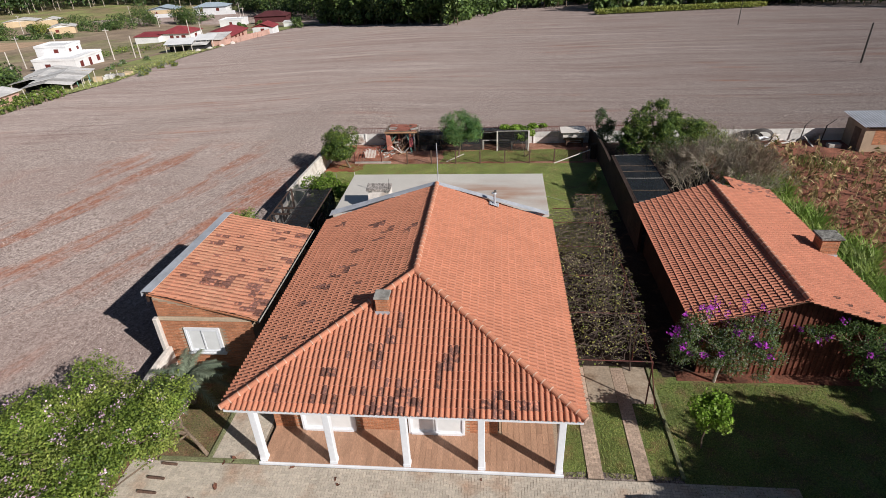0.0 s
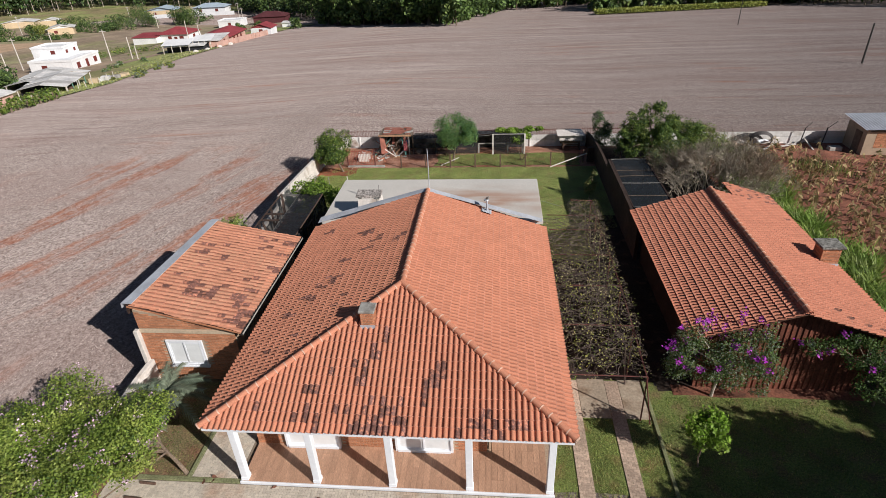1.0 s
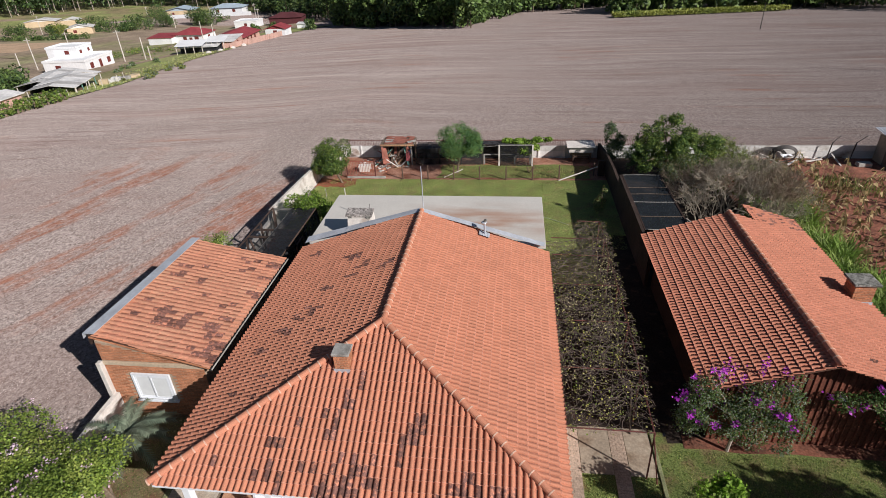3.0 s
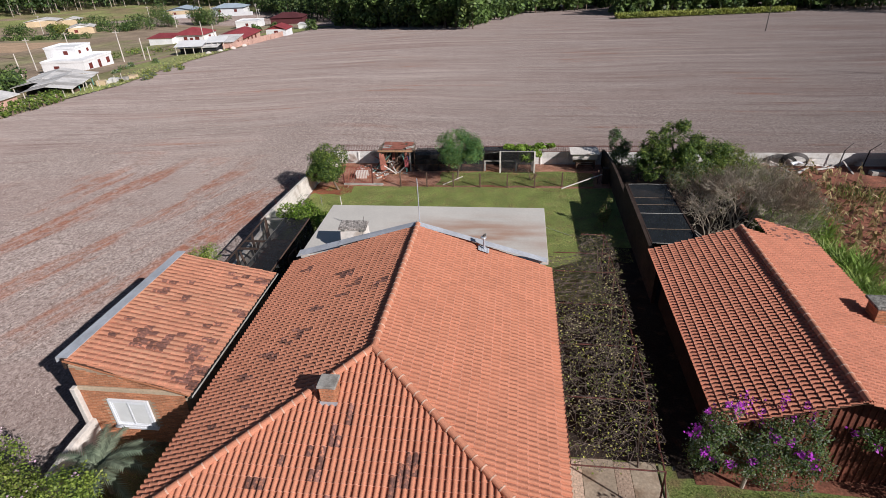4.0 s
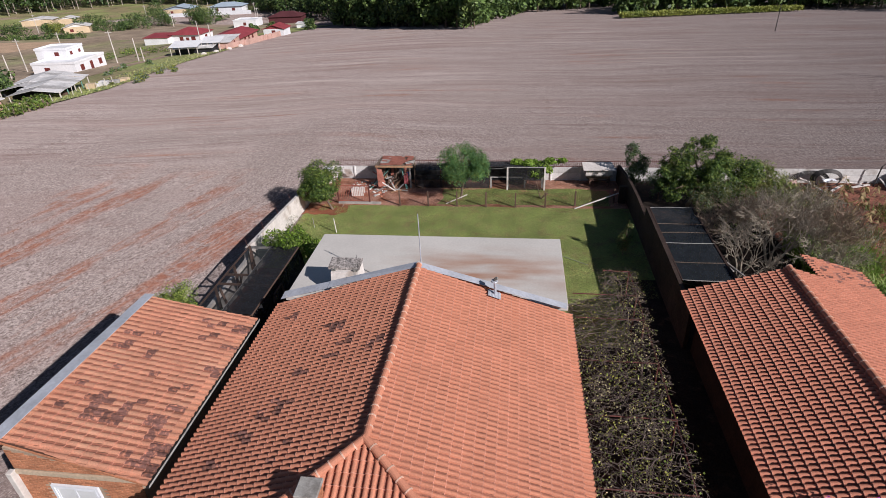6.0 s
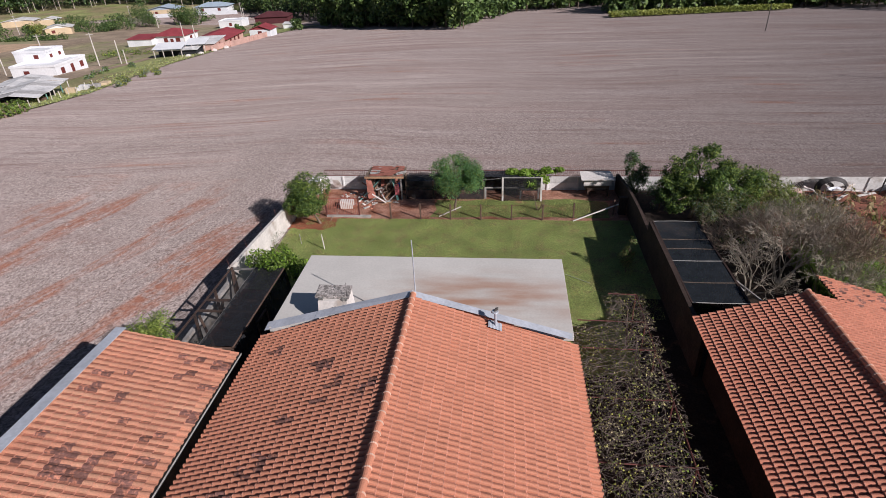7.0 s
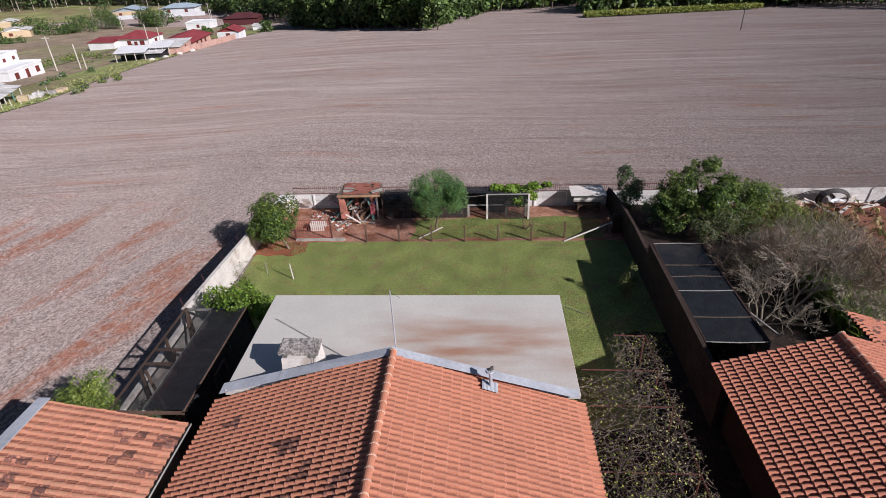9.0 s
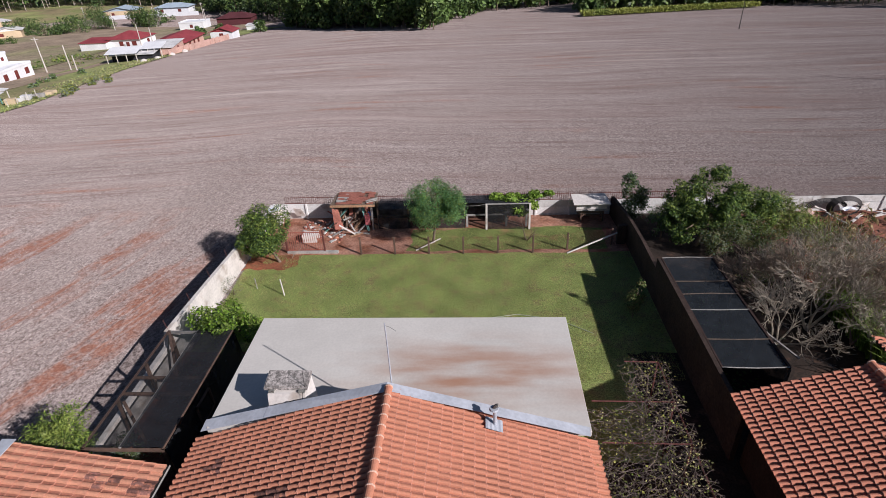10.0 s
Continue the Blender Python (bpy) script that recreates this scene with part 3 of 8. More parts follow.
    spots = [(-7.65, 25.5, 0.40, 0.30, .8), (-5.45, 24.1, 0.60, 0.28, .75), (-4.85, 23.2, 0.55, 0.30, .65), (-5.15, 22.5, 0.35, 0.22, .5), (-3.70, 22.65, 0.40, 0.40, .7), (-4.4, 23.5, 0.5, 0.25, .4),
             (-6.3, 20.4, 0.6, 0.5, .65), (-7.0, 19.6, 0.5, 0.35, .5), (-7.4, 18.8, .3, .4, .4), (-5.8, 22.0, .5, .3, .25), (-6.9, 17.0, .7, .9, .12), (-5.5, 18.6, .6, .6, .12),
             (-3.35, 16.72, .30, .22, .85), (-4.44, 16.2, .22, .22, .8), (-4.12, 15.9, .18, .22, .8), (-3.56, 16.2, .18, .22, .7), (-3.82, 15.7, .16, .22, .7), (-3.85, 15.15, .16, .22, .8), (-5.42, 15.05, .26, .20, .8), (-4.9, 15.35, .16, .2, .5), (-5.66, 14.85, .18, .2, .6),
             (-5.55, 14.3, .22, .25, .6), (-5.40, 13.95, .50, .35, .75), (-3.2, 14.5, .45, .40, .65), (-3.4, 14.0, .75, .45, .75), (-2.7, 14.55, .55, .45, .65), (-2.6, 14.0, .6, .4, .45), (-2.0, 15.0, .30, .45, .4), (-1.7, 15.1, .30, .55, .65), (-1.35, 15.65, .40, .35, .6), (-1.5, 14.25, .6, .5, .3),
             (-0.7, 14.4, .6, .6, .25), (0.2, 14.1, .6, .45, .55), (1.0, 14.45, .5, .4, .3), (0.7, 14.0, .8, .35, .3), (-4.3, 14.1, .6, .4, .25), (-6.8, 14.2, .8, .4, .12), (-2.3, 16.0, 1.2, .8, .05)]
    lay_tiles(roof, [front, right, left], clay_tile, [clay_loose, clay_dark], lambda c: -c.y if c.y > 21.5 and c.x < RX + 5 else 100 + abs(c.y - 21), blotches(spots, 5), dip=ridge_dip, lift=1.65)
    lift = Vector((0, 0, 0.055))
    ridge_caps(roof, top1 + lift - Vector((0, 0, DIP)), top0 + lift, clay_tile, step=0.34)
    ridge_caps(roof, corner[0] + Vector((0.02, 0.02, 0.05)), top0 + lift, clay_tile, step=0.34)
    ridge_caps(roof, corner[1] + Vector((-0.02, 0.02, 0.05)), top0 + lift, clay_tile, step=0.34)
    # metal flashing along the gable
    top, low = Vector((-3.03, 27.03, 4.80)), Vector((-3.01, 26.72, 4.76))
    for a, b, seams in ((Vector((-8.58, 27.22, 3.12)), Vector((-8.68, 26.93, 2.94)), (0.0, 0.36, 1.0)), (Vector((2.52, 27.0, 3.17)), Vector((2.50, 26.72, 3.12)), (0.0, 0.5, 1.0))):
        turn = 1 if a.x > RX else -1
        for k0, k1 in zip(seams, seams[1:]):
            fl_ = Shape()
            up = Vector((0, 0, 0.014 if k0 > 0 else 0))
            p, q, r, t = a.lerp(top, k0), a.lerp(top, k1), low.lerp(b, 1 - k1), low.lerp(b, 1 - k0)
            lip = Vector((0, 0.03, -0.16))
            fl_.sheet([v + up for v in (t, p, q, r)][::turn], 0.012)
            fl_.sheet([v + up for v in (p, p + lip, q + lip, q)][::turn], 0.012)
            part("flashing", fl_, zinc, h, "grey-blue zinc flashing along the gable")
    # flat roof behind
    slab = part("flat_roof", Shape().box(-8.49, 26.96, 2.86, 2.58, 32.19, 3.06, bevel=0.012), slab_mat, h, "pale grey flat concrete roof with rusty stains")
    return h, roof


def slab_material():
    mt = material("flat_roof_concrete", (0.60, 0.57, 0.53), 0.8, 0.05, 12, 0.07, 0.5, 0.12, 30)
    t = mt.node_tree
    n, l = t.nodes, t.links
    b = n["Principled BSDF"]
    src = b.inputs["Base Color"].links[0].from_socket
    geo = n.new("ShaderNodeNewGeometry")
    sub = n.new("ShaderNodeVectorMath")
    sub.operation = "SUBTRACT"
    sub.inputs[1].default_value = (-0.7, 29.2, 3.06)
    l.new(geo.outputs["Position"], sub.inputs[0])
    mul = n.new("ShaderNodeVectorMath")
    mul.operation = "MULTIPLY"
    mul.inputs[1].default_value = (0.215, 0.50, 0)
    l.new(sub.outputs[0], mul.inputs[0])
    ln = n.new("ShaderNodeVectorMath")
    ln.operation = "LENGTH"
    l.new(mul.outputs[0], ln.inputs[0])
    st = n.new("ShaderNodeVectorMath")
    st.operation = "MULTIPLY"
    st.inputs[1].default_value = (0.25, 1.0, 0)
    l.new(geo.outputs["Position"], st.inputs[0])
    ns = n.new("ShaderNodeTexNoise")
    ns.inputs["Scale"].default_value, ns.inputs["Detail"].default_value = 1.15, 4
    l.new(st.outputs[0], ns.inputs["Vector"])
    r1 = n.new("ShaderNodeMapRange")
    for k, val in zip((1, 2, 3, 4), (1.25, 0.2, 0, 1)):
        r1.inputs[k].default_value = val
    l.new(ln.outputs["Value"], r1.inputs[0])
    r2 = n.new("ShaderNodeMapRange")
    for k, val in zip((1, 2, 3, 4), (0.34, 0.62, 0, 0.9)):
        r2.inputs[k].default_value = val
    l.new(ns.outputs[0], r2.inputs[0])
    q = n.new("ShaderNodeMath")
    q.operation = "MULTIPLY"
    l.new(r1.outputs[0], q.inputs[0])
    l.new(r2.outputs[0], q.inputs[1])
    mx = n.new("ShaderNodeMix")
    mx.data_type = "RGBA"
    l.new(q.outputs[0], mx.inputs[0])
    l.new(src, mx.inputs[6])
    mx.inputs[7].default_value = (0.40, 0.20, 0.12, 1)
    l.new(mx.outputs[2], b.inputs["Base Color"])
    return mt


slab_mat = slab_material()
house, house_roof = main_house()


# ---- small tiled house with a single pitch ----
band_mat = material("pale_band", (0.52, 0.41, 0.30), 0.9, 0.15, 12, 0.15, 1.0, 0.3, 40)


def small_house():
    h = thing("small_house", (-11.5, 22.2, 0), "small brick house with a single-pitch stained clay tile roof", "house")
    x0n, x0f, x1, y0, y1 = -13.87, -13.60, -9.36, 18.45, 26.0
    z0, z1 = 2.60, 3.53
    wall = Shape()
    zt = lambda x: z0 + (z1 - z0) * (x1 - x) / (x1 - x0n) - 0.06
    fr = [(-13.62, 18.7), (-9.75, 18.7), (-9.75, 25.7), (-13.1, 25.7)]
    v = [(x, y, -0.3) for x, y in fr] + [(x, y, zt(x)) for x, y in fr]
    wall.add(v, [(0, 1, 5, 4), (1, 2, 6, 5), (2, 3, 7, 6), (3, 0, 4, 7), (4, 5, 6, 7)])
    part("wall", wall, mortar, h)
    part("concrete_band", Shape().box(-13.64, 18.655, 2.36, -9.73, 18.70, 2.50), band_mat, h)
    roof = part("roof", Shape().sheet([(x0n + .03, y0 + .35, z1 - .04), (x1 - .03, y0 + .05, z0 - .04), (x1 - .03, y1 - .03, z0 - .04), (x0f + .03, y1 - .03, z1 - .12)][::1], 0.04), under_roof, h, "stained clay tile roof")
    u = Vector((0, 1, 0))
    v = Vector((x0n - x1, 0, z1 - z0))
    vl = v.length

    def inside(s, t, tol=0.0):
        x = x1 - t * (x1 - x0n) / vl
        yy = y0 + s
        edge = x0n + (x0f - x0n) * (yy - y0) / (y1 - y0)
        near = y0 + (x1 - x) / (x1 - x0n) * 0.42
        return t >= -0.001 - tol and yy >= near - tol and yy <= y1 + tol and x >= edge - tol
    sl = Slope((x1, y0, z0), u, v, y1 - y0, vl + 0.1, inside)
    e = Vector((x0f - x0n, y1 - y0, 0)).normalized()
    sl.cuts = [(Vector((x0n, y0, 0)), Vector((-e.y, e.x, 0))), (Vector((x1, y0, 0)), Vector((-0.09, -1, 0)).normalized()), (Vector((0, y1, 0)), Vector((0, 1, 0)))]
    spots = [(-12.1, 20.8, .55, .40, .85), (-11.9, 20.2, .50, .25, .85), (-11.45, 20.3, .40, .30, .85), (-11.4, 20.75, .35, .25, .75), (-11.05, 21.15, .28, .2, .7), (-12.9, 23.95, .32, .2, .85), (-12.95, 23.3, .36, .22, .85), (-12.3, 24.2, .26, .2, .85),
             (-11.95, 23.15, .3, .22, .8), (-12.3, 23.6, .2, .15, .6), (-12.55, 22.3, .22, .18, .8), (-13.15, 21.35, .22, .22, .8), (-13.2, 20.4, .2, .25, .6), (-10.3, 20.6, .35, .25, .9), (-10.2, 20.2, .42, .28, .9), (-10.5, 19.45, .3, .2, .85),
             (-9.85, 19.2, .5, .35, .85), (-9.6, 19.6, .35, .35, .8), (-9.65, 18.95, .4, .3, .8), (-10.2, 22.0, .4, .25, .75), (-10.1, 22.85, .3, .3, .8), (-9.9, 22.2, .45, .3, .75), (-9.66, 22.9, .35, .35, .75), (-9.62, 24.3, .3, .5, .7), (-9.55, 25.3, .25, .6, .8),
             (-9.85, 21.1, .35, .3, .75), (-10.9, 24.5, .6, .3, .25), (-11.0, 25.3, .7, .3, .3), (-10.4, 25.0, .5, .4, .3), (-11.2, 22.3, .6, .3, .15)]
    lay_tiles(roof, [sl], clay_pale, [clay_pale_loose, clay_dark], lambda c: -c.y, blotches(spots, 3), loose=2.2, w=0.235, length=0.31, lift=1.3)
    part("flashing", Shape().sheet([(x0n - 0.20, y0 + 0.35, z1 + 0.12), (x0n + 0.24, y0 + 0.35, z1 + 0.12), (x0f + 0.24, y1 + 0.02, z1 + 0.08), (x0f - 0.16, y1 + 0.02, z1 + 0.08)], 0.02)
         .sheet([(x0n - 0.22, y0 + 0.35, z1 - 0.10), (x0n - 0.20, y0 + 0.35, z1 + 0.12), (x0f - 0.16, y1 + 0.02, z1 + 0.08), (x0f - 0.18, y1 + 0.02, z1 - 0.18)], 0.02), zinc, h, "wide zinc edge flashing")
    part("edge_board", Shape().sheet([(x0n - 0.06, y0 + 0.36, z1 + 0.04), (x0n + 0.02, y0 + 0.36, z1 + 0.04), (x0f + 0.02, y1, z1 - 0.05), (x0f - 0.06, y1, z1 - 0.05)], 0.42), wood_shade_dark, h, "timber board under the flashing")
    part("gutter", Shape().box(x1 - 0.02, y0 - 0.02, z0 - 0.10, x1 + 0.09, y1 + 0.03, z0 - 0.03, bevel=0.01), steel_dark, h, "dark metal gutter")
    part("gutter_lip", Shape().box(x1 + 0.09, y0 - 0.02, z0 - 0.06, x1 + 0.10, y1 + 0.03, z0 + 0.005), concrete, h, "bright rolled edge of the gutter")
    part("fascia", Shape().sheet([(x0n, y0 + 0.33, z1 - 0.02), (x0n, y0 + 0.37, z1 - 0.02), (x1, y0 + 0.06, z0 - 0.02), (x1, y0 + 0.02, z0 - 0.02)], 0.05), brick_loose, h)
    return h


annex = small_house()


# ---- boarded house across the side yard ----
def boarded_house():
    h = thing("boarded_house", (10.8, 24, 0), "dark red boarded house with a gabled clay tile roof", "house")
    rx, rz, x0, x1, ez, y0, y1 = 10.76, 3.93, 7.10, 14.45, 2.72, 18.40, 28.75
    w = Shape()
    w.box(7.85, 19.08, -0.2, 13.7, 19.2, 2.55)
    w.box(7.85, 19.2, -0.2, 7.97, 28.4, 2.75)
    w.box(13.6, 19.2, -0.2, 13.72, 28.4, 2.75)
    w.box(7.85, 28.4, -0.2, 13.72, 28.52, 2.75)
    w.add([(7.85, 19.08, 2.55), (13.7, 19.08, 2.55), (13.7, 19.08, 2.85), (rx, 19.08, 3.80), (7.85, 19.08, 2.85), (7.85, 28.5, 2.55), (13.7, 28.5, 2.55), (13.7, 28.5, 2.85), (rx, 28.5, 3.80), (7.85, 28.5, 2.85)],
          [(0, 1, 2, 3, 4), (9, 8, 7, 6, 5), (4, 3, 8, 9), (3, 2, 7, 8)])
    part("wall", w, wood_shade_dark, h, "stained timber walls, coloured near-black for the shaded sides")
    x = 7.80
    while x < 13.7:
        zt = ez + 0.05 + (rz - ez) * (1 - abs(x + 0.1 - rx) / 3.66) - 0.10
        part("board", Shape().box(x, 19.03, -0.05, x + 0.185, 19.08, zt, bevel=0.006), wood_red, h)
        part("batten", Shape().box(x + 0.16, 18.995, -0.05, x + 0.225, 19.03, zt - 0.01), wood_red, h)
        x += 0.2
    roof = part("roof", Shape().sheet([(x0 + .04, y0 + .04, ez - .03), (rx, y0 + .04, rz - .03), (rx, y1 - .04, rz - .03), (x0 + .04, y1 - .04, ez - .03)][::-1], .03)
                .sheet([(rx, y0 + .04, rz - .03), (x1 - .04, y0 + .04, ez - .03), (x1 - .04, y1 - .04, ez - .03), (rx, y1 - .04, rz - .03)][::-1], .03), under_roof, h, "gabled clay tile roof")
    lv, rv = Vector((rx - x0, 0, rz - ez)), Vector((rx - x1, 0, rz - ez))

    def box_in(depth, ln):
        return lambda s, t, tol=0.0: t >= -0.001 - tol and s >= -tol and s <= depth + tol and t <= ln + tol
    ext = 1.75
    right_in = lambda s, t, tol=0.0: t >= -0.001 - tol and s >= -tol and t <= rv.length + tol and (s <= y1 - y0 + tol or (s <= y1 - y0 + ext + tol and t <= 2.35 + tol))
    left = Slope((x0, y1, ez), (0, -1, 0), lv, y1 - y0, lv.length, box_in(y1 - y0, lv.length))
    right = Slope((x1, y0, ez), (0, 1, 0), rv, y1 - y0 + ext, rv.length, right_in)
    ends = [(Vector((0, y1, 0)), Vector((0, 1, 0))), (Vector((0, y0, 0)), Vector((0, -1, 0)))]
    left.cuts = ends + [(Vector((rx, 0, 0)), Vector((1, 0, 0)))]
    right.cuts = ends[1:] + [(Vector((rx, 0, 0)), Vector((-1, 0, 0)))]
    lay_tiles(roof, [left, right], clay_deep, [clay_deep_loose, clay_dark], lambda c: (c.x - 7) * 2 + abs(c.y - 25), blotches([(12.5, 19.0, 1.2, .5, .07), (14, 25, .3, 3, .06), (13.2, 29.8, 1.8, 1.0, .25)], 9), w=0.174, length=0.286, lift=2.5)
    ridge_caps(roof, (rx, y1, rz + .07), (rx, y0, rz + .07), clay_tile)
    part("lean_to_roof", Shape().sheet([(x1 - .04, y1 - .04, ez - .03), (x1 - .04, y1 + ext - .05, ez - .03), (12.2, y1 + ext - .05, ez - .03 + 0.33 * (x1 - 12.2)), (12.2, y1 - .04, ez - .03 + 0.33 * (x1 - 12.2))], 0.03), under_roof, h)
    part("edge_board", Shape().sheet([(12.14, y1 + .02, 3.50), (12.22, y1 + .02, 3.50), (12.22, y1 + ext, 3.50), (12.14, y1 + ext, 3.50)], 0.2), wood_shade_dark, h)
    part("edge_board", Shape().sheet([(x1, y1 + ext, ez + .05), (12.2, y1 + ext, 3.50), (12.2, y1 + ext - .03, 3.50), (x1, y1 + ext - .03, ez + .05)], 0.2), wood_shade_dark, h)
    part("lean_to_wall", Shape().box(12.0, 28.55, -0.2, 14.0, 30.3, 2.6), mortar, h)
    return h, roof


board_house, board_roof = boarded_house()


# ---- details of the main house ----
plank_mat = material("wood_look_plank", (0.46, 0.275, 0.185), 0.55, 0.22, 9, 0.10, 1.0, 0.1, 40, vary="object", amount=0.10, stretch=(6, 1, 1))


def planks():
    cache = {}
    for k in range(int(10.16 / 0.2)):
        x = -8.0 + k * 0.2
        y, first = 13.90, rng.choice((0.45, 0.8, 1.2))
        y1 = 17.15 if x > 0.05 else 15.44
        while y < y1 - 0.03:
            ln = round(min(first, y1 - y), 2)
            first = 1.2
            if ln not in cache:
                s = Shape().box(0, 0, 0, 0.195, ln - 0.005, 0.018, bevel=0.002)
                cache[ln] = mesh_from("floor_plank", s.v, s.f, plank_mat)
            ob = new("floor_plank", cache[ln])
            ob.parent = house
            ob.location = Vector((x, y, 0.087)) - origin_of(house)
            y += ln


def sliding_window(owner, x0, x1, z0, z1, y, deep=0.10, pale_panes=True):
    """A white two-leaf sliding window that stands proud of a wall facing -y."""
    w = part("window", Shape().box(x0, y - deep, z0, x0 + 0.09, y + 0.02, z1, bevel=0.006).box(x1 - 0.09, y - deep, z0, x1, y + 0.02, z1, bevel=0.006)
             .box(x0 + 0.09, y - deep, z1 - 0.09, x1 - 0.09, y + 0.02, z1).box(x0 + 0.09, y - deep - 0.03, z0, x1 - 0.09, y + 0.02, z0 + 0.09), white_paint, owner, "white sliding window")
    xm = (x0 + x1) / 2
    for a, b, off in ((x0 + 0.09, xm + 0.03, 0.02), (xm - 0.03, x1 - 0.09, 0.05)):
        yy = y - off
        part("sash", Shape().box(a, yy - 0.015, z0 + 0.09, a + 0.055, yy + 0.015, z1 - 0.09).box(b - 0.055, yy - 0.015, z0 + 0.09, b, yy + 0.015, z1 - 0.09)
             .box(a + 0.055, yy - 0.015, z0 + 0.09, b - 0.055, yy + 0.015, z0 + 0.15).box(a + 0.055, yy - 0.015, z1 - 0.15, b - 0.055, yy + 0.015, z1 - 0.09), white_paint, w)
        part("pane", Shape().box(a + 0.055, yy - 0.004, z0 + 0.15, b - 0.055, yy + 0.004, z1 - 0.15), pane_mat, w)
    return w


# pale pane colour stands for the reflection in the glass
pane_mat = material("glass_pale_reflection", (0.78, 0.80, 0.82), 0.08, 0.03, 5, 0.05, 2, 0.0, spec=0.6)
planks()
sliding_window(house, -6.95, -5.0, 0.11, 2.2, 15.43)
sliding_window(house, -3.08, -1.1, 0.11, 2.2, 15.43)
for x0, x1 in ((-8.0, -6.95), (-5.0, -3.08), (-1.1, 0.05)):
    part("skirting", Shape().box(x0, 15.425, 0.085, x1, 15.45, 0.15), plank_mat, house)
brick_panel(house, (-8.0, 15.45, 0.15), (1, 0, 0), 8.05, 2.4, [(1.03, -1, 3.02, 2.1), (4.90, -1, 6.92, 2.1)], [brick_mat, brick_loose])
sidewall = Shape()
for y0, y1, x in ((15.65, 31.9, 2.125),):
    sidewall.box(x, y0 + 1.75, -0.2, x + 0.01, y1, 2.6)
part("brick_facing", sidewall, brick_loose, house)


def roof_chimney(name, owner, x, y, z0, z1, w, d, cap_mat, label, cap=0.09, over=0.05):
    c = part(name, Shape().box(x - w / 2 + .012, y - d / 2 + .012, z0, x + w / 2 - .012, y + d / 2 - .012, z1), mortar, owner, label)
    for a, u, ln in (((x - w / 2 + .012, y - d / 2 + .012, z0 + .06), (1, 0, 0), w - .024), ((x + w / 2 - .012, y - d / 2 + .012, z0 + .06), (0, 1, 0), d - .024),
                     ((x - w / 2 + .012, y + d / 2 - .012, z0 + .06), (0, -1, 0), d - .024), ((x + w / 2 - .012, y + d / 2 - .012, z0 + .06), (-1, 0, 0), w - .024)):
        brick_panel(c, a, u, ln, z1 - z0 - .06, mats=[brick_mat, brick_loose], bw=0.17, bh=0.055)
    part("cap", Shape().box(x - w / 2 - over, y - d / 2 - over, z1, x + w / 2 + over, y + d / 2 + over, z1 + cap, bevel=0.015), cap_mat, c, "weathered concrete cap")
    part("base_flashing", Shape().box(x - w / 2 - .02, y - d / 2 - .03, z0 - .05, x + w / 2 + .02, y - d / 2 - .005, z0 + .27).box(x + w / 2, y - d / 2, z0 - .05, x + w / 2 + .02, y + d / 2, z0 + .22), zinc, c, "zinc base flashing")
    return c


roof_chimney("chimney", house, -3.95, 17.20, 3.98, 4.74, 0.46, 0.46, concrete, "small brick chimney on the hip", over=0.04)
roof_chimney("chimney", board_house, 14.02, 23.75, 2.62, 3.60, 0.74, 0.66, concrete_dark, "squat brick chimney by the eave", over=0.10)


cap_stone = material("mottled_cap", (0.42, 0.38, 0.36), 0.95, 0.4, 25, 0.25, 3.0, 0.6, 50, tint=(0.17, 0.155, 0.145), tint_scale=9, tint_at=0.52)


def barbecue_chimney():
    c = thing("barbecue_chimney", (-6.1, 27.8, 3.06), "plastered white barbecue chimney with a mossy slab cap", "chimney")
    s = Shape()
    z0, z1 = 3.06, 4.05
    v = [(-6.62, 27.15, z0), (-5.42, 27.15, z0), (-5.42, 28.1, z0), (-6.62, 28.1, z0), (-6.58, 27.32, z1), (-5.50, 27.32, z1), (-5.50, 28.08, z1), (-6.58, 28.08, z1)]
    s.add(v, [(0, 1, 5, 4), (1, 2, 6, 5), (2, 3, 7, 6), (3, 0, 4, 7), (4, 5, 6, 7)])
    part("flue_block", s, white_worn, c, "stained white plaster stack")
    part("cap_support", Shape().box(-6.56, 27.36, 4.0, -6.41, 28.05, 4.12).box(-5.70, 27.36, 4.0, -5.52, 28.05, 4.12).box(-6.41, 27.7, 4.0, -5.70, 28.05, 4.10), concrete_dark, c)
    part("cap", Shape().sheet([(-6.72, 27.46, 4.16), (-5.46, 27.46, 4.16), (-5.46, 28.08, 4.26), (-6.72, 28.08, 4.26)], 0.09).sheet([(-6.68, 27.50, 4.19), (-5.50, 27.50, 4.19), (-5.50, 28.04, 4.275), (-6.68, 28.04, 4.275)], 0.03), cap_stone, c, "mottled weathered slab cap")
    part("strap", Shape().beam((-5.72, 27.34, 4.0), (-5.74, 28.1, 4.26), 0.05, 0.012).beam((-5.95, 27.18, 3.9), (-5.6, 27.18, 3.86), 0.03), steel_dark, c)
    part("aerial", Shape().tube([(-5.55, 27.5, 3.9), (-5.50, 27.5, 4.75)], 0.008, 5).tube([(-5.56, 27.3, 3.3), (-5.6, 27.2, 3.7), (-5.52, 27.25, 4.2)], 0.008, 4), steel_dark, c)


barbecue_chimney()


def mast():
    m = thing("aerial_mast", (-2.86, 26.98, 3.06), "thin galvanised steel aerial mast by the ridge", "mast")
    part("pole", Shape().tube([(-2.93, 27.12, 3.06), (-2.93, 27.12, 6.4), (-2.94, 27.12, 6.74)], [0.022, 0.020, 0.018], 8), zinc, m)
    part("stay", Shape().tube([(-2.93, 27.12, 6.66), (-2.80, 27.12, 6.60), (-2.66, 27.12, 6.48)], 0.004, 4), steel_dark, m)


mast()


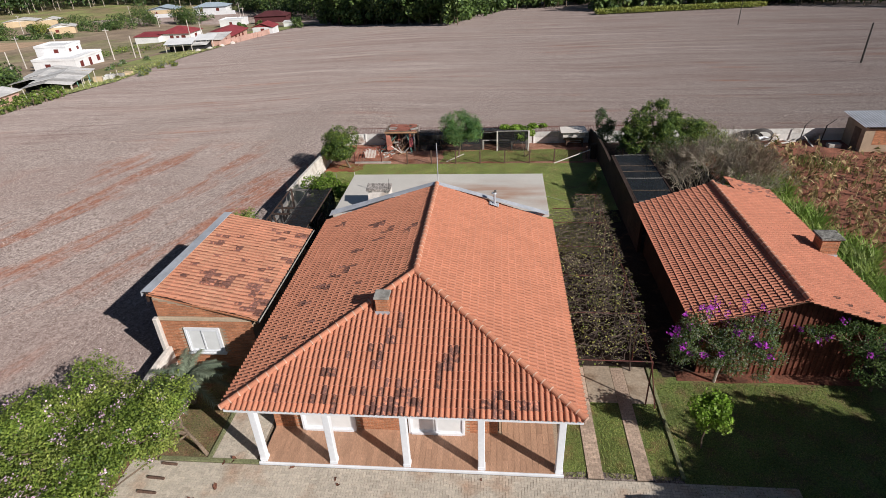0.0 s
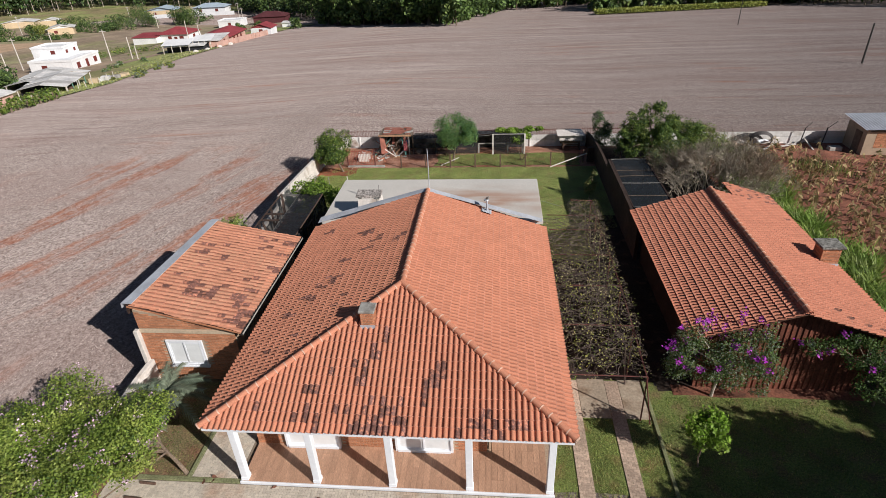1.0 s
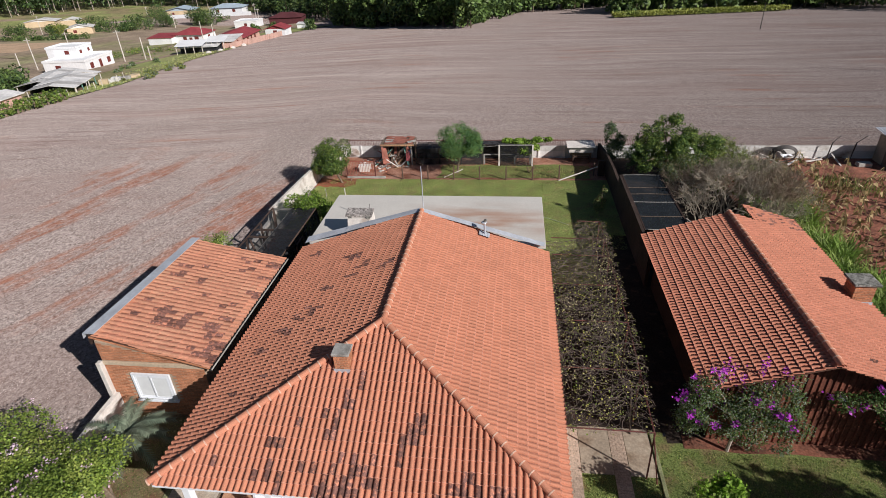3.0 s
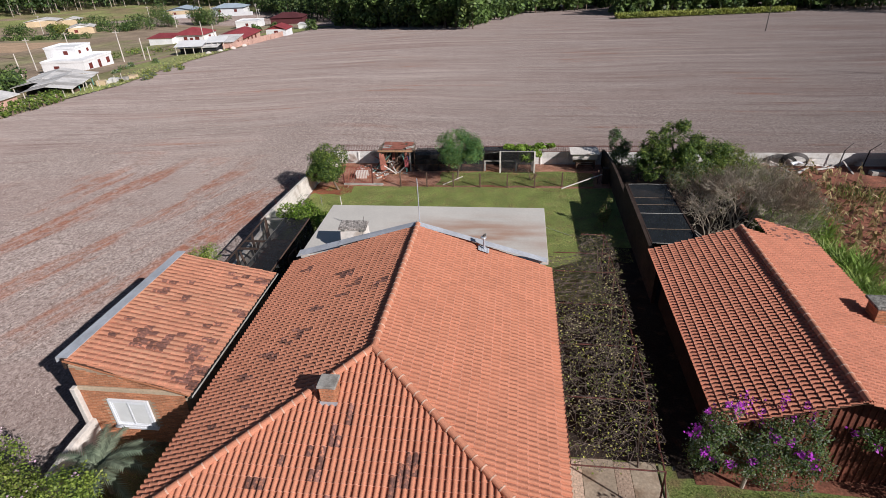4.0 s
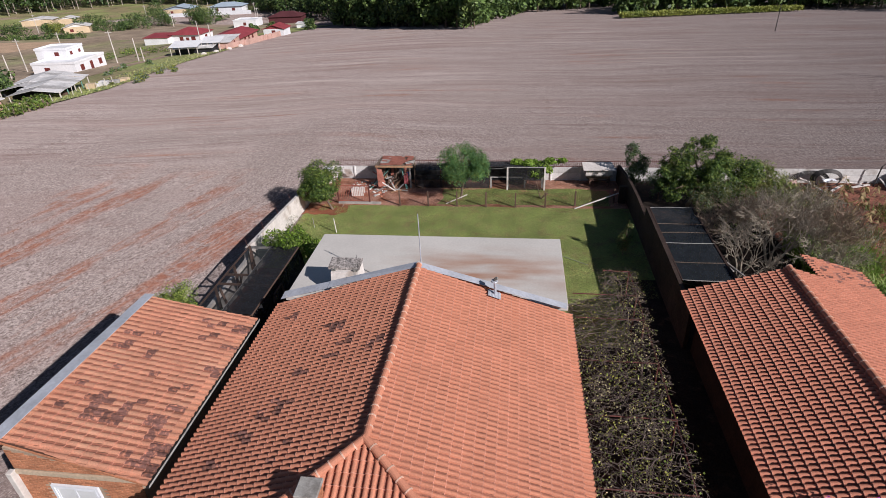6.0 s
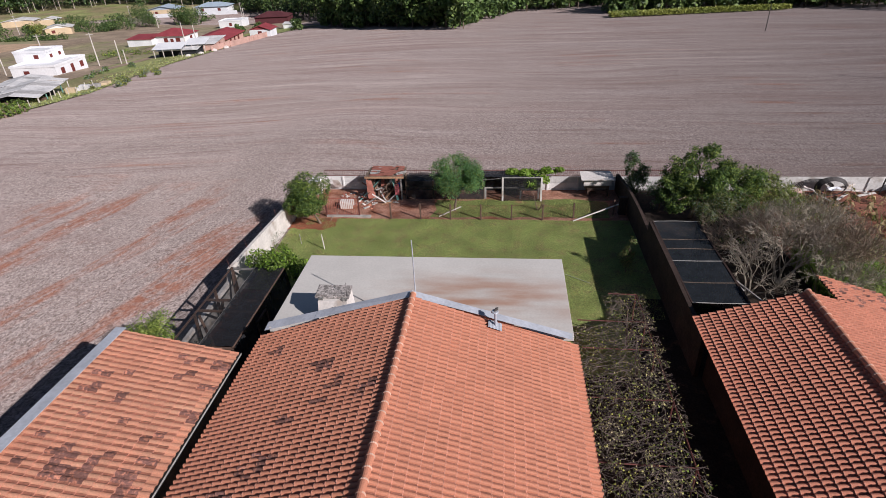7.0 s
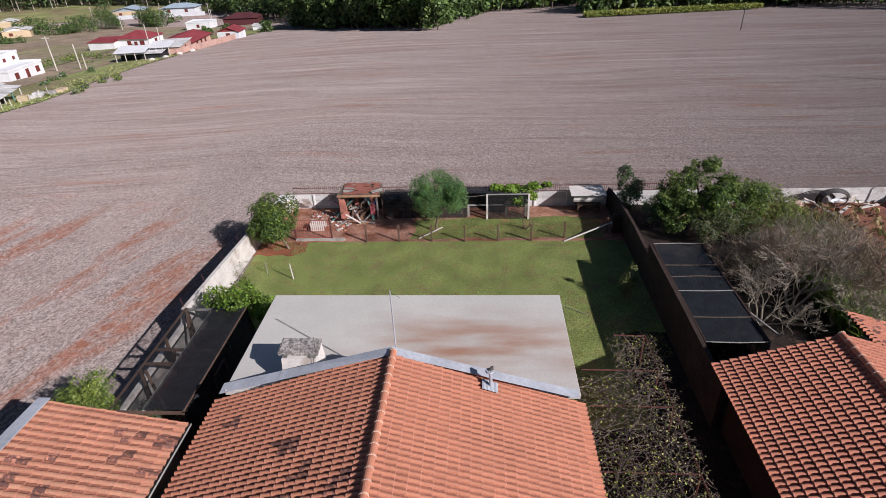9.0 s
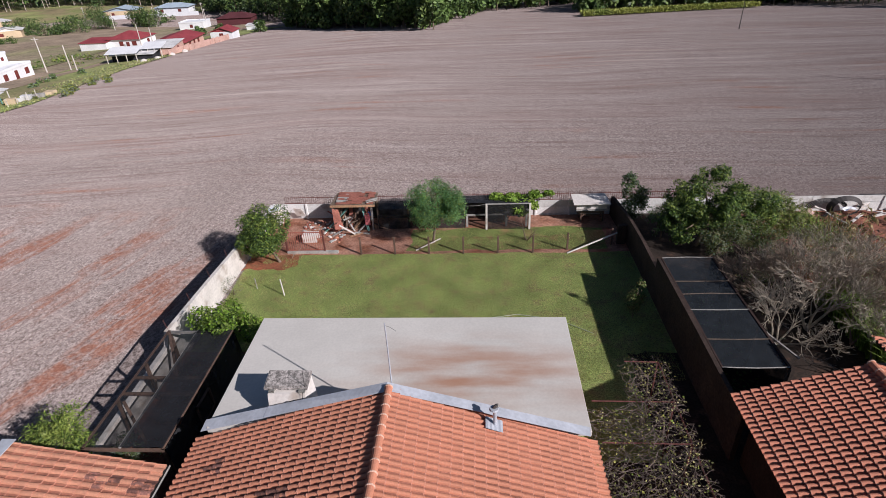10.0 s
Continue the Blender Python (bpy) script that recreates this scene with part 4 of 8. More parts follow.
def vent():
    v = thing("roof_vent", (-0.15, 26.45, 3.85), "galvanised flue with a rotating cowl on a metal sheet", "vent pipe")
    x, y = -0.15, 26.47
    part("sheet", Shape().add([(u, w, 4.81 - 0.372 * (u + 2.97) + 0.085 + 0.016 * (i % 2)) for w in (26.25, 26.66) for i, u in enumerate(np.linspace(x - .24, x + .22, 9))],
                              [(i, i + 1, i + 10, i + 9) for i in range(8)]), zinc, v, "ribbed zinc sheet")
    part("flue", Shape().tube([(x + .02, y, 3.70), (x, y, 4.42)], 0.05, 10), zinc, v)
    part("collar", Shape().tube([(x - .02, y, 4.40), (x - .02, y, 4.44)], [0.13, 0.11], 12), zinc, v)
    part("cowl", Shape().tube([(x - .02, y, 4.44), (x + .03, y, 4.52), (x + .10, y - .02, 4.56)], [0.045, 0.055, 0.05], 8), concrete_dark, v, "rusty elbow cowl")


vent()

# ---- details of the small house ----
brick_panel(annex, (-13.62, 18.70, -0.1), (1, 0, 0), 3.87, 3.55, [(0.94, 0.86, 2.46, 2.12), (-1, 2.45, 9, 2.62)], [brick_mat, brick_loose],
            top=lambda s: 2.60 + 0.96 * (-9.34 - (-13.62 + s)) / 4.53 - 0.02)
sliding_window(annex, -12.68, -11.18, 0.78, 2.0, 18.69, 0.06)
part("sill", Shape().box(-12.74, 18.58, 0.70, -11.12, 18.69, 0.78), white_paint, annex)


# ---- pavements ----
paver_mat = material("paver", (0.54, 0.475, 0.40), 0.95, 0.14, 18, 0.07, 0.8, 0.3, 60, vary="object", amount=0.12, tint=(0.46, 0.31, 0.22), tint_scale=0.7, tint_at=0.62)
paver_loose = material("paver_loose", (0.54, 0.475, 0.40), 0.95, 0.14, 18, 0.07, 0.8, 0.3, 60, vary="island", amount=0.12, tint=(0.46, 0.31, 0.22), tint_scale=0.7, tint_at=0.62)
paver_red = material("paver_reddish", (0.48, 0.36, 0.28), 0.95, 0.25, 18, 0.2, 0.8, 0.5, 60, vary="object", amount=0.16)
joint_mat = material("joint_sand", (0.22, 0.175, 0.135), 0.98, 0.3, 20)
moss_kerb = material("mossy_concrete", (0.21, 0.22, 0.115), 0.95, 0.3, 15, 0.3, 1.5, 0.4, 50)


def paving(name, x0, y0, x1, y1, top, mats, label, herring=True, pick=None, limit=300):
    """Rectangular pavers on a bed of sand, in herringbone or in staggered rows."""
    bed = solid(name, Shape().box(x0, y0, -0.15, x1, y1, top - 0.014), joint_mat, label, "pavement", kind="structure")
    g = 0.10
    shapes = []
    for w, d in ((2 * g, g), (g, 2 * g), (g, g)):
        s = Shape().box(0.004, 0.004, -0.02, w - 0.004, d - 0.004, 0, bevel=0.003)
        shapes.append((s, mesh_from("paver", s.v, s.f, mats[0]), w, d))
    rest, n = Shape(), 0
    o = origin_of(bed)
    for c in range(-1, int((x1 - x0) / g) + 1):
        for r in range(-1, int((y1 - y0) / g) + 1):
            if herring:
                k = {0: 0, 3: 1}.get((c - r) % 4)
            else:
                k = 0 if (c + r) % 2 == 0 else None
            if k is None:
                continue
            s, me, w, d = shapes[k]
            x, y = x0 + c * g, y0 + r * g
            if y < y0 - 0.001 or x < x0 - 0.001 or y + d > y1 + 0.001 or x + w > x1 + 0.001:
                # cut stones along the edges
                cells = [(a, b) for a, b in ((x, y), (x + w - g, y + d - g)) if x0 - 0.001 <= a <= x1 - g + 0.001 and y0 - 0.001 <= b <= y1 - g + 0.001]
                if len(cells) != 1:
                    continue
                x, y = cells[0]
                s, me, w, d = shapes[2]
            p = Vector((x, y, top + rng.uniform(-0.003, 0.002)))
            if n < limit and (pick is None or pick(x, y)):
                ob = new("paver", me)
                ob.parent = bed
                ob.location = p - o
                n += 1
            else:
                rest.add([(q[0] + p.x, q[1] + p.y, q[2] + p.z) for q in s.v], s.f)
    if rest.v:
        tagged(part("paver_rows", rest, mats[1], bed), kind="stuff")
    return bed


def dead_leaves(x, y, n, size):
    s = Shape()
    for k in range(n):
        m = pose(x + rng.gauss(0, size * .5), y + rng.gauss(0, size * .5), 0.045, rng.uniform(-25, 25), rng.uniform(-25, 25), rng.uniform(0, 360))
        z = size * 0.3
        s.add([tuple(m @ Vector(q)) for q in ((-size, 0, z), (-.3 * size, -.5 * size, 0), (.5 * size, -.4 * size, z * .4), (size, 0, z), (.4 * size, .45 * size, .2 * z), (-.4 * size, .5 * size, z))], [(0, 1, 5), (1, 2, 4, 5), (2, 3, 4)])
    solid("dead_leaves", s, leaf_brown, "curled brown dead leaves lying on the paving", "leaves", "dead leaves on the paving")


leaf_brown = material("dead_leaf", (0.17, 0.075, 0.05), 0.8, 0.3, 20)
paving("pavement", -12.6, 11.6, 9.4, 13.82, 0.03, [paver_mat, paver_loose], "grey block paving in front of the veranda", True, lambda x, y: y > 13.2 and -8.5 < x < -3)
paving("side_pavement", -9.82, 14.02, -8.14, 18.3, 0.03, [paver_mat, paver_loose], "grey block paving beside the veranda", True, None, 200)
for x0 in (2.97, 4.52):
    paving("wheel_track", x0, 13.86, x0 + 0.5, 19.2, 0.028, [paver_red, paver_red], "strip of reddish pavers in the grass", False, lambda x, y: y < 17, 150)
solid("kerb", Shape().box(-11.7, 13.83, -0.1, -8.1, 14.0, 0.06, bevel=0.015), moss_kerb, "mossy concrete kerb along the paving", "kerb", kind="structure")
solid("side_kerb", Shape().box(-9.98, 14.0, -0.1, -9.83, 18.3, 0.06, bevel=0.015), moss_kerb, "mossy concrete kerb beside the path", "kerb", kind="structure")
solid("garden_edging", Shape().box(5.92, 13.95, -0.1, 6.05, 19.2, 0.07, bevel=0.015), moss_kerb, "low concrete edging between drive and lawn", "kerb", kind="structure")
pad_mat = material("yard_concrete", (0.40, 0.325, 0.25), 0.95, 0.2, 12, 0.15, 0.8, 0.4, 40, tint=(0.22, 0.15, 0.10), tint_scale=1.2, tint_at=0.6)
for x0, x1 in ((2.35, 2.96), (3.48, 4.51), (5.03, 5.88)):
    solid("concrete_pad", Shape().box(x0, 17.25, -0.1, x1, 19.25, 0.026, bevel=0.004), pad_mat, "worn concrete slab under the pergola", "pavement", kind="structure")
# floor coloured near-black in place of the pergola's shade
solid("pergola_floor", Shape().box(2.3, 19.27, -0.1, 5.7, 28.4, 0.015), shade_dark_soil, "earth floor under the pergola, coloured dark for its shade", "pavement", kind="structure")

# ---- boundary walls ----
# brick colour taken near black for the wall's shaded west face
wall_red = material("brick_wall_shade_dark", (0.050, 0.033, 0.027), 0.95, 0.35, 10, 0.3, 1.0, 0.6, 25)
panel_mat = material("concrete_panel", (0.66, 0.645, 0.63), 0.9, 0.12, 15, 0.12, 0.6, 0.3, 50, vary="object", amount=0.1, tint=(0.30, 0.25, 0.21), tint_scale=1.1, tint_at=0.6)


def left_wall():
    s = Shape()
    pts = [(-13.62, 15.2, 0.75), (-13.60, 17.6, 0.95), (-13.56, 18.68, 1.0)]
    for (xa, ya, za), (xb, yb, zb) in zip(pts, pts[1:]):
        s.sheet([(xa - 0.09, ya, za), (xa + 0.09, ya, za), (xb + 0.09, yb, zb), (xb - 0.09, yb, zb)], za + 0.6)
    solid("wall_front_garden", s, white_worn, "low pale plastered garden wall", "wall", kind="structure")
    solid("wall_pillar", Shape().box(-13.78, 18.50, -0.3, -13.60, 18.70, 2.52, bevel=0.015), white_worn, "pale plaster pillar at the corner of the small house", "wall", kind="structure")
    s = Shape()
    pts = [(-13.30, 25.9, 0.85), (-13.32, 33.1, 0.95), (-13.32, 33.4, 1.48), (-13.30, 37.5, 1.28), (-13.28, 42.25, 0.98)]
    for (xa, ya, za), (xb, yb, zb) in zip(pts, pts[1:]):
        s.sheet([(xa - 0.09, ya, za), (xa + 0.09, ya, za), (xb + 0.09, yb, zb), (xb - 0.09, yb, zb)], za + 0.9)
    w = solid("wall_west", s, white_worn, "stained pale boundary wall beside the field", "wall", kind="structure")
    solid("wall_corner", Shape().box(-13.35, 42.25, -0.6, -13.15, 46.8, 0.72, bevel=0.01), panel_mat, "low concrete corner of the boundary wall", "wall", kind="structure")
    for y in np.arange(33.6, 42, 2.1):
        z = 1.5 - max(0, y - 33) * 0.057
        ob = part("wire_stake", Shape().tube([(-13.35, y, z), (-13.42, y, z + 0.45)], 0.012, 5), red_iron, w)
    part("wire", Shape().tube([(-13.41, 33.5, 1.9), (-13.41, 35, 1.82), (-13.40, 41.8, 1.4)], 0.004, 3).tube([(-13.38, 33.5, 1.7), (-13.38, 35, 1.62), (-13.37, 41.8, 1.2)], 0.004, 3), steel_dark, w)


left_wall()


def east_wall():
    """Boundary wall: tall beside the shade house, lower and uneven behind it."""
    s = Shape()
    pts = [(7.62, 28.6, 1.93), (7.64, 33.0, 1.97), (7.66, 38.05, 1.94)]
    low = [(7.66, 38.05, 1.40), (7.68, 40.5, 1.41), (7.66, 43.2, 1.31), (7.58, 45.0, 1.16), (7.50, 46.68, 1.0)]
    for line in (pts, low):
        for (xa, ya, za), (xb, yb, zb) in zip(line, line[1:]):
            n = len(s.v)
            s.add([(xa - .08, ya, za), (xa + .08, ya, za), (xb + .08, yb, zb), (xb - .08, yb, zb), (xa - .08, ya, -.6), (xa + .08, ya, -.6), (xb + .08, yb, -.6), (xb - .08, yb, -.6)],
                  [(0, 1, 2, 3), (7, 6, 5, 4), (0, 4, 5, 1), (1, 5, 6, 2), (2, 6, 7, 3), (3, 7, 4, 0)])
    solid("wall_east", s, wall_red, "raw brick boundary wall, darkened for its shaded face", "wall", kind="structure")


east_wall()
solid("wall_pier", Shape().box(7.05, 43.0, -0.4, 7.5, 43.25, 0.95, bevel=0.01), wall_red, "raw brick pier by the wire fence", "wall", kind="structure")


def back_wall():
    w = solid("wall_north", Shape().box(-13.1, 46.72, -0.6, 27.0, 46.78, 0.70), panel_mat, "precast concrete boundary wall", "wall", kind="structure")
    o = origin_of(w)
    s = Shape().box(-1.0, -0.03, 0, 1.0, 0.0, 0.42, bevel=0.01)
    me = mesh_from("panel", s.v, s.f, panel_mat)
    for i in range(20):
        for j in range(3):
            ob = new("panel", me)
            ob.parent = w
            ob.location = (-12.1 + i * 2.01, 46.72 + rng.uniform(-0.006, 0.004), -0.52 + j * 0.44)
    for i in range(13):
        part("wall_post", Shape().box(-13.16 + i * 2.01, 46.62, -0.6, -13.05 + i * 2.01, 46.72, 0.80, bevel=0.01), panel_mat, w)


back_wall()


def spiked_fence():
    f = thing("spiked_fence", (-2, 46.75, 0.7), "dark red iron spiked railing on top of the back wall", "railing")
    for z in (0.80, 1.18):
        part("rail", Shape().box(-12.4, 46.735, z, 11.6, 46.76, z + 0.03), red_iron, f)
    s = Shape().tube([(0, 0, 0), (0, 0, 0.58), (0, 0, 0.66)], [0.011, 0.011, 0.002], 5)
    me = mesh_from("bar", s.v, s.f, red_iron)
    for i in range(185):
        ob = new("bar", me)
        ob.parent = f
        ob.location = Vector((-12.4 + i * 0.13, 46.748, 0.70)) - origin_of(f)


spiked_fence()


# ---- pergola ----
PX0, PX1, PY0, PY1, PZ = 2.75, 5.50, 17.15, 31.3, 2.42


def pergola():
    p = thing("pergola", (4.1, 24, 0), "red iron pipe pergola between the house and the side wall", "pergola")
    ys = [17.2, 19.6, 22.1, 24.6, 27.0, 28.6, 30.4]
    z = lambda y: 2.08 + 0.45 * smooth_step(17, 21, y)
    for y in ys:
        xr = PX1 - 0.12 + 0.1 * (31 - y) / 14
        part("crossbar", Shape().tube([(2.2 if y < 26.6 else (2.9 if y < 29 else 4.3), y, z(y) + 0.03), (xr, y, z(y))], 0.024, 7), red_iron, p)
        part("post", Shape().tube([(xr, y, z(y)), (xr + 0.02, y, -0.1)], 0.028, 7), red_iron, p)
    part("side_rail", Shape().tube([(5.45, 17.2, z(17.2)), (5.42, 19.6, z(19.6)), (5.42, 22, z(22)), (5.40, 30.4, z(30.4))], 0.025, 7), red_iron, p)
    part("brace", Shape().tube([(5.46, 17.2, 2.0), (5.80, 17.0, -0.05)], 0.022, 7), red_iron, p)
    part("inner_rail", Shape().tube([(2.85, 17.2, z(17.2)), (2.8, 22, z(22)), (2.78, 26.5, z(26))], 0.02, 6), red_iron, p)
    for y in np.arange(17.2, 28.5, 0.62):
        part("wire", Shape().tube([(2.7, y, z(y) + 0.02), (5.4, y + rng.uniform(-0.1, 0.1), z(y))], 0.004, 3), steel_dark, p)
    for x in (3.3, 3.9, 4.5, 5.0):
        part("wire", Shape().tube([(x, 17.3, z(17.3)), (x + 0.05, 24, z(24)), (x, 28.6, z(28.6))], 0.004, 3), steel_dark, p)


pergola()


# ---- netted beds beside the small house ----
def net_material(name, dens, color):
    mt = bpy.data.materials.new(name)
    mt.use_nodes = True
    n, l = mt.node_tree.nodes, mt.node_tree.links
    b = n["Principled BSDF"]
    b.inputs["Base Color"].default_value = (*color, 1)
    b.inputs["Roughness"].default_value = 0.7
    tr = n.new("ShaderNodeBsdfTransparent")
    mx = n.new("ShaderNodeMixShader")
    geo = n.new("ShaderNodeNewGeometry")
    ns = n.new("ShaderNodeTexNoise")
    ns.inputs["Scale"].default_value = 2.5
    l.new(geo.outputs["Position"], ns.inputs["Vector"])
    mr = n.new("ShaderNodeMapRange")
    for k, val in zip((1, 2, 3, 4), (0.3, 0.7, dens - 0.1, dens + 0.1)):
        mr.inputs[k].default_value = val
    l.new(ns.outputs[0], mr.inputs[0])
    l.new(mr.outputs[0], mx.inputs[0])
    l.new(tr.outputs[0], mx.inputs[1])
    l.new(b.outputs[0], mx.inputs[2])
    l.new(mx.outputs[0], n["Material Output"].inputs[0])
    return mt


shade_net = net_material("shade_net", 0.74, (0.026, 0.027, 0.031))
dark_net = net_material("dark_net", 0.78, (0.014, 0.014, 0.017))
blue_net = net_material("blue_net", 0.66, (0.017, 0.022, 0.028))
thin_net = net_material("thin_net", 0.38, (0.02, 0.02, 0.022))
wood_rail = material("old_timber", (0.13, 0.08, 0.06), 0.9, 0.3, 14, 0.25, 2, 0.4, 50)
wood_pale = material("grey_batten", (0.36, 0.34, 0.32), 0.9, 0.25, 14, 0.2, 2, 0.3, 50)


def rumpled(x0, y0, x1, y1, z, nx, ny, amp, seed):
    s = Shape()
    v = [(x0 + (x1 - x0) * i / nx, y0 + (y1 - y0) * j / ny, z + (amp * noise.noise((i * 0.7 + seed, j * 0.6, 1)) if 0 < i < nx else 0)) for j in range(ny + 1) for i in range(nx + 1)]
    return s.add(v, [(j * (nx + 1) + i, j * (nx + 1) + i + 1, (j + 1) * (nx + 1) + i + 1, (j + 1) * (nx + 1) + i) for j in range(ny) for i in range(nx)])


def rumpled_wall(x0, x1, y, z0, z1, n=24):
    s = Shape()
    v = [(x0 + (x1 - x0) * i / n, y + 0.04 * noise.noise((i * 0.8, j, 2)), z0 + (z1 - z0) * j / 3) for j in range(4) for i in range(n + 1)]
    return s.add(v, [(j * (n + 1) + i, j * (n + 1) + i + 1, (j + 1) * (n + 1) + i + 1, (j + 1) * (n + 1) + i) for j in range(3) for i in range(n)])


def net_house():
    h = thing("netted_garden", (-11.7, 30.2, 0), "timber frame with black shade net over vegetable beds", "net house")
    x0, x1, y0, y1, z = -12.95, -10.35, 27.3, 33.1, 1.72
    for y in (y0, 29.3, 31.2, y1):
        for x in (x0, x1):
            part("post", Shape().box(x - 0.05, y - 0.05, -0.2, x + 0.05, y + 0.05, z), wood_rail, h)
    for y in (y0, 29.7, 30.5, y1):
        part("crossbeam", Shape().box(x0 - 0.05, y - 0.04, z - 0.10, x1 + 0.05, y + 0.04, z, bevel=0.005), wood_rail if y < y1 else wood_pale, h)
    for x, m in ((x0, wood_rail), (-11.75, wood_pale), (x1, wood_rail)):
        part("purlin", Shape().box(x - 0.03, y0, z + 0.005, x + 0.03, y1, z + 0.06), m, h)
    part("brace", Shape().beam((x0, 31.2, 0.4), (x0 + 0.7, 30.5, z - 0.1), 0.09), wood_rail, h)
    part("brace", Shape().beam((x0 + 0.2, 29.3, z), (x0 + 1.1, 28.5, 0.1), 0.10), wood_rail, h)
    part("brace", Shape().beam((x0, y1, z), (x0 + 0.3, y1 - 0.9, 0.1), 0.10), wood_rail, h)
    part("roof_net", rumpled(-11.75, y0, x1, y1, z + 0.065, 6, 14, 0.06, 2), dark_net, h, "black shade net", smooth=True)
    part("torn_net", rumpled(x0, y0, -11.75, y1, z + 0.065, 6, 14, 0.08, 8), thin_net, h, "thin torn net")
    part("side_net", Shape().sheet([(x1 + .06, y0, z), (x1 + .06, y1, z), (x1 + .26, y1, -0.15), (x1 + .26, y0, -0.15)], 0.003), shade_net, h)
    part("side_window", Shape().box(x1 + .13, 29.2, 0.6, x1 + .20, 29.25, 1.5).box(x1 + .13, 30.2, 0.6, x1 + .20, 30.25, 1.5).box(x1 + .13, 29.2, 1.45, x1 + .20, 30.25, 1.5).box(x1 + .13, 29.2, 0.6, x1 + .20, 30.25, 0.66), wood_rail, h)
    for y in (27.6, 29.9, 31.7):
        part("bed", Shape().box(-12.4, y, -0.2, -11.2, y + 1.5, 0.16, bevel=0.03), soil, h, "raised bed of red soil")


net_house()


def shade_house():
    h = thing("shade_house", (8.9, 34.4, 0), "low shade house roofed with dark netting and pale battens", "shade house")
    x0, x1, y0, y1, z = 7.76, 10.0, 30.8, 38.0, 1.93
    part("roof_net", rumpled(x0, y0, x1, y1, z, 8, 24, 0.05, 4), blue_net, h, "dark shade net", smooth=True)
    for k, y in enumerate((y0, 32.3, 34.1, 35.15, 36.1, y1)):
        bow = rng.uniform(-0.05, 0.05)
        part("batten", Shape().beam((x0, y, z + 0.02), ((x0 + x1) / 2, y + bow, z + 0.025), 0.035, 0.02).beam(((x0 + x1) / 2, y + bow, z + 0.025), (x1, y, z + 0.02), 0.035, 0.02),
             wood_pale if k in (0, 2, 5) else wood_grey, h)
    part("side_beam", Shape().box(x0 - 0.03, y0, z - 0.05, x0 + 0.03, y1, z + 0.03), wood_shade_dark, h)
    part("side_beam", Shape().box(x1 - 0.04, y0, z - 0.08, x1 + 0.04, y1, z + 0.03), wood_shade_dark, h)
    part("side_net", Shape().box(x1 - 0.004, y0, -0.2, x1 + 0.004, y1, z - 0.08), shade_net, h)
    for y in np.linspace(y0, y1, 4):
        part("post", Shape().box(x1 - 0.04, y - 0.04, -0.3, x1 + 0.04, y + 0.04, z - 0.08), wood_grey, h)
    for x, y, ln in ((10.7, 33.0, 2.2), (11.2, 32.2, 1.8), (10.5, 35.0, 1.9)):
        part("loose_batten", Shape().beam((x, y, 1.1), (x - 0.5, y + ln, 1.0), 0.07, 0.05), wood_pale, h)
    P = np.stack([nrg.uniform(x0 + .2, x1 - .3, 260), nrg.uniform(31.2, 37.6, 260), nrg.uniform(0.1, 0.7, 260)], 1)
    tagged(quads("undergrowth", leaves_at(P, unit(nrg.normal(size=P.shape) * .6 + np.array([0, 0, 1])), 0.16, 0.6), [leaf_mid, leaf_blue], nrg.choice(2, size=len(P)), h), "green plants under the net", kind="stuff")


# ---- back fence and chicken run ----
def wire_fence():
    f = thing("wire_fence", (0, 42.2, -0.2), "chain-link fence on weathered posts across the lawn", "fence")
    xs = [-6.95 + 1.875 * i for i in range(7)] + [6.75]
    for x in xs:
        dy = 0.75 * smooth_step(2.4, 7, x)
        part("post", Shape().box(x - 0.045, 42.16 + dy, -0.35, x + 0.045, 42.25 + dy, 0.84 + rng.uniform(-0.03, 0.03), bevel=0.008), wood_rail, f)
    m = Shape()
    line = lambda x: 42.2 + 0.75 * smooth_step(2.4, 7, x)
    for z in (-0.1, 0.78):
        m.tube([(x, line(x), z) for x in np.linspace(-6.95, 6.95, 12)], 0.005, 3)
    for i in range(152):
        x = -6.95 + i * 0.091
        m.tube([(x, line(x), -0.2), (min(x + 0.95, 6.95), line(x + .95), 0.78)], 0.0022, 3, False)
        m.tube([(x, line(x), 0.78), (min(x + 0.95, 6.95), line(x + .95), -0.2)], 0.0022, 3, False)
    tagged(part("wire_mesh", m, red_iron, f, "rusting chain-link mesh"), kind="stuff")
    part("stay", Shape().beam((4.25, 42.05, -0.15), (7.0, 42.95, 0.55), 0.06), white_worn, f, "pale diagonal strut")
    part("stay", Shape().beam((-3.95, 42.5, -0.15), (-2.6, 43.1, 0.25), 0.05), white_worn, f)


wire_fence()


def red_railing():
    f = thing("red_railing", (-10.1, 42.5, -0.2), "red painted iron railing on a low concrete kerb", "railing")
    a, b = Vector((-11.15, 42.45, 0)), Vector((-9.03, 42.45, 0))
    part("base_kerb", Shape().beam(a + Vector((0, 0, -0.2)), b + Vector((0.75, -0.05, -0.2)), 0.18, 0.26), concrete, f)
    for p, q, n, top in ((a, b, 19, 1.08),):
        for z in (-0.02, top):
            part("rail", Shape().beam(p + Vector((0, 0, z)), q + Vector((0, 0, z)), 0.035), red_paint, f)
        for i in range(n):
            k = p.lerp(q, i / (n - 1))
            part("bar", Shape().box(k.x - 0.010, k.y - 0.010, -0.04, k.x + 0.010, k.y + 0.010, top + 0.06), red_paint, f)
    for p in (a, b):
        part("gate_post", Shape().box(p.x - 0.04, p.y - 0.04, -0.3, p.x + 0.04, p.y + 0.04, 1.24), red_iron, f)


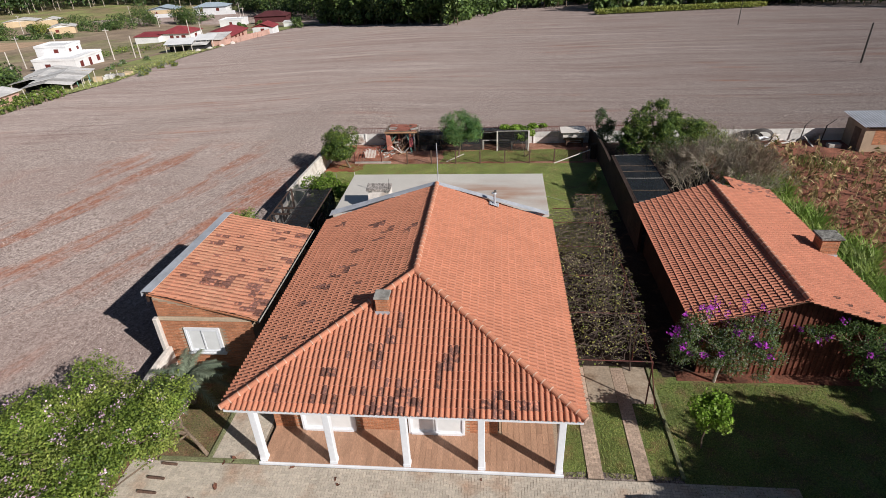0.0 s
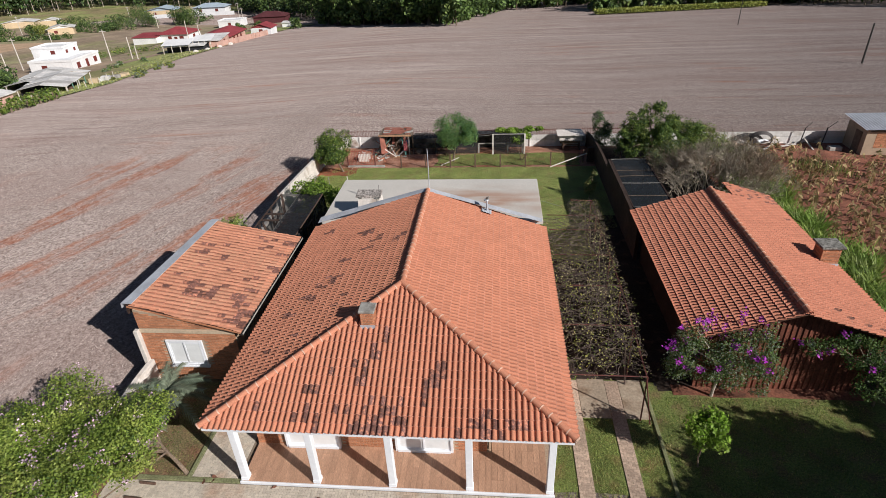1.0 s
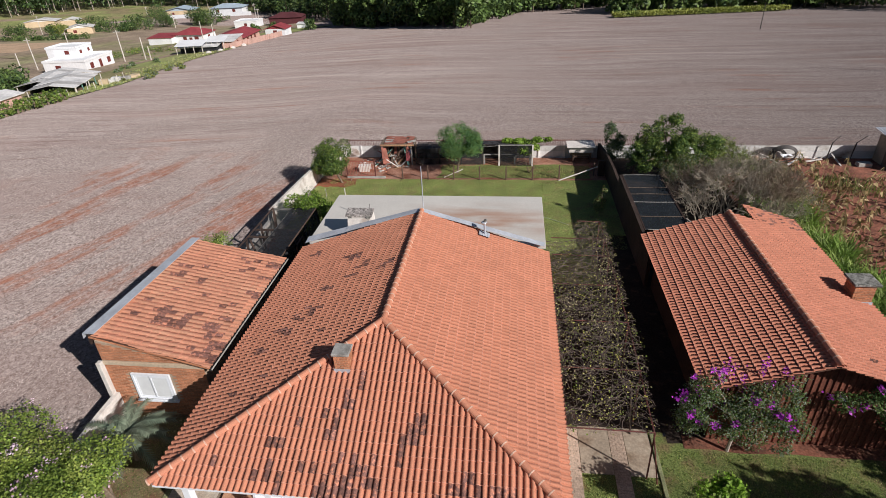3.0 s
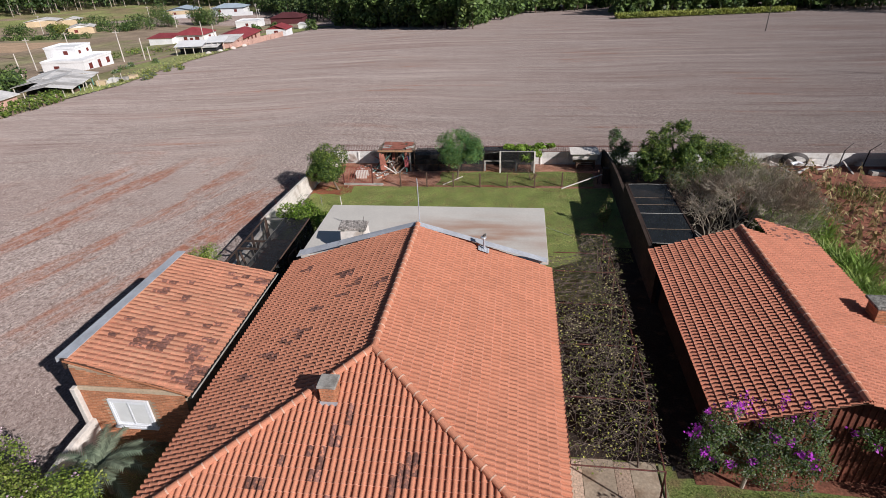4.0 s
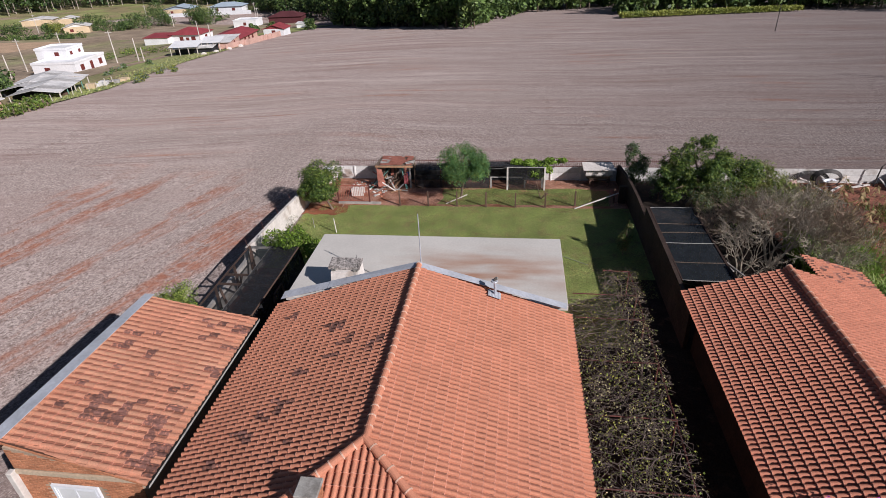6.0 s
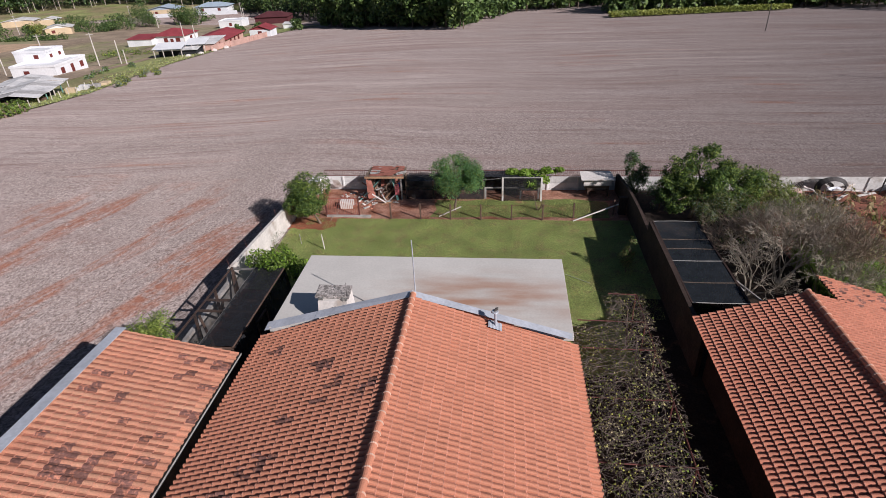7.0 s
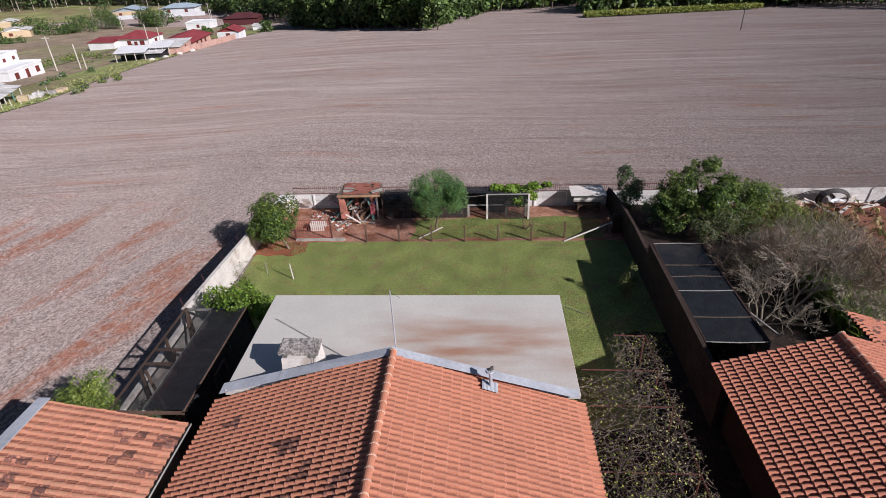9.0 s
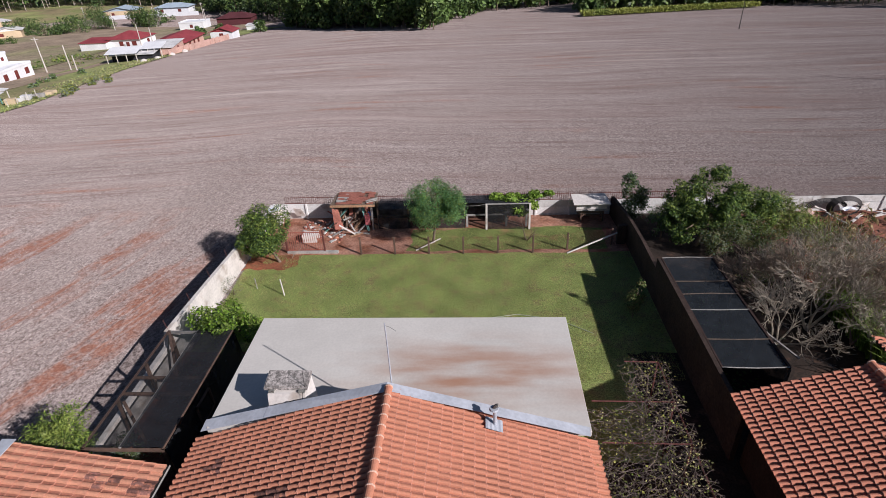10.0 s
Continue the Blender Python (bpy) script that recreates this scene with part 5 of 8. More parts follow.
red_paint = material("faded_red_paint", (0.36, 0.11, 0.08), 0.7, 0.25, 20, 0.2, 2, 0.2, 40)
red_railing()


def coop():
    c = thing("chicken_run", (0.6, 45.2, -0.2), "white timber frame of a chicken run against the back wall", "chicken coop")
    for x in (-0.02, 2.46):
        part("post", Shape().box(x - 0.055, 44.85, -0.35, x + 0.055, 44.96, 1.47, bevel=0.008), white_worn, c)
    for x in (-1.15, 0.02, 1.15, 2.32):
        part("short_post", Shape().box(x - 0.06, 45.25, -0.35, x + 0.06, 45.35, 0.60, bevel=0.008), wood_pale, c)
    part("top_rail", Shape().beam((-0.06, 44.9, 1.45), (2.5, 44.9, 1.46), 0.055), wood_pale, c)
    part("mid_rail", Shape().beam((-1.2, 45.3, 0.57), (0.0, 45.3, 0.58), 0.09, 0.06).beam((0.05, 45.3, 0.58), (2.4, 45.3, 0.58), 0.09, 0.06), wood_pale, c)
    part("slack_wire", Shape().tube([(-0.02, 44.9, 1.44), (-0.6, 44.95, 1.33), (-1.3, 45.1, 1.25)], 0.012, 5), wood_pale, c)
    part("net", Shape().box(0.04, 44.91, -0.2, 2.4, 44.914, 1.42), thin_net, c)
    part("roof_net", Shape().sheet([(-2.4, 45.4, 1.35), (2.5, 44.95, 1.45), (2.5, 46.6, 1.25), (-2.4, 46.6, 1.2)], 0.003), shade_net, c)


coop()
pen = thing("net_pen", (-3.9, 45.6, -0.2), "pen hung with black shade net along the back wall", "net house")
for x in (-6.4, -4.6, -2.9, -1.3):
    part("post", Shape().box(x - .04, 45.16, -.35, x + .04, 45.24, 1.12), wood_grey, pen)
part("front_net", rumpled_wall(-6.4, -1.25, 45.14, -0.22, 0.75, 20), shade_net, pen, "black shade net")
part("roof_net", rumpled(-6.4, 45.15, -1.25, 46.6, 1.10, 12, 5, 0.06, 9), shade_net, pen, "black shade net", smooth=True)
# west end added behind the lean-to as its dark inside shade
solid("black_net", rumpled_wall(-9.3, 2.5, 46.56, -0.25, 0.98), shade_net, "black shade net hung on the back wall, extended to darken the lean-to", "net")


def shed():
    s = thing("lean_to_shed", (-7.5, 45.5, -0.2), "tumbledown lean-to stacked with boards and old tiles", "shed")
    part("roof_edge", Shape().beam((-9.12, 45.0, 1.40), (-6.48, 45.0, 1.41), 0.06, 0.12), wood_tan, s, "weathered edge board")
    part("roof", Shape().sheet([(-9.1, 45.03, 1.49), (-6.5, 45.03, 1.49), (-6.5, 46.6, 1.53), (-9.0, 46.6, 1.53)], 0.04), wood_grey, s)
    for j in range(9):
        for i in range(7):
            if rng.random() < 0.12:
                continue
            x, y = -8.62 + i * 0.30 + rng.uniform(-.05, .05), 45.16 + j * 0.165
            m = pose(x, y, 1.50 + 0.006 * j + rng.uniform(0, 0.04), rng.uniform(2, 9), rng.uniform(-2, 2), rng.uniform(-5, 5))
            part("stacked_tile", Shape().box(-0.19, -0.1, 0, 0.19, 0.1, 0.03, m), slat_red if rng.random() < 0.85 else wood_pale, s)
    for y, z in ((45.1, 1.58), (45.35, 1.6), (45.2, 1.62)):
        part("batten", Shape().beam((-6.95 + rng.uniform(-.2, .1), y, z), (-6.4, y + .3, z + .02), 0.06, 0.04), wood_pale, s)
    for x, y in ((-6.72, 45.1), (-8.9, 45.15), (-6.6, 46.4), (-8.9, 46.4)):
        part("post", Shape().box(x - 0.05, y - 0.05, -0.4, x + 0.05, y + 0.05, 1.5), wood_pale if y < 45.12 else wood_grey, s)
    heap = [("plank", wood_rail), ("plank", wood_grey), ("plank", wood_grey), ("plank", wood_pale), ("plank", wood_rail), ("plank", red_paint), ("plank", wood_tan)]
    for i in range(34):
        x, y = rng.uniform(-9.0, -6.9), rng.uniform(45.2, 46.2)
        ln, tl = rng.uniform(0.7, 1.7), rng.uniform(-75, 75)
        m = pose(x, y, rng.uniform(0.0, 0.45), rng.uniform(-20, 20), tl, rng.uniform(0, 180))
        nm, mt = rng.choice(heap)
        plank = solid("plank", Shape().box(-ln / 2, -0.06, 0, ln / 2, 0.06, 0.03, m), mt, "old board in a heap under the lean-to", "board", "scrap boards")
    fan = [(wood_rail, .18), (slat_red, .22), (wood_tan, .16), (wood_tan, .12), (wood_grey, .14), (wood_pale, .10), (wood_rail, .12), (teal_board, .14)]
    for i in range(22):
        x = -9.0 + i * 0.105 + rng.uniform(-.08, .08)
        mt, w = fan[i % len(fan)]
        lean = rng.gauss(0, 0.55)
        y = 45.0 + rng.uniform(0, .7)
        solid("leaning_board", Shape().beam((x + lean, y - rng.uniform(.0, .35), ground_z(x, 45)), (x, y + .4, rng.uniform(0.35, 1.2)), w, 0.03), mt, "old board leaning inside the lean-to", "board", "scrap boards")
    solid("rusty_panel", Shape().sheet([(-9.05, 45.05, 1.25), (-8.72, 45.2, 1.1), (-8.45, 44.95, 0.05), (-8.95, 44.75, 0.0)], .03), slat_red, "rust-brown panel leaning on the lean-to post", "panel")
    for x, y, ln, tilt, mt in ((-8.1, 44.35, 1.15, 38, white_worn), (-8.6, 44.5, 1.0, -20, wood_pale), (-7.3, 44.5, .9, 8, wood_pale), (-8.9, 44.7, 1.2, 12, slat_red), (-7.6, 44.35, .8, -6, wood_tan), (-9.2, 44.9, 1.1, -34, wood_rail)):
        solid("fallen_board", Shape().box(-ln / 2, -0.07, 0, ln / 2, 0.07, 0.03, pose(x, y, 0.02 + abs(math.sin(radians(tilt))) * ln / 2 - .2, 0, tilt, rng.uniform(-30, 30))), mt, "pale board fallen in front of the lean-to", "board", "scrap boards")
    solid("washing", rumpled_wall(-7.15, -6.85, 45.0, 0.15, 0.95, 6), cloth_red, "faded red cloth hanging in the lean-to", "cloth")
    solid("broken_sheet", Shape().sheet([(-11.75, 46.2, .75), (-11.3, 46.2, .72), (-11.15, 46.45, .15), (-11.7, 46.45, .1)], .03), white_worn, "pale broken sheet leaning on the wall", "sheet")
    d = thing("plastic_drum", (-12.9, 46.1, -0.2), "white plastic drum in the corner", "drum")
    part("body", Shape().tube([(-12.9, 46.1, -0.25), (-12.9, 46.1, 0.62), (-12.9, 46.1, 0.72)], [0.42, 0.42, 0.36], 14), white_worn, d)
    part("lid", Shape().tube([(-12.9, 46.1, 0.72), (-12.9, 46.1, 0.78)], [0.38, 0.34], 14), white_paint, d)
    solid("blue_tarpaulin", rumpled(-7.05, 45.05, -6.8, 45.5, 0.75, 4, 6, 0.35, 3), tarp_blue, "crumpled blue plastic sheet on the boards", "tarpaulin")
    c = thing("crate", (-10.1, 43.9, -0.2), "white plastic crate on the ground", "crate")
    for i in range(5):
        part("slat", Shape().box(-10.6, 43.6 + i * 0.11, 0.22, -9.75, 43.68 + i * 0.11, 0.26), white_worn, c)
    for y in (43.58, 44.1):
        part("side", Shape().box(-10.6, y, -0.2, -9.75, y + 0.04, 0.22), white_worn, c)
    for i in range(150):
        x, y = rng.uniform(-11.0, -8.3), 43.5 + 2.7 * rng.random() ** 0.8
        sc = rng.uniform(0.03, 0.11)
        solid("rubble", Shape().box(-sc, -sc * .7, 0, sc, sc * .7, sc * .8, pose(x, y, ground_z(x, y), rng.uniform(-20, 20), rng.uniform(-20, 20), rng.uniform(0, 180)), bevel=sc * .2),
              rng.choice((slat_red, slat_red, clay_loose, white_worn, concrete, wood_pale)), "broken tile and brick rubble on red earth", "rubble", "rubble by the lean-to")


slat_red = material("old_red_tile", (0.30, 0.115, 0.085), 0.9, 0.3, 15, 0.2, 2, 0.3, 40)
wood_tan = material("tan_board", (0.42, 0.25, 0.15), 0.85, 0.25, 14)
teal_board = material("teal_paint_board", (0.16, 0.34, 0.29), 0.8, 0.25, 14)
cloth_red = material("faded_cloth", (0.36, 0.10, 0.11), 0.9, 0.2, 10)
tarp_blue = material("blue_plastic", (0.05, 0.10, 0.30), 0.5, 0.15, 10)
shed()


def hutch():
    h = thing("hutch", (6.1, 45.9, -0.2), "raised hutch with a pale sheet roof on legs", "hutch")
    part("roof", Shape().sheet([(5.02, 45.3, 1.12), (7.12, 45.3, 1.13), (6.98, 46.5, 1.27), (5.0, 46.45, 1.26)], 0.03), white_worn, h, "pale fibre-cement sheet")
    part("body", Shape().box(5.3, 45.7, 0.35, 6.85, 46.35, 1.10, bevel=0.01), wood_grey, h)
    part("front_panel", Shape().box(5.2, 45.5, 0.72, 6.95, 45.54, 1.02, bevel=0.006), white_worn, h)
    part("shelf", Shape().box(5.2, 45.42, 0.66, 6.98, 45.72, 0.70), wood_pale, h)
    for x in (5.55, 6.82):
        for y in (45.75, 46.3):
            part("leg", Shape().box(x - 0.045, y - 0.045, -0.3, x + 0.045, y + 0.045, 0.66), wood_rail, h)
    part("stay", Shape().beam((5.55, 45.75, -.1), (5.75, 45.75, .6), 0.05), wood_rail, h)
    part("rail", Shape().box(5.5, 45.72, 0.2, 6.87, 45.78, 0.27), wood_rail, h)


hutch()
solid("stake", Shape().tube([(-10.12, 38.3, -0.3), (-10.18, 38.3, 0.75)], 0.03, 6), white_worn, "thin pale stake in the lawn", "stake")
solid("thin_stake", Shape().tube([(-11.7, 38.9, -0.3), (-11.72, 38.9, 0.45)], 0.02, 5), wood_pale, "thin grey stake in the lawn", "stake")
hose = material("pale_hose", (0.45, 0.48, 0.36), 0.6)
solid("garden_hose", Shape().tube([(-1.8, 35.0, -0.13), (-0.6, 36.2, -0.13), (1.2, 36.6, -0.13), (3.0, 36.2, -0.13), (4.4, 35.2, -0.12)], 0.014, 5), hose, "pale garden hose lying on the lawn", "hose")


# ---- neighbour's plot: barn, scrap, gate posts ----
def barn():
    b = thing("barn", (29, 45, -0.2), "brick barn with a corrugated metal roof", "barn")
    part("wall", Shape().box(26.9, 44.0, -0.4, 27.1, 46.5, 1.7).box(27.1, 44.0, -0.4, 33, 44.2, 1.55).box(27.1, 46.3, -0.4, 33, 46.5, 1.9), mortar, b)
    brick_panel(b, (27.6, 44.0, 0.35), (1, 0, 0), 5.0, 1.2, mats=[brick_mat, brick_loose])
    part("door", Shape().box(26.86, 44.5, -0.3, 26.9, 45.3, 1.4), wood_grey, b)
    s = Shape()
    n = 60
    v = []
    for i in range(n + 1):
        x = 26.5 + 6.8 * i / n
        zz = 0.02 * math.cos(i * math.pi)
        v += [(x, 43.6, 1.82 + zz), (x, 46.75, 2.12 + zz)]
    s.add(v, [(2 * i, 2 * i + 2, 2 * i + 3, 2 * i + 1) for i in range(n)])
    part("roof", s, zinc, b, "corrugated metal roof")


barn()


sack_mat = material("pink_sack", (0.62, 0.42, 0.38), 0.9, 0.2, 10)


def scrap():
    c = thing("pipe_coil", (20.6, 46.0, -0.2), "coil of black plastic pipe against the wall", "pipe coil")
    for k in range(7):
        r = 0.62 + 0.03 * k
        part("loop", Shape().tube([(20.6 + r * math.cos(a) * 1.2, 45.9 + 0.04 * k, 0.35 + r * math.sin(a) * 0.8) for a in np.linspace(0.2, 2 * math.pi + 0.2, 22)], 0.03, 5), steel_dark, c)
    c2 = thing("pipe_coil", (19.6, 46.1, -0.2), "slack loops of black pipe leaning on the wall", "pipe coil")
    for k in range(4):
        r = 0.75 + 0.06 * k
        part("loop", Shape().tube([(19.7 + r * math.cos(a) * 1.3, 46.15 + 0.05 * k, 0.1 + r * math.sin(a) * 0.75) for a in np.linspace(0.3, 2.9, 14)], 0.03, 5), steel_dark, c2)
    for k, (x, y, z) in enumerate(((21.6, 46.2, .5), (22.1, 46.1, .35), (21.9, 46.3, .65), (22.6, 46.0, .2))):
        solid("scrap_plank", Shape().box(-.24, -.04, -.05, .24, .04, .05, pose(x, y, z - .25, 12 * k - 20, 15 - 9 * k, 10 * k)), white_worn, "white board on the scrap heap", "board", "scrap by the wall")
    solid("pink_sack", rumpled(18.15, 45.6, 18.9, 46.2, 0.1, 6, 5, 0.4, 8), sack_mat, "crumpled pale pink sack by the wall", "sack")
    solid("white_sheet", rumpled(20.3, 45.7, 21.1, 46.0, 0.35, 4, 3, 0.3, 6), white_paint, "white plastic sheet in the coil", "sheet")
    for k in range(9):
        x = rng.uniform(18.5, 24.5)
        y = rng.uniform(45.2, 46.3)
        ln = rng.uniform(0.5, 1.6)
        solid("scrap_board", Shape().box(-ln / 2, -0.08, 0, ln / 2, 0.08, 0.05, pose(x, y, 0.0, rng.uniform(-15, 15), rng.uniform(-25, 10), rng.uniform(0, 180))), rng.choice((wood_grey, wood_pale, white_worn, steel_dark)),
              "scrap board lying by the boundary wall", "board", "scrap by the wall")
    for x, lean in ((23.6, 0.5), (25.2, 0.7)):
        p = thing("gate_post", (x, 46.2, -0.2), "leaning iron gate post by the wall", "post", "gate posts")
        part("shaft", Shape().beam((x, 46.2, -0.4), (x + 0.15, 46.2, 1.2), 0.06), steel_dark, p)
        part("arm", Shape().tube([(x + 0.15, 46.2, 1.15), (x + 0.15 + lean, 46.4, 1.6)], 0.025, 5), steel_dark, p)
    solid("pallet", Shape().box(25.2, 44.9, -0.2, 26.1, 45.4, 0.08, bevel=0.02), concrete, "pale wooden pallet on red earth", "pallet")
    solid("black_sheet", rumpled(28.0, 41.4, 30.5, 42.4, -0.12, 8, 5, 0.12, 5), steel_dark, "crumpled black plastic on the earth", "sheet")


scrap()

for x, y, n, sz in ((-9.25, 13.86, 2, .10), (-8.98, 13.93, 2, .13), (-9.2, 12.85, 3, .09), (-9.75, 12.3, 3, .09), (-6.95, 13.72, 2, .08), (-5.3, 13.4, 3, .06), (-5.15, 13.15, 2, .08), (-0.5, 13.6, 3, .04)):
    dead_leaves(x, y, n, sz)


# ---- plants ----
def leaf_mat(name, color, tint=None, amount=0.35, light=0.35, rough=0.55, ts=0.9):
    return material(name, color, rough, 0.15, 6, 0.25, 0.8, 0.0, vary="island", amount=amount, tint=tint, tint_scale=ts, through_light=light, spec=0.35)


leaf_bright = leaf_mat("leaf_bright", (0.19, 0.27, 0.05), (0.28, 0.34, 0.075))
leaf_sun = leaf_mat("leaf_sun", (0.25, 0.34, 0.06), (0.36, 0.41, 0.10))
leaf_mid = leaf_mat("leaf_mid", (0.085, 0.15, 0.035), (0.13, 0.19, 0.045))
leaf_dark = leaf_mat("leaf_dark", (0.05, 0.09, 0.03), (0.08, 0.125, 0.04))
leaf_lime = leaf_mat("leaf_lime", (0.20, 0.34, 0.035), (0.27, 0.40, 0.06))
leaf_olive = leaf_mat("leaf_olive", (0.16, 0.16, 0.06), (0.24, 0.22, 0.10))
leaf_grey = leaf_mat("leaf_grey_green", (0.19, 0.24, 0.17), (0.27, 0.31, 0.22))
leaf_vine = leaf_mat("leaf_vine_autumn", (0.40, 0.40, 0.09), (0.55, 0.48, 0.28), amount=0.5)
leaf_teal = leaf_mat("leaf_teal", (0.13, 0.27, 0.10), (0.18, 0.32, 0.12))
leaf_blue = leaf_mat("leaf_fine", (0.075, 0.17, 0.045), (0.10, 0.22, 0.06))
cane_leaf = leaf_mat("cane_leaf", (0.21, 0.33, 0.06), (0.36, 0.42, 0.15))
dry_leaf = leaf_mat("dry_maize", (0.40, 0.31, 0.16), (0.24, 0.17, 0.08), amount=0.4, light=0.2)
petal_pink = leaf_mat("petal_pink", (0.60, 0.40, 0.52), (0.75, 0.60, 0.68), light=0.2)
petal_purple = leaf_mat("petal_purple", (0.45, 0.05, 0.52), (0.55, 0.10, 0.60), light=0.25)
twig_pale = material("twig_grey", (0.420, 0.360, 0.287), 0.95, 0.3, 18, 0.25, 2, 0.3, 40)
twig_mat = material("twig", (0.300, 0.229, 0.172), 0.95, 0.3, 18, 0.2, 2, 0.2, 40)
vine_mat = material("vine_stem", (0.15, 0.115, 0.10), 0.95, 0.3, 18, 0.25, 2, 0.3, 40)


def quads(name, verts, mats, slots, parent=None):
    """A mesh of loose four-sided leaves from an array of n x 4 x 3."""
    n = len(verts)
    o = np.array(origin_of(parent))
    me = bpy.data.meshes.new(name)
    me.vertices.add(n * 4)
    me.vertices.foreach_set("co", (verts.reshape(-1, 3) - o).astype(np.float32).ravel())
    me.loops.add(n * 4)
    me.loops.foreach_set("vertex_index", np.arange(n * 4, dtype=np.int32))
    me.polygons.add(n)
    me.polygons.foreach_set("loop_start", np.arange(0, n * 4, 4, dtype=np.int32))
    for m in mats:
        me.materials.append(m)
    me.polygons.foreach_set("material_index", np.asarray(slots, dtype=np.int32))
    me.update(calc_edges=True)
    ob = new(name, me)
    ob.parent = parent
    return ob


def unit(v):
    return v / np.maximum(np.linalg.norm(v, axis=1, keepdims=True), 1e-9)


def leaves_at(P, N, size, aspect=0.5, fold=0.12):
    """Four-cornered leaves at points P that face along N."""
    n = len(P)
    t = unit(np.cross(N, nrg.normal(size=(n, 3))))
    b = np.cross(N, t)
    s = np.asarray(size).reshape(-1, 1) * np.ones((n, 1))
    return np.stack([P - t * s * 0.5, P + b * s * aspect * 0.5 - N * s * fold, P + t * s * 0.5 - N * s * fold * 0.6, P - b * s * aspect * 0.5 - N * s * fold], axis=1)


def crown_points(blobs, n, gaps=0.0, shell=0.5, rough=0.28, seed=0):
    """Points through a crown of several uneven lobes, denser towards the outside, with holes."""
    vol = np.array([b[3] * b[4] * b[5] for b in blobs]) ** 0.8
    pick = nrg.choice(len(blobs), size=int(n * (1 + gaps * 1.3)) + 10, p=vol / vol.sum())
    B = np.array(blobs)[pick]
    u = unit(nrg.normal(size=(len(pick), 3)))
    r = shell + (1 - shell) * nrg.random(len(pick)) ** 0.6
    bump = np.array([noise.noise((d[0] * 2.6 + seed + k, d[1] * 2.6, d[2] * 2.6)) for d, k in zip(u, pick)])
    r = r * (1 + rough * bump)
    P = B[:, :3] + u * B[:, 3:] * r[:, None]
    N = unit(u * 0.7 + nrg.normal(size=u.shape) * 0.6 + np.array([0, 0, 0.5]))
    if gaps:
        q = np.array([noise.noise((p[0] * 1.9 + seed, p[1] * 1.9, p[2] * 1.9)) for p in P])
        keep = q > np.quantile(q, gaps * 0.55)
        P, N = P[keep], N[keep]
    return P[:n], N[:n]


def grow(shape, base, way, length, radius, depth, spread=0.6, kids=3, bend=0.18, tips=None, sides=6, shrink=0.68, up=0.15):
    """A limb that divides into thinner ones; returns the tips."""
    tips = tips if tips is not None else []
    p, d = Vector(base), Vector(way).normalized()
    pts, rad = [p.copy()], [radius]
    n = 3 if depth > 0 else 2
    for i in range(n):
        d = (d + Vector((rng.gauss(0, bend), rng.gauss(0, bend), rng.gauss(0, bend) + up * 0.3))).normalized()
        p = p + d * (length / n)
        pts.append(p.copy())
        rad.append(max(0.006, radius * (1 - 0.4 * (i + 1) / n)))
    shape.tube(pts, rad, max(3, sides), False)
    tips.append(p.copy())
    if depth > 0:
        for k in range(kids):
            q = pts[rng.choice((2, 3, 3) if n == 3 else (1, 2))]
            side = Vector((rng.gauss(0, 1), rng.gauss(0, 1), rng.gauss(0, 0.6))).normalized()
            grow(shape, q, (d + side * spread + Vector((0, 0, up))).normalized(), length * shrink * rng.uniform(0.75, 1.15), rad[-1] * 0.72, depth - 1, spread, kids, bend, tips, sides - 1, shrink, up)
    return tips


def tree(name, at, label, category, blobs, n, size, mats, weights=None, trunk_r=0.09, trunk_to=None, lean=(0, 0), bark_m=None, aspect=0.5, gaps=0.35, shell=0.5, limbs=4, group="", rough=0.28, extra=None):
    """Trunk with limbs that reach into the lobes of a leafy crown."""
    x, y = at
    z = ground_z(x, y) - 0.05
    t = thing(name, (x, y, z), label, category, group)
    s = Shape()
    c = np.mean(np.array(blobs)[:, :3], axis=0)
    top = Vector((c[0], c[1], c[2])) if trunk_to is None else Vector(trunk_to)
    base = Vector((x, y, z))
    mid = base.lerp(top, 0.5) + Vector((lean[0], lean[1], 0))
    s.tube([base, base.lerp(mid, 0.5) + Vector((rng.gauss(0, .03), rng.gauss(0, .03), 0)), mid, top], [trunk_r, trunk_r * 0.85, trunk_r * 0.7, trunk_r * 0.45], 8, False)
    for b in blobs[:limbs * 2]:
        e = Vector(b[:3])
        k = mid.lerp(top, rng.uniform(0.0, 0.8))
        s.tube([k, k.lerp(e, 0.5) + Vector((rng.gauss(0, .1), rng.gauss(0, .1), 0.05)), e + Vector((0, 0, b[5] * 0.3))], [trunk_r * 0.5, trunk_r * 0.35, trunk_r * 0.12], 5, False)
    part("trunk", s, bark_m or bark, t)
    P, N = crown_points(blobs, n, gaps, shell, rough, seed=len(name) + x)
    V = leaves_at(P, N, nrg.uniform(0.7, 1.3, len(P)) * size, aspect)
    slots = nrg.choice(len(mats), size=len(P), p=weights)
    tagged(quads("crown", V, mats, slots, t), kind="stuff")
    if extra:
        fm, fn, fs, frac = extra
        Q, M = crown_points(blobs, fn * 12, 0, 0.93, rough, seed=len(name) + x)
        hub = Q[nrg.choice(len(Q), size=fn)]
        hub = hub[hub[:, 2] > c[2] - 0.4]
        pts = (hub[:, None, :] + nrg.normal(size=(len(hub), frac, 3)) * 0.07).reshape(-1, 3)
        F = leaves_at(pts, unit(nrg.normal(size=pts.shape) + np.array([0, 0, 1])), nrg.uniform(0.7, 1.3, len(pts)) * fs, 0.8)
        tagged(quads("blossom", F, [fm], np.zeros(len(F)), t), kind="stuff")
    return t


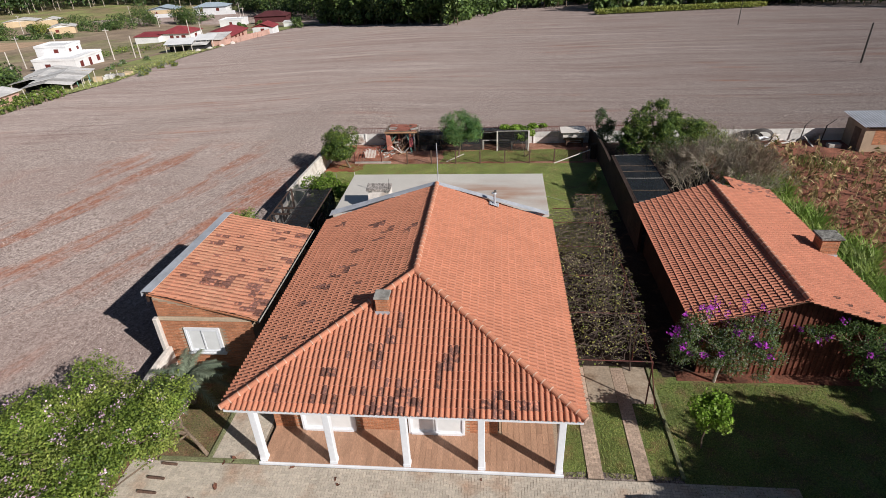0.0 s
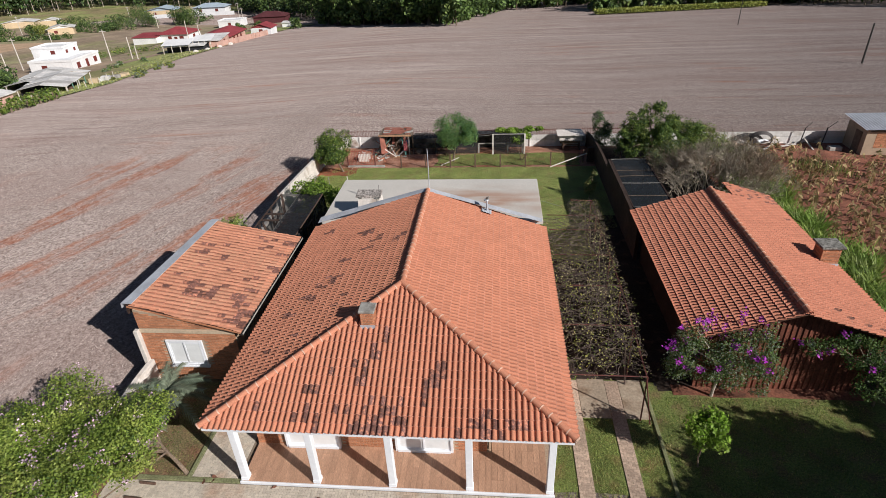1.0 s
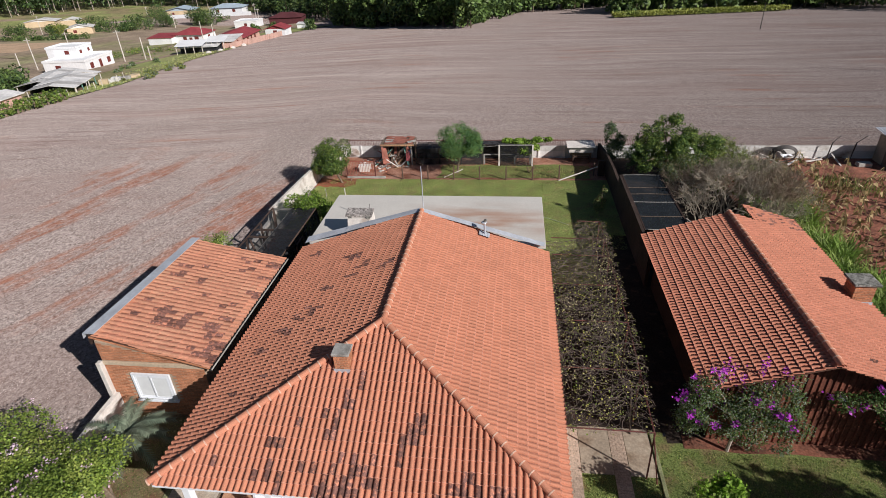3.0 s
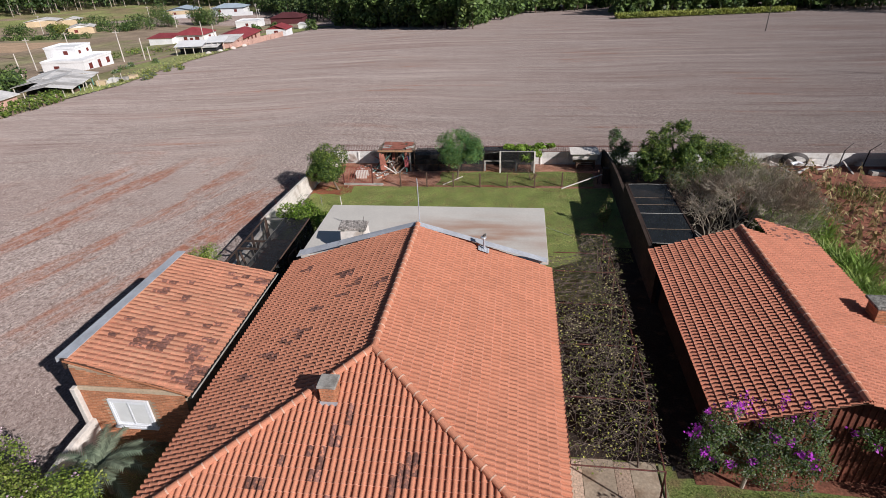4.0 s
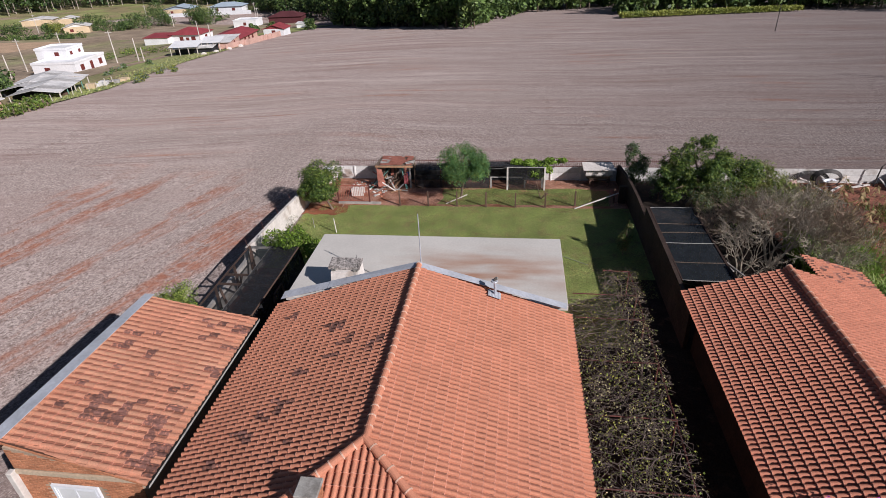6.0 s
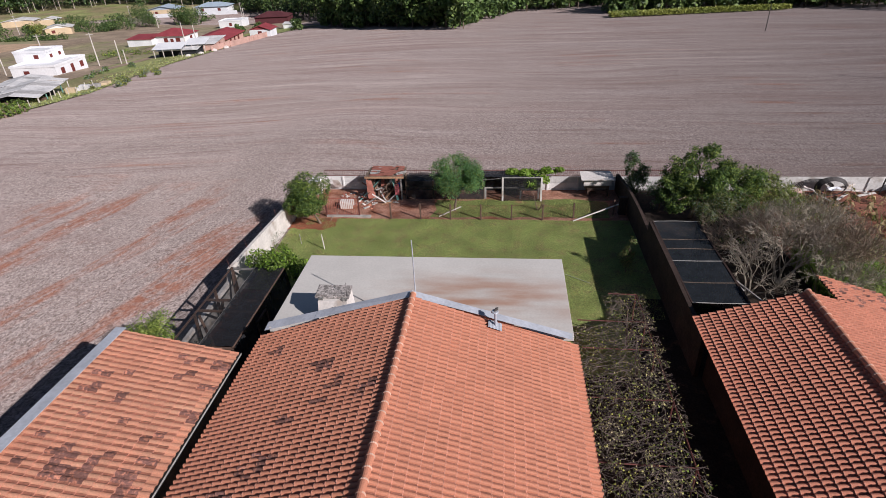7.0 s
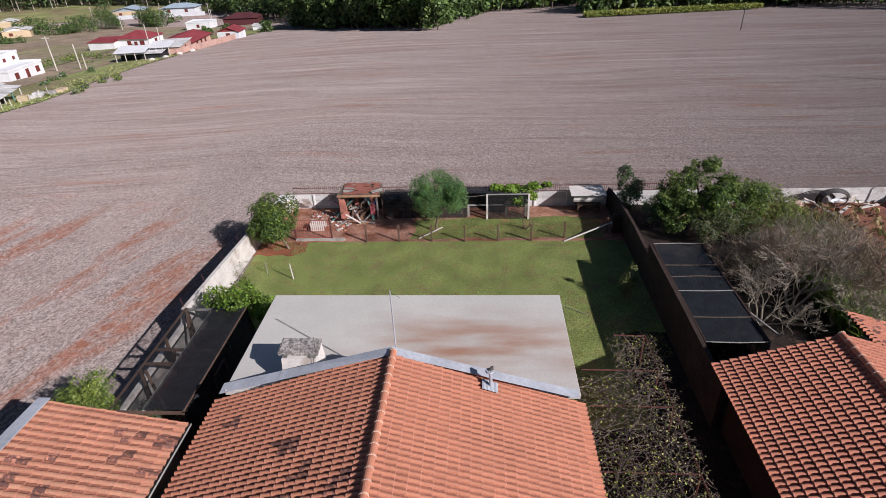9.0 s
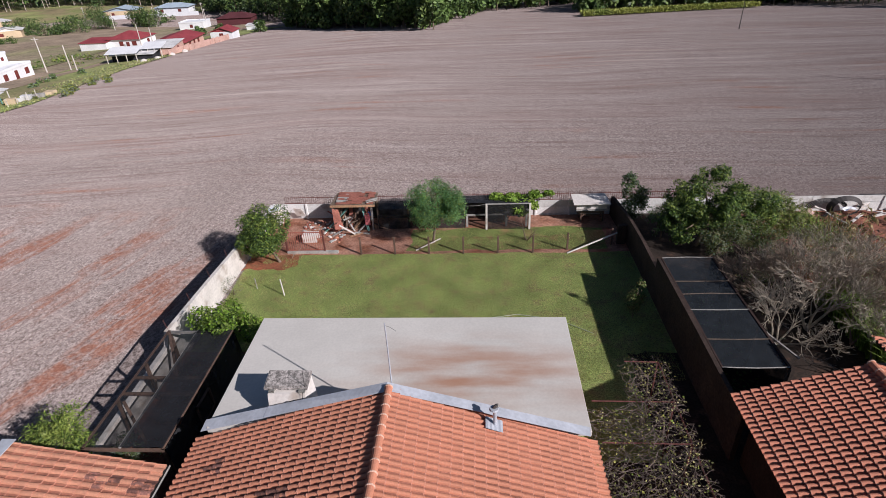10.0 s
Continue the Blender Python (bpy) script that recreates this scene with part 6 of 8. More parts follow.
def lobes(c, r, n, sub=0.55, flat=1.0, seed=1):
    """n smaller lobes packed round a middle."""
    q = random.Random(seed)
    out = [(*c, r * 0.75, r * 0.75, r * 0.75 * flat)]
    for i in range(n):
        a, e = q.uniform(0, 2 * math.pi), q.uniform(-0.5, 1.0)
        d = r * (1 - sub * 0.55)
        s = r * sub * q.uniform(0.75, 1.15)
        out.append((c[0] + d * math.cos(a) * math.cos(e), c[1] + d * math.sin(a) * math.cos(e), c[2] + d * math.sin(e) * flat, s, s, s * flat))
    return out


# short log posts along the edge of the paving
for k, (x, y) in enumerate(((-11.35, 13.68), (-11.55, 13.1), (-11.6, 12.55), (-11.5, 12.0))):
    solid("edging_log", Shape().tube([(x - .1, y, .06), (x + .45 + .05 * k, y - .04, .07)], [.05, .045], 8), wood_rail, "short weathered log lying along the paving", "log", "logs by the paving")

# flowering tree over the garden bed
big = []
q_ = random.Random(4)
for k in range(34):
    bx, by = q_.uniform(-17.2, -10.9), q_.uniform(9.0, 16.2)
    if bx > -12.9 and by > 14.9 or bx > -11.6 and by < 10.5 or bx < -14.9 and by > 14.3 or bx < -16.2 and by > 13.2:
        continue
    big.append((bx, by, 1.75 + 0.5 * q_.random() - 0.03 * (bx + 14) ** 2 * 0.5, q_.uniform(0.9, 1.4), q_.uniform(0.9, 1.4), q_.uniform(0.6, 0.9)))
big += [(-11.3, 14.0, 2.1, .8, .7, .5), (-10.9, 13.3, 1.8, .7, .7, .5), (-14.3, 12.5, 1.6, 2.5, 2.5, 1.0), (-15.6, 13.6, 1.6, 1.6, 1.6, 0.9)]
tree("flowering_tree", (-10.05, 14.15), "spreading leafy tree with pale pink blossom over the garden bed", "tree", big, 120000, 0.088, [leaf_sun, leaf_mid, leaf_bright], [0.45, 0.13, 0.42], 0.075,
     (-10.95, 14.25, 1.95), gaps=0.32, shell=0.5, limbs=8, aspect=0.62, extra=(petal_pink, 480, 0.075, 13), rough=0.45)


def fan_palm():
    x, y = -11.75, 16.6
    t = thing("palm", (x, y, -0.05), "small palm with arching grey-green fronds", "palm")
    part("trunk", Shape().tube([(x, y, -0.1), (x + 0.05, y, 0.5), (x, y, 1.15)], [0.13, 0.12, 0.10], 8), bark, t)
    for k in range(26):
        a = k * 2.399 + rng.uniform(-0.2, 0.2)
        el = rng.uniform(0.1, 1.2)
        ln = rng.uniform(1.25, 1.8)
        s, spine = Shape(), []
        for i in range(9):
            u = i / 8
            spine.append(Vector((x + math.cos(a) * ln * u * math.cos(el * (1 - 0.5 * u)), y + math.sin(a) * ln * u * math.cos(el * (1 - 0.5 * u)), 1.15 + ln * (math.sin(el) * u - 0.55 * u * u))))
        s.tube(spine, [0.018 - 0.0016 * i for i in range(9)], 4, False)
        for i in range(2, 9):
            d = (spine[i] - spine[i - 1]).normalized()
            side = d.cross(Vector((0, 0, 1))).normalized()
            for k2 in range(3):
                p = spine[i - 1].lerp(spine[i], k2 / 3)
                for sg in (-1, 1):
                    tip = p + (side * sg * 0.8 + d * 0.7 + Vector((0, 0, -0.12))) * 0.38 * (1.1 - 0.06 * i)
                    w = d * 0.042
                    s.add([p - w, p + w, tip], [(0, 1, 2)])
        part("frond", s, leaf_grey, t)


fan_palm()

# young tree on the front lawn
tree("young_tree", (6.93, 15.30), "young tree with bright lime green leaves on the lawn", "tree", lobes((6.97, 15.35, 1.42), 0.66, 10, 0.5, 1.30, 3), 2700, 0.115, [leaf_lime, leaf_bright], [0.8, 0.2], 0.035, gaps=0.45, shell=0.3, aspect=0.65)
# flowering shrubs against the boarded house
boug = [(7.1, 18.3, 2.3, .75, .6, .8), (7.8, 18.3, 1.75, .8, .6, .6), (8.7, 18.3, 2.1, .8, .6, .8), (9.4, 18.2, 2.5, .7, .5, .8), (8.6, 18.1, 1.4, .7, .5, .5), (7.2, 18.3, 3.1, .55, .45, .6), (9.3, 18.3, 1.6, .6, .5, .6), (6.8, 18.3, 1.7, .5, .5, .6),
        (9.5, 18.2, 3.3, .45, .4, .45), (8.2, 18.2, 2.7, .6, .45, .55), (9.9, 18.1, 1.8, .5, .4, .6), (8.9, 18.2, 2.9, .5, .4, .5), (9.7, 18.1, .9, .35, .3, .4)]
tree("flowering_shrub", (8.35, 18.55), "tall shrub with purple blossom against the boarded wall", "shrub", boug, 15000, 0.075, [leaf_mid, leaf_grey, leaf_olive], [0.5, 0.3, 0.2], 0.07, (8.45, 18.4, 1.9), bark_m=bark_pale, gaps=0.5, rough=0.55, extra=(petal_purple, 34, 0.10, 26))
boug2 = [(11.3, 18.5, 2.5, .45, .35, .35), (11.9, 18.4, 2.6, .4, .4, .35), (13.0, 18.4, 2.3, .8, .6, .7), (13.9, 18.3, 1.9, .9, .7, .8), (14.6, 18.2, 2.2, .9, .7, .9), (13.4, 18.0, 1.2, .7, .5, .6), (14.8, 17.8, 1.3, .9, .7, .8), (12.6, 18.6, 2.75, .6, .4, .3)]
tree("climbing_shrub", (13.9, 18.3), "dark climbing shrub with a few purple flowers on the eave", "shrub", boug2, 11000, 0.085, [leaf_mid, leaf_dark], [0.45, 0.55], 0.06, (13.6, 18.3, 2.0), gaps=0.4, extra=(petal_purple, 22, 0.10, 20))
spikes = Shape()
for x, y, h in ((7.75, 18.6, 3.5), (8.75, 18.7, 3.6), (7.5, 18.5, 3.1), (8.1, 18.5, 3.2)):
    spikes.tube([(x, y, 1.8), (x + 0.05, y, h)], 0.012, 4)
    c = np.array([[x + 0.05, y, h]]) + nrg.normal(size=(40, 3)) * np.array([0.08, 0.08, 0.22])
    tagged(quads("blossom_spray", leaves_at(c, unit(nrg.normal(size=c.shape)), 0.08, 0.8), [petal_purple], np.zeros(40), bpy.data.objects["flowering_shrub"]), kind="stuff")
part("shoot", spikes, twig_mat, bpy.data.objects["flowering_shrub"])

# trees out of sight in front that shade the lawn and the drive
for x, y, r, h in ((15.9, 8.8, 2.8, 5.6), (17.5, 9.9, 2.7, 5.6), (21.6, 13.4, 2.4, 5.6), (13.4, 6.4, 2.5, 5.4), (17.3, 7.6, 2.8, 6.4), (19.8, 8.9, 2.4, 6.4)):
    tree("shade_tree", (x, y), "leafy garden tree beside the drive", "tree", lobes((x, y, h - r * 0.6), r, 8, 0.55, 0.85, int(x)), 13000, 0.36, [leaf_mid, leaf_dark], [0.4, 0.6], 0.14, gaps=0.03, shell=0.2)

# bushes by the netted beds
tree("bush", (-11.2, 34.0), "bright green bush behind the netted beds", "bush", [(-9.7, 33.5, 1.5, .6, .6, .5), (-11.0, 33.3, 2.0, .8, .6, .4), (-11.2, 33.8, 1.6, .8, .7, .6), (-10.5, 33.7, 1.7, .7, .7, .5), (-11.9, 33.9, 1.7, .7, .6, .55), (-10.9, 34.1, 2.0, .6, .6, .4), (-10.1, 34.0, 1.1, .5, .5, .7), (-11.2, 34.0, .8, .7, .6, .7)], 6500, 0.13, [leaf_lime, leaf_bright, leaf_mid], [0.35, 0.4, 0.25], 0.05, gaps=0.35, aspect=0.6)
tree("feathery_bush", (-13.95, 27.7), "feathery green bush outside the wall", "bush", [(-13.95, 27.7, 1.7, .7, .8, .7), (-13.5, 27.9, 2.4, .55, .55, .5), (-14.35, 27.5, 2.0, .55, .6, .6), (-13.75, 27.4, 2.5, .5, .5, .45), (-14.15, 28.0, 2.3, .45, .5, .45), (-14.6, 27.7, 1.5, .5, .5, .5), (-13.3, 27.5, 1.7, .5, .5, .6), (-14.0, 27.9, .8, .7, .7, .8)], 9000, 0.10, [leaf_sun, leaf_bright, leaf_mid], [0.35, 0.4, 0.25], 0.05, gaps=0.45, aspect=0.32, rough=0.5)
tree("fern_bush", (-12.3, 28.1), "dull green feathery plant under the net", "bush", [(-12.3, 28.1, .7, .5, .6, .6)], 1200, 0.10, [leaf_grey, leaf_mid], [0.6, 0.4], 0.03, gaps=0.3, aspect=0.3)
# fruit tree in the corner, the round tree by the fence
tree("citrus_tree", (-11.3, 41.5), "dense dark green fruit tree in the corner", "tree", lobes((-11.75, 41.7, 1.5), 1.42, 14, 0.45, 1.0, 6), 13000, 0.115, [leaf_bright, leaf_mid, leaf_dark], [0.4, 0.4, 0.2], 0.08, gaps=0.3, aspect=0.55)
tree("pepper_tree", (-3.05, 43.4), "round fine-leaved tree by the wire fence", "tree", lobes((-2.80, 43.35, 2.12), 1.46, 15, 0.45, 1.0, 8), 24000, 0.10, [leaf_teal, leaf_bright, leaf_blue], [0.6, 0.2, 0.20], 0.08, gaps=0.3, aspect=0.3, rough=0.4)
tree("grapevine", (1.2, 46.2), "bright green vine spilling over the back wall", "vine", [(0.6, 45.9, 1.45, .5, .4, .2), (1.5, 45.7, 1.45, .6, .5, .25), (2.2, 45.6, 1.3, .5, .4, .35), (2.9, 46.0, 1.5, .5, .4, .2), (2.1, 45.2, 0.9, .35, .25, .4), (3.6, 46.3, 1.4, .4, .3, .2), (1.8, 45.1, 1.0, .5, .25, .45), (2.6, 45.2, 1.2, .4, .3, .3)], 3000, 0.15, [leaf_bright, leaf_lime], [0.5, 0.5], 0.03, gaps=0.3, aspect=0.8)
# tall shrubs beyond the side wall
q_ = random.Random(12)
green = [(11.6, 43.0, 2.0, 1.7, 1.3, 1.5), (13.2, 42.8, 1.6, 1.4, 1.2, 1.2)]
for k in range(46):
    a_, e_ = q_.uniform(0, 6.28), q_.uniform(-0.6, 1.5)
    cx, cy, cz, rr, rz = q_.choice(((11.4, 42.8, 2.1, 1.75, 1.9), (11.4, 42.8, 2.1, 1.75, 1.9), (13.2, 42.6, 1.6, 1.5, 1.4), (10.3, 42.0, 1.4, 1.1, 1.2)))
    sz = q_.uniform(0.28, 0.7)
    green.append((cx + rr * math.cos(a_) * math.cos(e_), cy + rr * 0.8 * math.sin(a_) * math.cos(e_), cz + rz * math.sin(e_), sz, sz, sz * 0.8))
tree("evergreen_tree", (11.2, 42.8), "broad dark green tree with a ragged crown beyond the side wall", "tree", green, 30000, 0.13, [leaf_mid, leaf_dark, leaf_bright], [0.38, 0.30, 0.32], 0.14, gaps=0.7, rough=0.7)
tree("tall_shrub", (8.15, 45.1), "thin grey-green shrub against the boundary wall", "shrub", [(8.15, 45.2, 2.0, .6, .6, .9), (8.4, 45.1, 1.1, .7, .7, .9), (7.95, 45.3, 2.6, .4, .4, .5), (8.7, 45.2, 1.7, .5, .5, .6)], 4200, 0.12, [leaf_dark, leaf_grey, leaf_mid], [0.5, 0.3, 0.2], 0.05, gaps=0.55, rough=0.5)
tree("pale_shrub", (9.6, 43.7), "spreading blue-green shrub beside the wall", "shrub", [(9.4, 43.5, 1.4, .75, .6, .6), (9.9, 43.3, 1.1, .6, .5, .5), (9.1, 43.3, 1.0, .6, .5, .5), (9.6, 43.2, .6, .6, .5, .45)], 2600, 0.13, [leaf_teal, leaf_grey, leaf_mid], [0.4, 0.25, 0.35], 0.05, gaps=0.55, rough=0.6, aspect=0.35)
reedy = [(14.3, 43.9, 1.7, .9, .8, .9), (15.2, 43.9, 1.6, 1.0, .9, .9), (16.1, 43.6, 1.3, 1.0, .9, .9), (16.8, 43.1, .9, .8, .8, .7), (14.6, 42.7, 1.4, .9, .8, .9), (15.7, 42.4, 1.2, .9, .9, .8), (16.6, 41.8, .9, .8, .8, .7)]
tree("reedy_shrub", (15.2, 43.2), "long-leaved yellow-green shrub mass behind the bare trees", "shrub", reedy, 8500, 0.24, [leaf_sun, leaf_olive, leaf_mid], [0.35, 0.35, 0.3], 0.05, gaps=0.5, aspect=0.16, rough=0.55)
scrub = [(13.4, 38.6, 1.0, 1.0, .9, .9), (14.6, 38.9, 1.1, 1.0, .9, .9), (15.9, 39.3, 1.1, 1.0, .9, .9), (17.0, 39.8, .9, .9, .8, .8), (12.3, 38.3, .9, .8, .8, .8), (16.4, 37.6, 1.0, .9, .9, .8), (17.6, 37.0, .9, .8, .9, .7), (16.7, 35.6, 1.1, .9, 1.0, .9), (16.2, 33.8, 1.1, .8, 1.0, .9)]
tree("scrub", (14.8, 38.6), "tangled olive-brown scrub under the bare trees", "shrub", scrub, 5500, 0.13, [leaf_olive, leaf_mid, dry_leaf], [0.5, 0.35, 0.15], 0.05, gaps=0.75, aspect=0.3, rough=0.7)
tree("olive_shrub", (11.5, 41.6), "loose olive green shrub with upright shoots", "shrub", [(11.3, 41.6, 1.3, .6, .6, 1.0), (11.9, 41.8, 1.5, .55, .55, 1.0), (12.4, 41.4, 1.2, .6, .6, .9), (11.6, 41.2, .8, .7, .5, .6), (13.3, 41.2, 1.2, .8, .7, .9), (14.1, 41.0, 1.0, .8, .7, .8)], 6000, 0.13, [leaf_olive, leaf_mid, leaf_grey], [0.45, 0.3, 0.25], 0.05, gaps=0.6, aspect=0.25, rough=0.6)
tree("yard_sapling", (6.35, 36.4), "small sapling in the shade of the wall", "shrub", [(6.3, 36.4, .7, .40, .40, .6), (6.5, 36.4, 1.3, .28, .28, .5), (6.45, 36.4, 1.7, .15, .15, .3)], 760, 0.11, [leaf_olive, leaf_mid], [0.7, 0.3], 0.02, gaps=0.4)
tree("dry_shrub", (-12.7, 38.4), "half-dry grey shrub against the wall", "shrub", [(-12.7, 38.4, .35, .5, .6, .5)], 500, 0.07, [leaf_olive, leaf_grey], [0.6, 0.4], 0.02, gaps=0.4, aspect=0.3)


def bare(name, at, label, height, depth, kids, spread, mat, r, stems, leaves=0, width=1.0):
    x, y = at
    z = ground_z(x, y) - 0.05
    t = thing(name, (x, y, z), label, "tree")
    s, tips = Shape(), []
    for k in range(stems):
        a = k * 2.4 + rng.uniform(-.3, .3)
        grow(s, (x, y, z), (math.cos(a) * 0.5 * width, math.sin(a) * 0.5 * width, 0.8), height * 0.42, r, depth, spread, kids, 0.16, tips, 6, 0.70, 0.10)
    tagged(part("branchwork", s, mat, t), kind="stuff")
    if leaves:
        T = np.array(tips)
        P = T[nrg.choice(len(T), size=leaves)] + nrg.normal(size=(leaves, 3)) * 0.12
        quads("foliage", leaves_at(P, unit(nrg.normal(size=P.shape) + np.array([0, 0, .6])), nrg.uniform(.6, 1.3, leaves) * 0.08, 0.35), [leaf_olive, leaf_grey], nrg.choice(2, size=leaves), t)
    return t


twiggy = "leafless grey tree with a dense tangle of twigs"
bare("bare_tree", (13.4, 35.5), twiggy, 4.0, 5, 4, 0.72, twig_pale, 0.07, 3, 200)
bare("bare_tree", (12.3, 36.6), twiggy, 3.2, 5, 4, 0.75, twig_mat, 0.05, 3, 500)
bare("bare_tree", (11.6, 34.4), twiggy, 3.0, 4, 4, 0.8, twig_pale, 0.05, 4, 100)
bare("bare_tree", (14.7, 34.5), twiggy, 3.7, 5, 4, 0.72, twig_mat, 0.06, 3, 500)
bare("bare_shrub", (15.6, 36.8), "grey half-bare shrub with fine twigs", 3.0, 4, 4, 0.7, twig_mat, 0.05, 5, 1300)
bare("bare_shrub", (14.9, 33.4), "grey half-bare shrub behind the boarded house", 2.8, 4, 4, 0.75, twig_pale, 0.05, 3, 500)
bare("bare_shrub", (17.2, 38.4), "pale olive shrub at the edge of the maize", 2.4, 4, 3, 0.7, twig_pale, 0.045, 6, 1900)
bare("bare_shrub", (15.8, 40.0), "olive-grey shrub at the edge of the maize", 2.5, 4, 3, 0.7, twig_mat, 0.045, 7, 2400)
bare("bare_shrub", (16.6, 35.2), "brown half-bare shrub beside the cane grass", 2.6, 4, 3, 0.7, twig_pale, 0.045, 6, 900)
bare("pruned_sapling", (2.25, 43.6), "leafless pruned sapling in the chicken run", 1.5, 2, 2, 0.5, bark, 0.04, 3)
bare("dead_sapling", (-10.8, 41.9), "thin bare sapling tied to a stake", 1.3, 2, 2, 0.35, bark_pale, 0.025, 1)


# vine over the pergola
def pergola_vine():
    t = thing("pergola_vine", (4.1, 24, 0), "nearly leafless tangled grapevine over the pergola", "vine")
    s = Shape()
    pts_all = []
    zr = lambda y: 2.12 + 0.45 * smooth_step(17, 21, y)
    for k in range(820):
        x, y = rng.uniform(2.75, 5.4), 17.6 + 12.6 * rng.random() ** 0.95
        a = rng.uniform(0, 6.28)
        z = zr(y) + rng.uniform(-0.05, 0.10)
        pts = []
        for i in range(rng.randint(6, 13)):
            pts.append((x, y, z))
            a += rng.gauss(0, 0.55)
            x += 0.17 * math.cos(a)
            y += 0.17 * math.sin(a)
            z = zr(y) + (z - zr(y)) * 0.8 + rng.gauss(0, 0.045)
            if not 2.6 < x < 5.62 or not 17.2 < y < 31.6:
                a += 2.2
                x = min(5.65, max(2.6, x))
        pts = [q for q in pts if q[1] < 28.3 or (q[0] > 4.0 and q[1] < 30.7)]
        if len(pts) < 3:
            continue
        s.tube(pts, [0.0065 * rng.uniform(0.5, 1.5)] * len(pts), 3, False)
        pts_all += pts
    tagged(part("stem_tangle", s, vine_mat, t), kind="stuff")
    trunks = Shape()
    for y in (19.0, 22.0, 25.3, 28.3, 30.2):
        trunks.tube([(5.3, y, -0.1), (5.2, y + 0.1, 1.0), (5.1, y, 2.0), (4.6, y + 0.3, 2.55)], [0.035, 0.03, 0.028, 0.02], 5, False)
    tagged(part("trunk", trunks, vine_mat, t), kind="stuff")
    A = np.array(pts_all)
    P = A[nrg.choice(len(A), size=6000)] + nrg.normal(size=(6000, 3)) * np.array([.06, .06, .05])
    quads("foliage", leaves_at(P, unit(nrg.normal(size=P.shape) * 0.7 + np.array([0, 0, 1])), nrg.uniform(.4, 1.5, 6000) * 0.058, 0.8), [leaf_vine, leaf_bright, leaf_olive], nrg.choice(3, size=6000, p=[.55, .2, .25]), t)


pergola_vine()
shade_house()


# grass, cane, maize
def blades(name, area, n, height, width, mats, label, category, lean=0.5, keep=None, group="", arch=0.0):
    x0, y0, x1, y1 = area
    X, Y = nrg.uniform(x0, x1, n), nrg.uniform(y0, y1, n)
    if keep is not None:
        k = np.array([keep(a, b) for a, b in zip(X, Y)])
        X, Y = X[k], Y[k]
    n = len(X)
    Z = np.array([ground_z(a, b) for a, b in zip(X, Y)]) - 0.01
    h = height * nrg.uniform(0.5, 1.2, n)
    az = nrg.uniform(0, 2 * np.pi, n)
    d = np.stack([np.cos(az), np.sin(az)], 1) * (h * lean * nrg.uniform(0.2, 1, n))[:, None]
    w = np.stack([-np.sin(az), np.cos(az), np.zeros(n)], 1) * width * 0.5
    b = np.stack([X, Y, Z], 1)
    m = b + np.stack([d[:, 0] * 0.45, d[:, 1] * 0.45, h * 0.7], 1)
    t = b + np.stack([d[:, 0], d[:, 1], h * (1 - arch)], 1)
    V = np.stack([b - w, b + w, m + w * 0.8, m - w * 0.8], 1)
    T = np.stack([m - w * 0.8, m + w * 0.8, t + w * 0.1, t - w * 0.1], 1)
    ob = quads(name, np.concatenate([V, T]), mats, np.tile(nrg.choice(len(mats), size=n), 2))
    return tagged(ob, label, category, group, "stuff")


grass_a = leaf_mat("grass_blade", (0.29, 0.355, 0.10), (0.37, 0.40, 0.14), amount=0.4, light=0.2)
grass_b = leaf_mat("grass_blade_dry", (0.32, 0.31, 0.10), (0.40, 0.34, 0.15), amount=0.4, light=0.2)
blades("lawn_grass", (-12.9, 32.3, 7.4, 42.2), 110000, 0.045, 0.024, [grass_a, grass_a, grass_b], "short lawn grass", "grass", 1.6, lambda x, y: not (x < -10.3 and y > 40.6 and noise.noise((x * .9, y * .9, 2)) > -0.15))
# darker leaf tones mixed in so that the blades look shaded
blades("front_grass", (6.1, 13.0, 13.5, 18.4), 16000, 0.06, 0.022, [leaf_bright, grass_b, leaf_mid], "short lawn grass in darker tones for shade", "grass", 0.8)
blades("drive_grass", (2.2, 13.9, 5.9, 17.2), 9000, 0.06, 0.02, [grass_a, grass_a, grass_b], "grass between the paver strips", "grass", 0.8,
       lambda x, y: not (2.93 < x < 3.55 or 4.48 < x < 5.10))
blades("run_grass", (-4, 42.6, 6.8, 45.2), 5000, 0.09, 0.02, [grass_b, grass_a], "thin grass in the chicken run", "grass", 0.8)
blades("cane_grass", (14.75, 21.5, 18.6, 37.5), 15000, 1.55, 0.075, [cane_leaf, cane_leaf, leaf_bright], "dense tall green cane grass beside the boarded house", "tall grass", 0.75,
       lambda x, y: x < 17.4 + 0.9 * noise.noise((y * 0.5, 2, 1)) + (0.6 if y < 29 else 0), arch=0.12)
blades("weeds", (16.5, 37.5, 24.5, 45.5), 3600, 0.5, 0.03, [leaf_olive, leaf_mid, leaf_bright], "weeds among the maize", "weeds", 0.7, lambda x, y: noise.noise((x * 0.35, y * 0.35, 4)) > 0.02)
blades("bed_weeds", (-13.4, 14.1, -10.0, 18.5), 9000, 0.05, 0.02, [grass_b, leaf_olive, leaf_mid], "weeds in the garden bed", "weeds", 0.8)


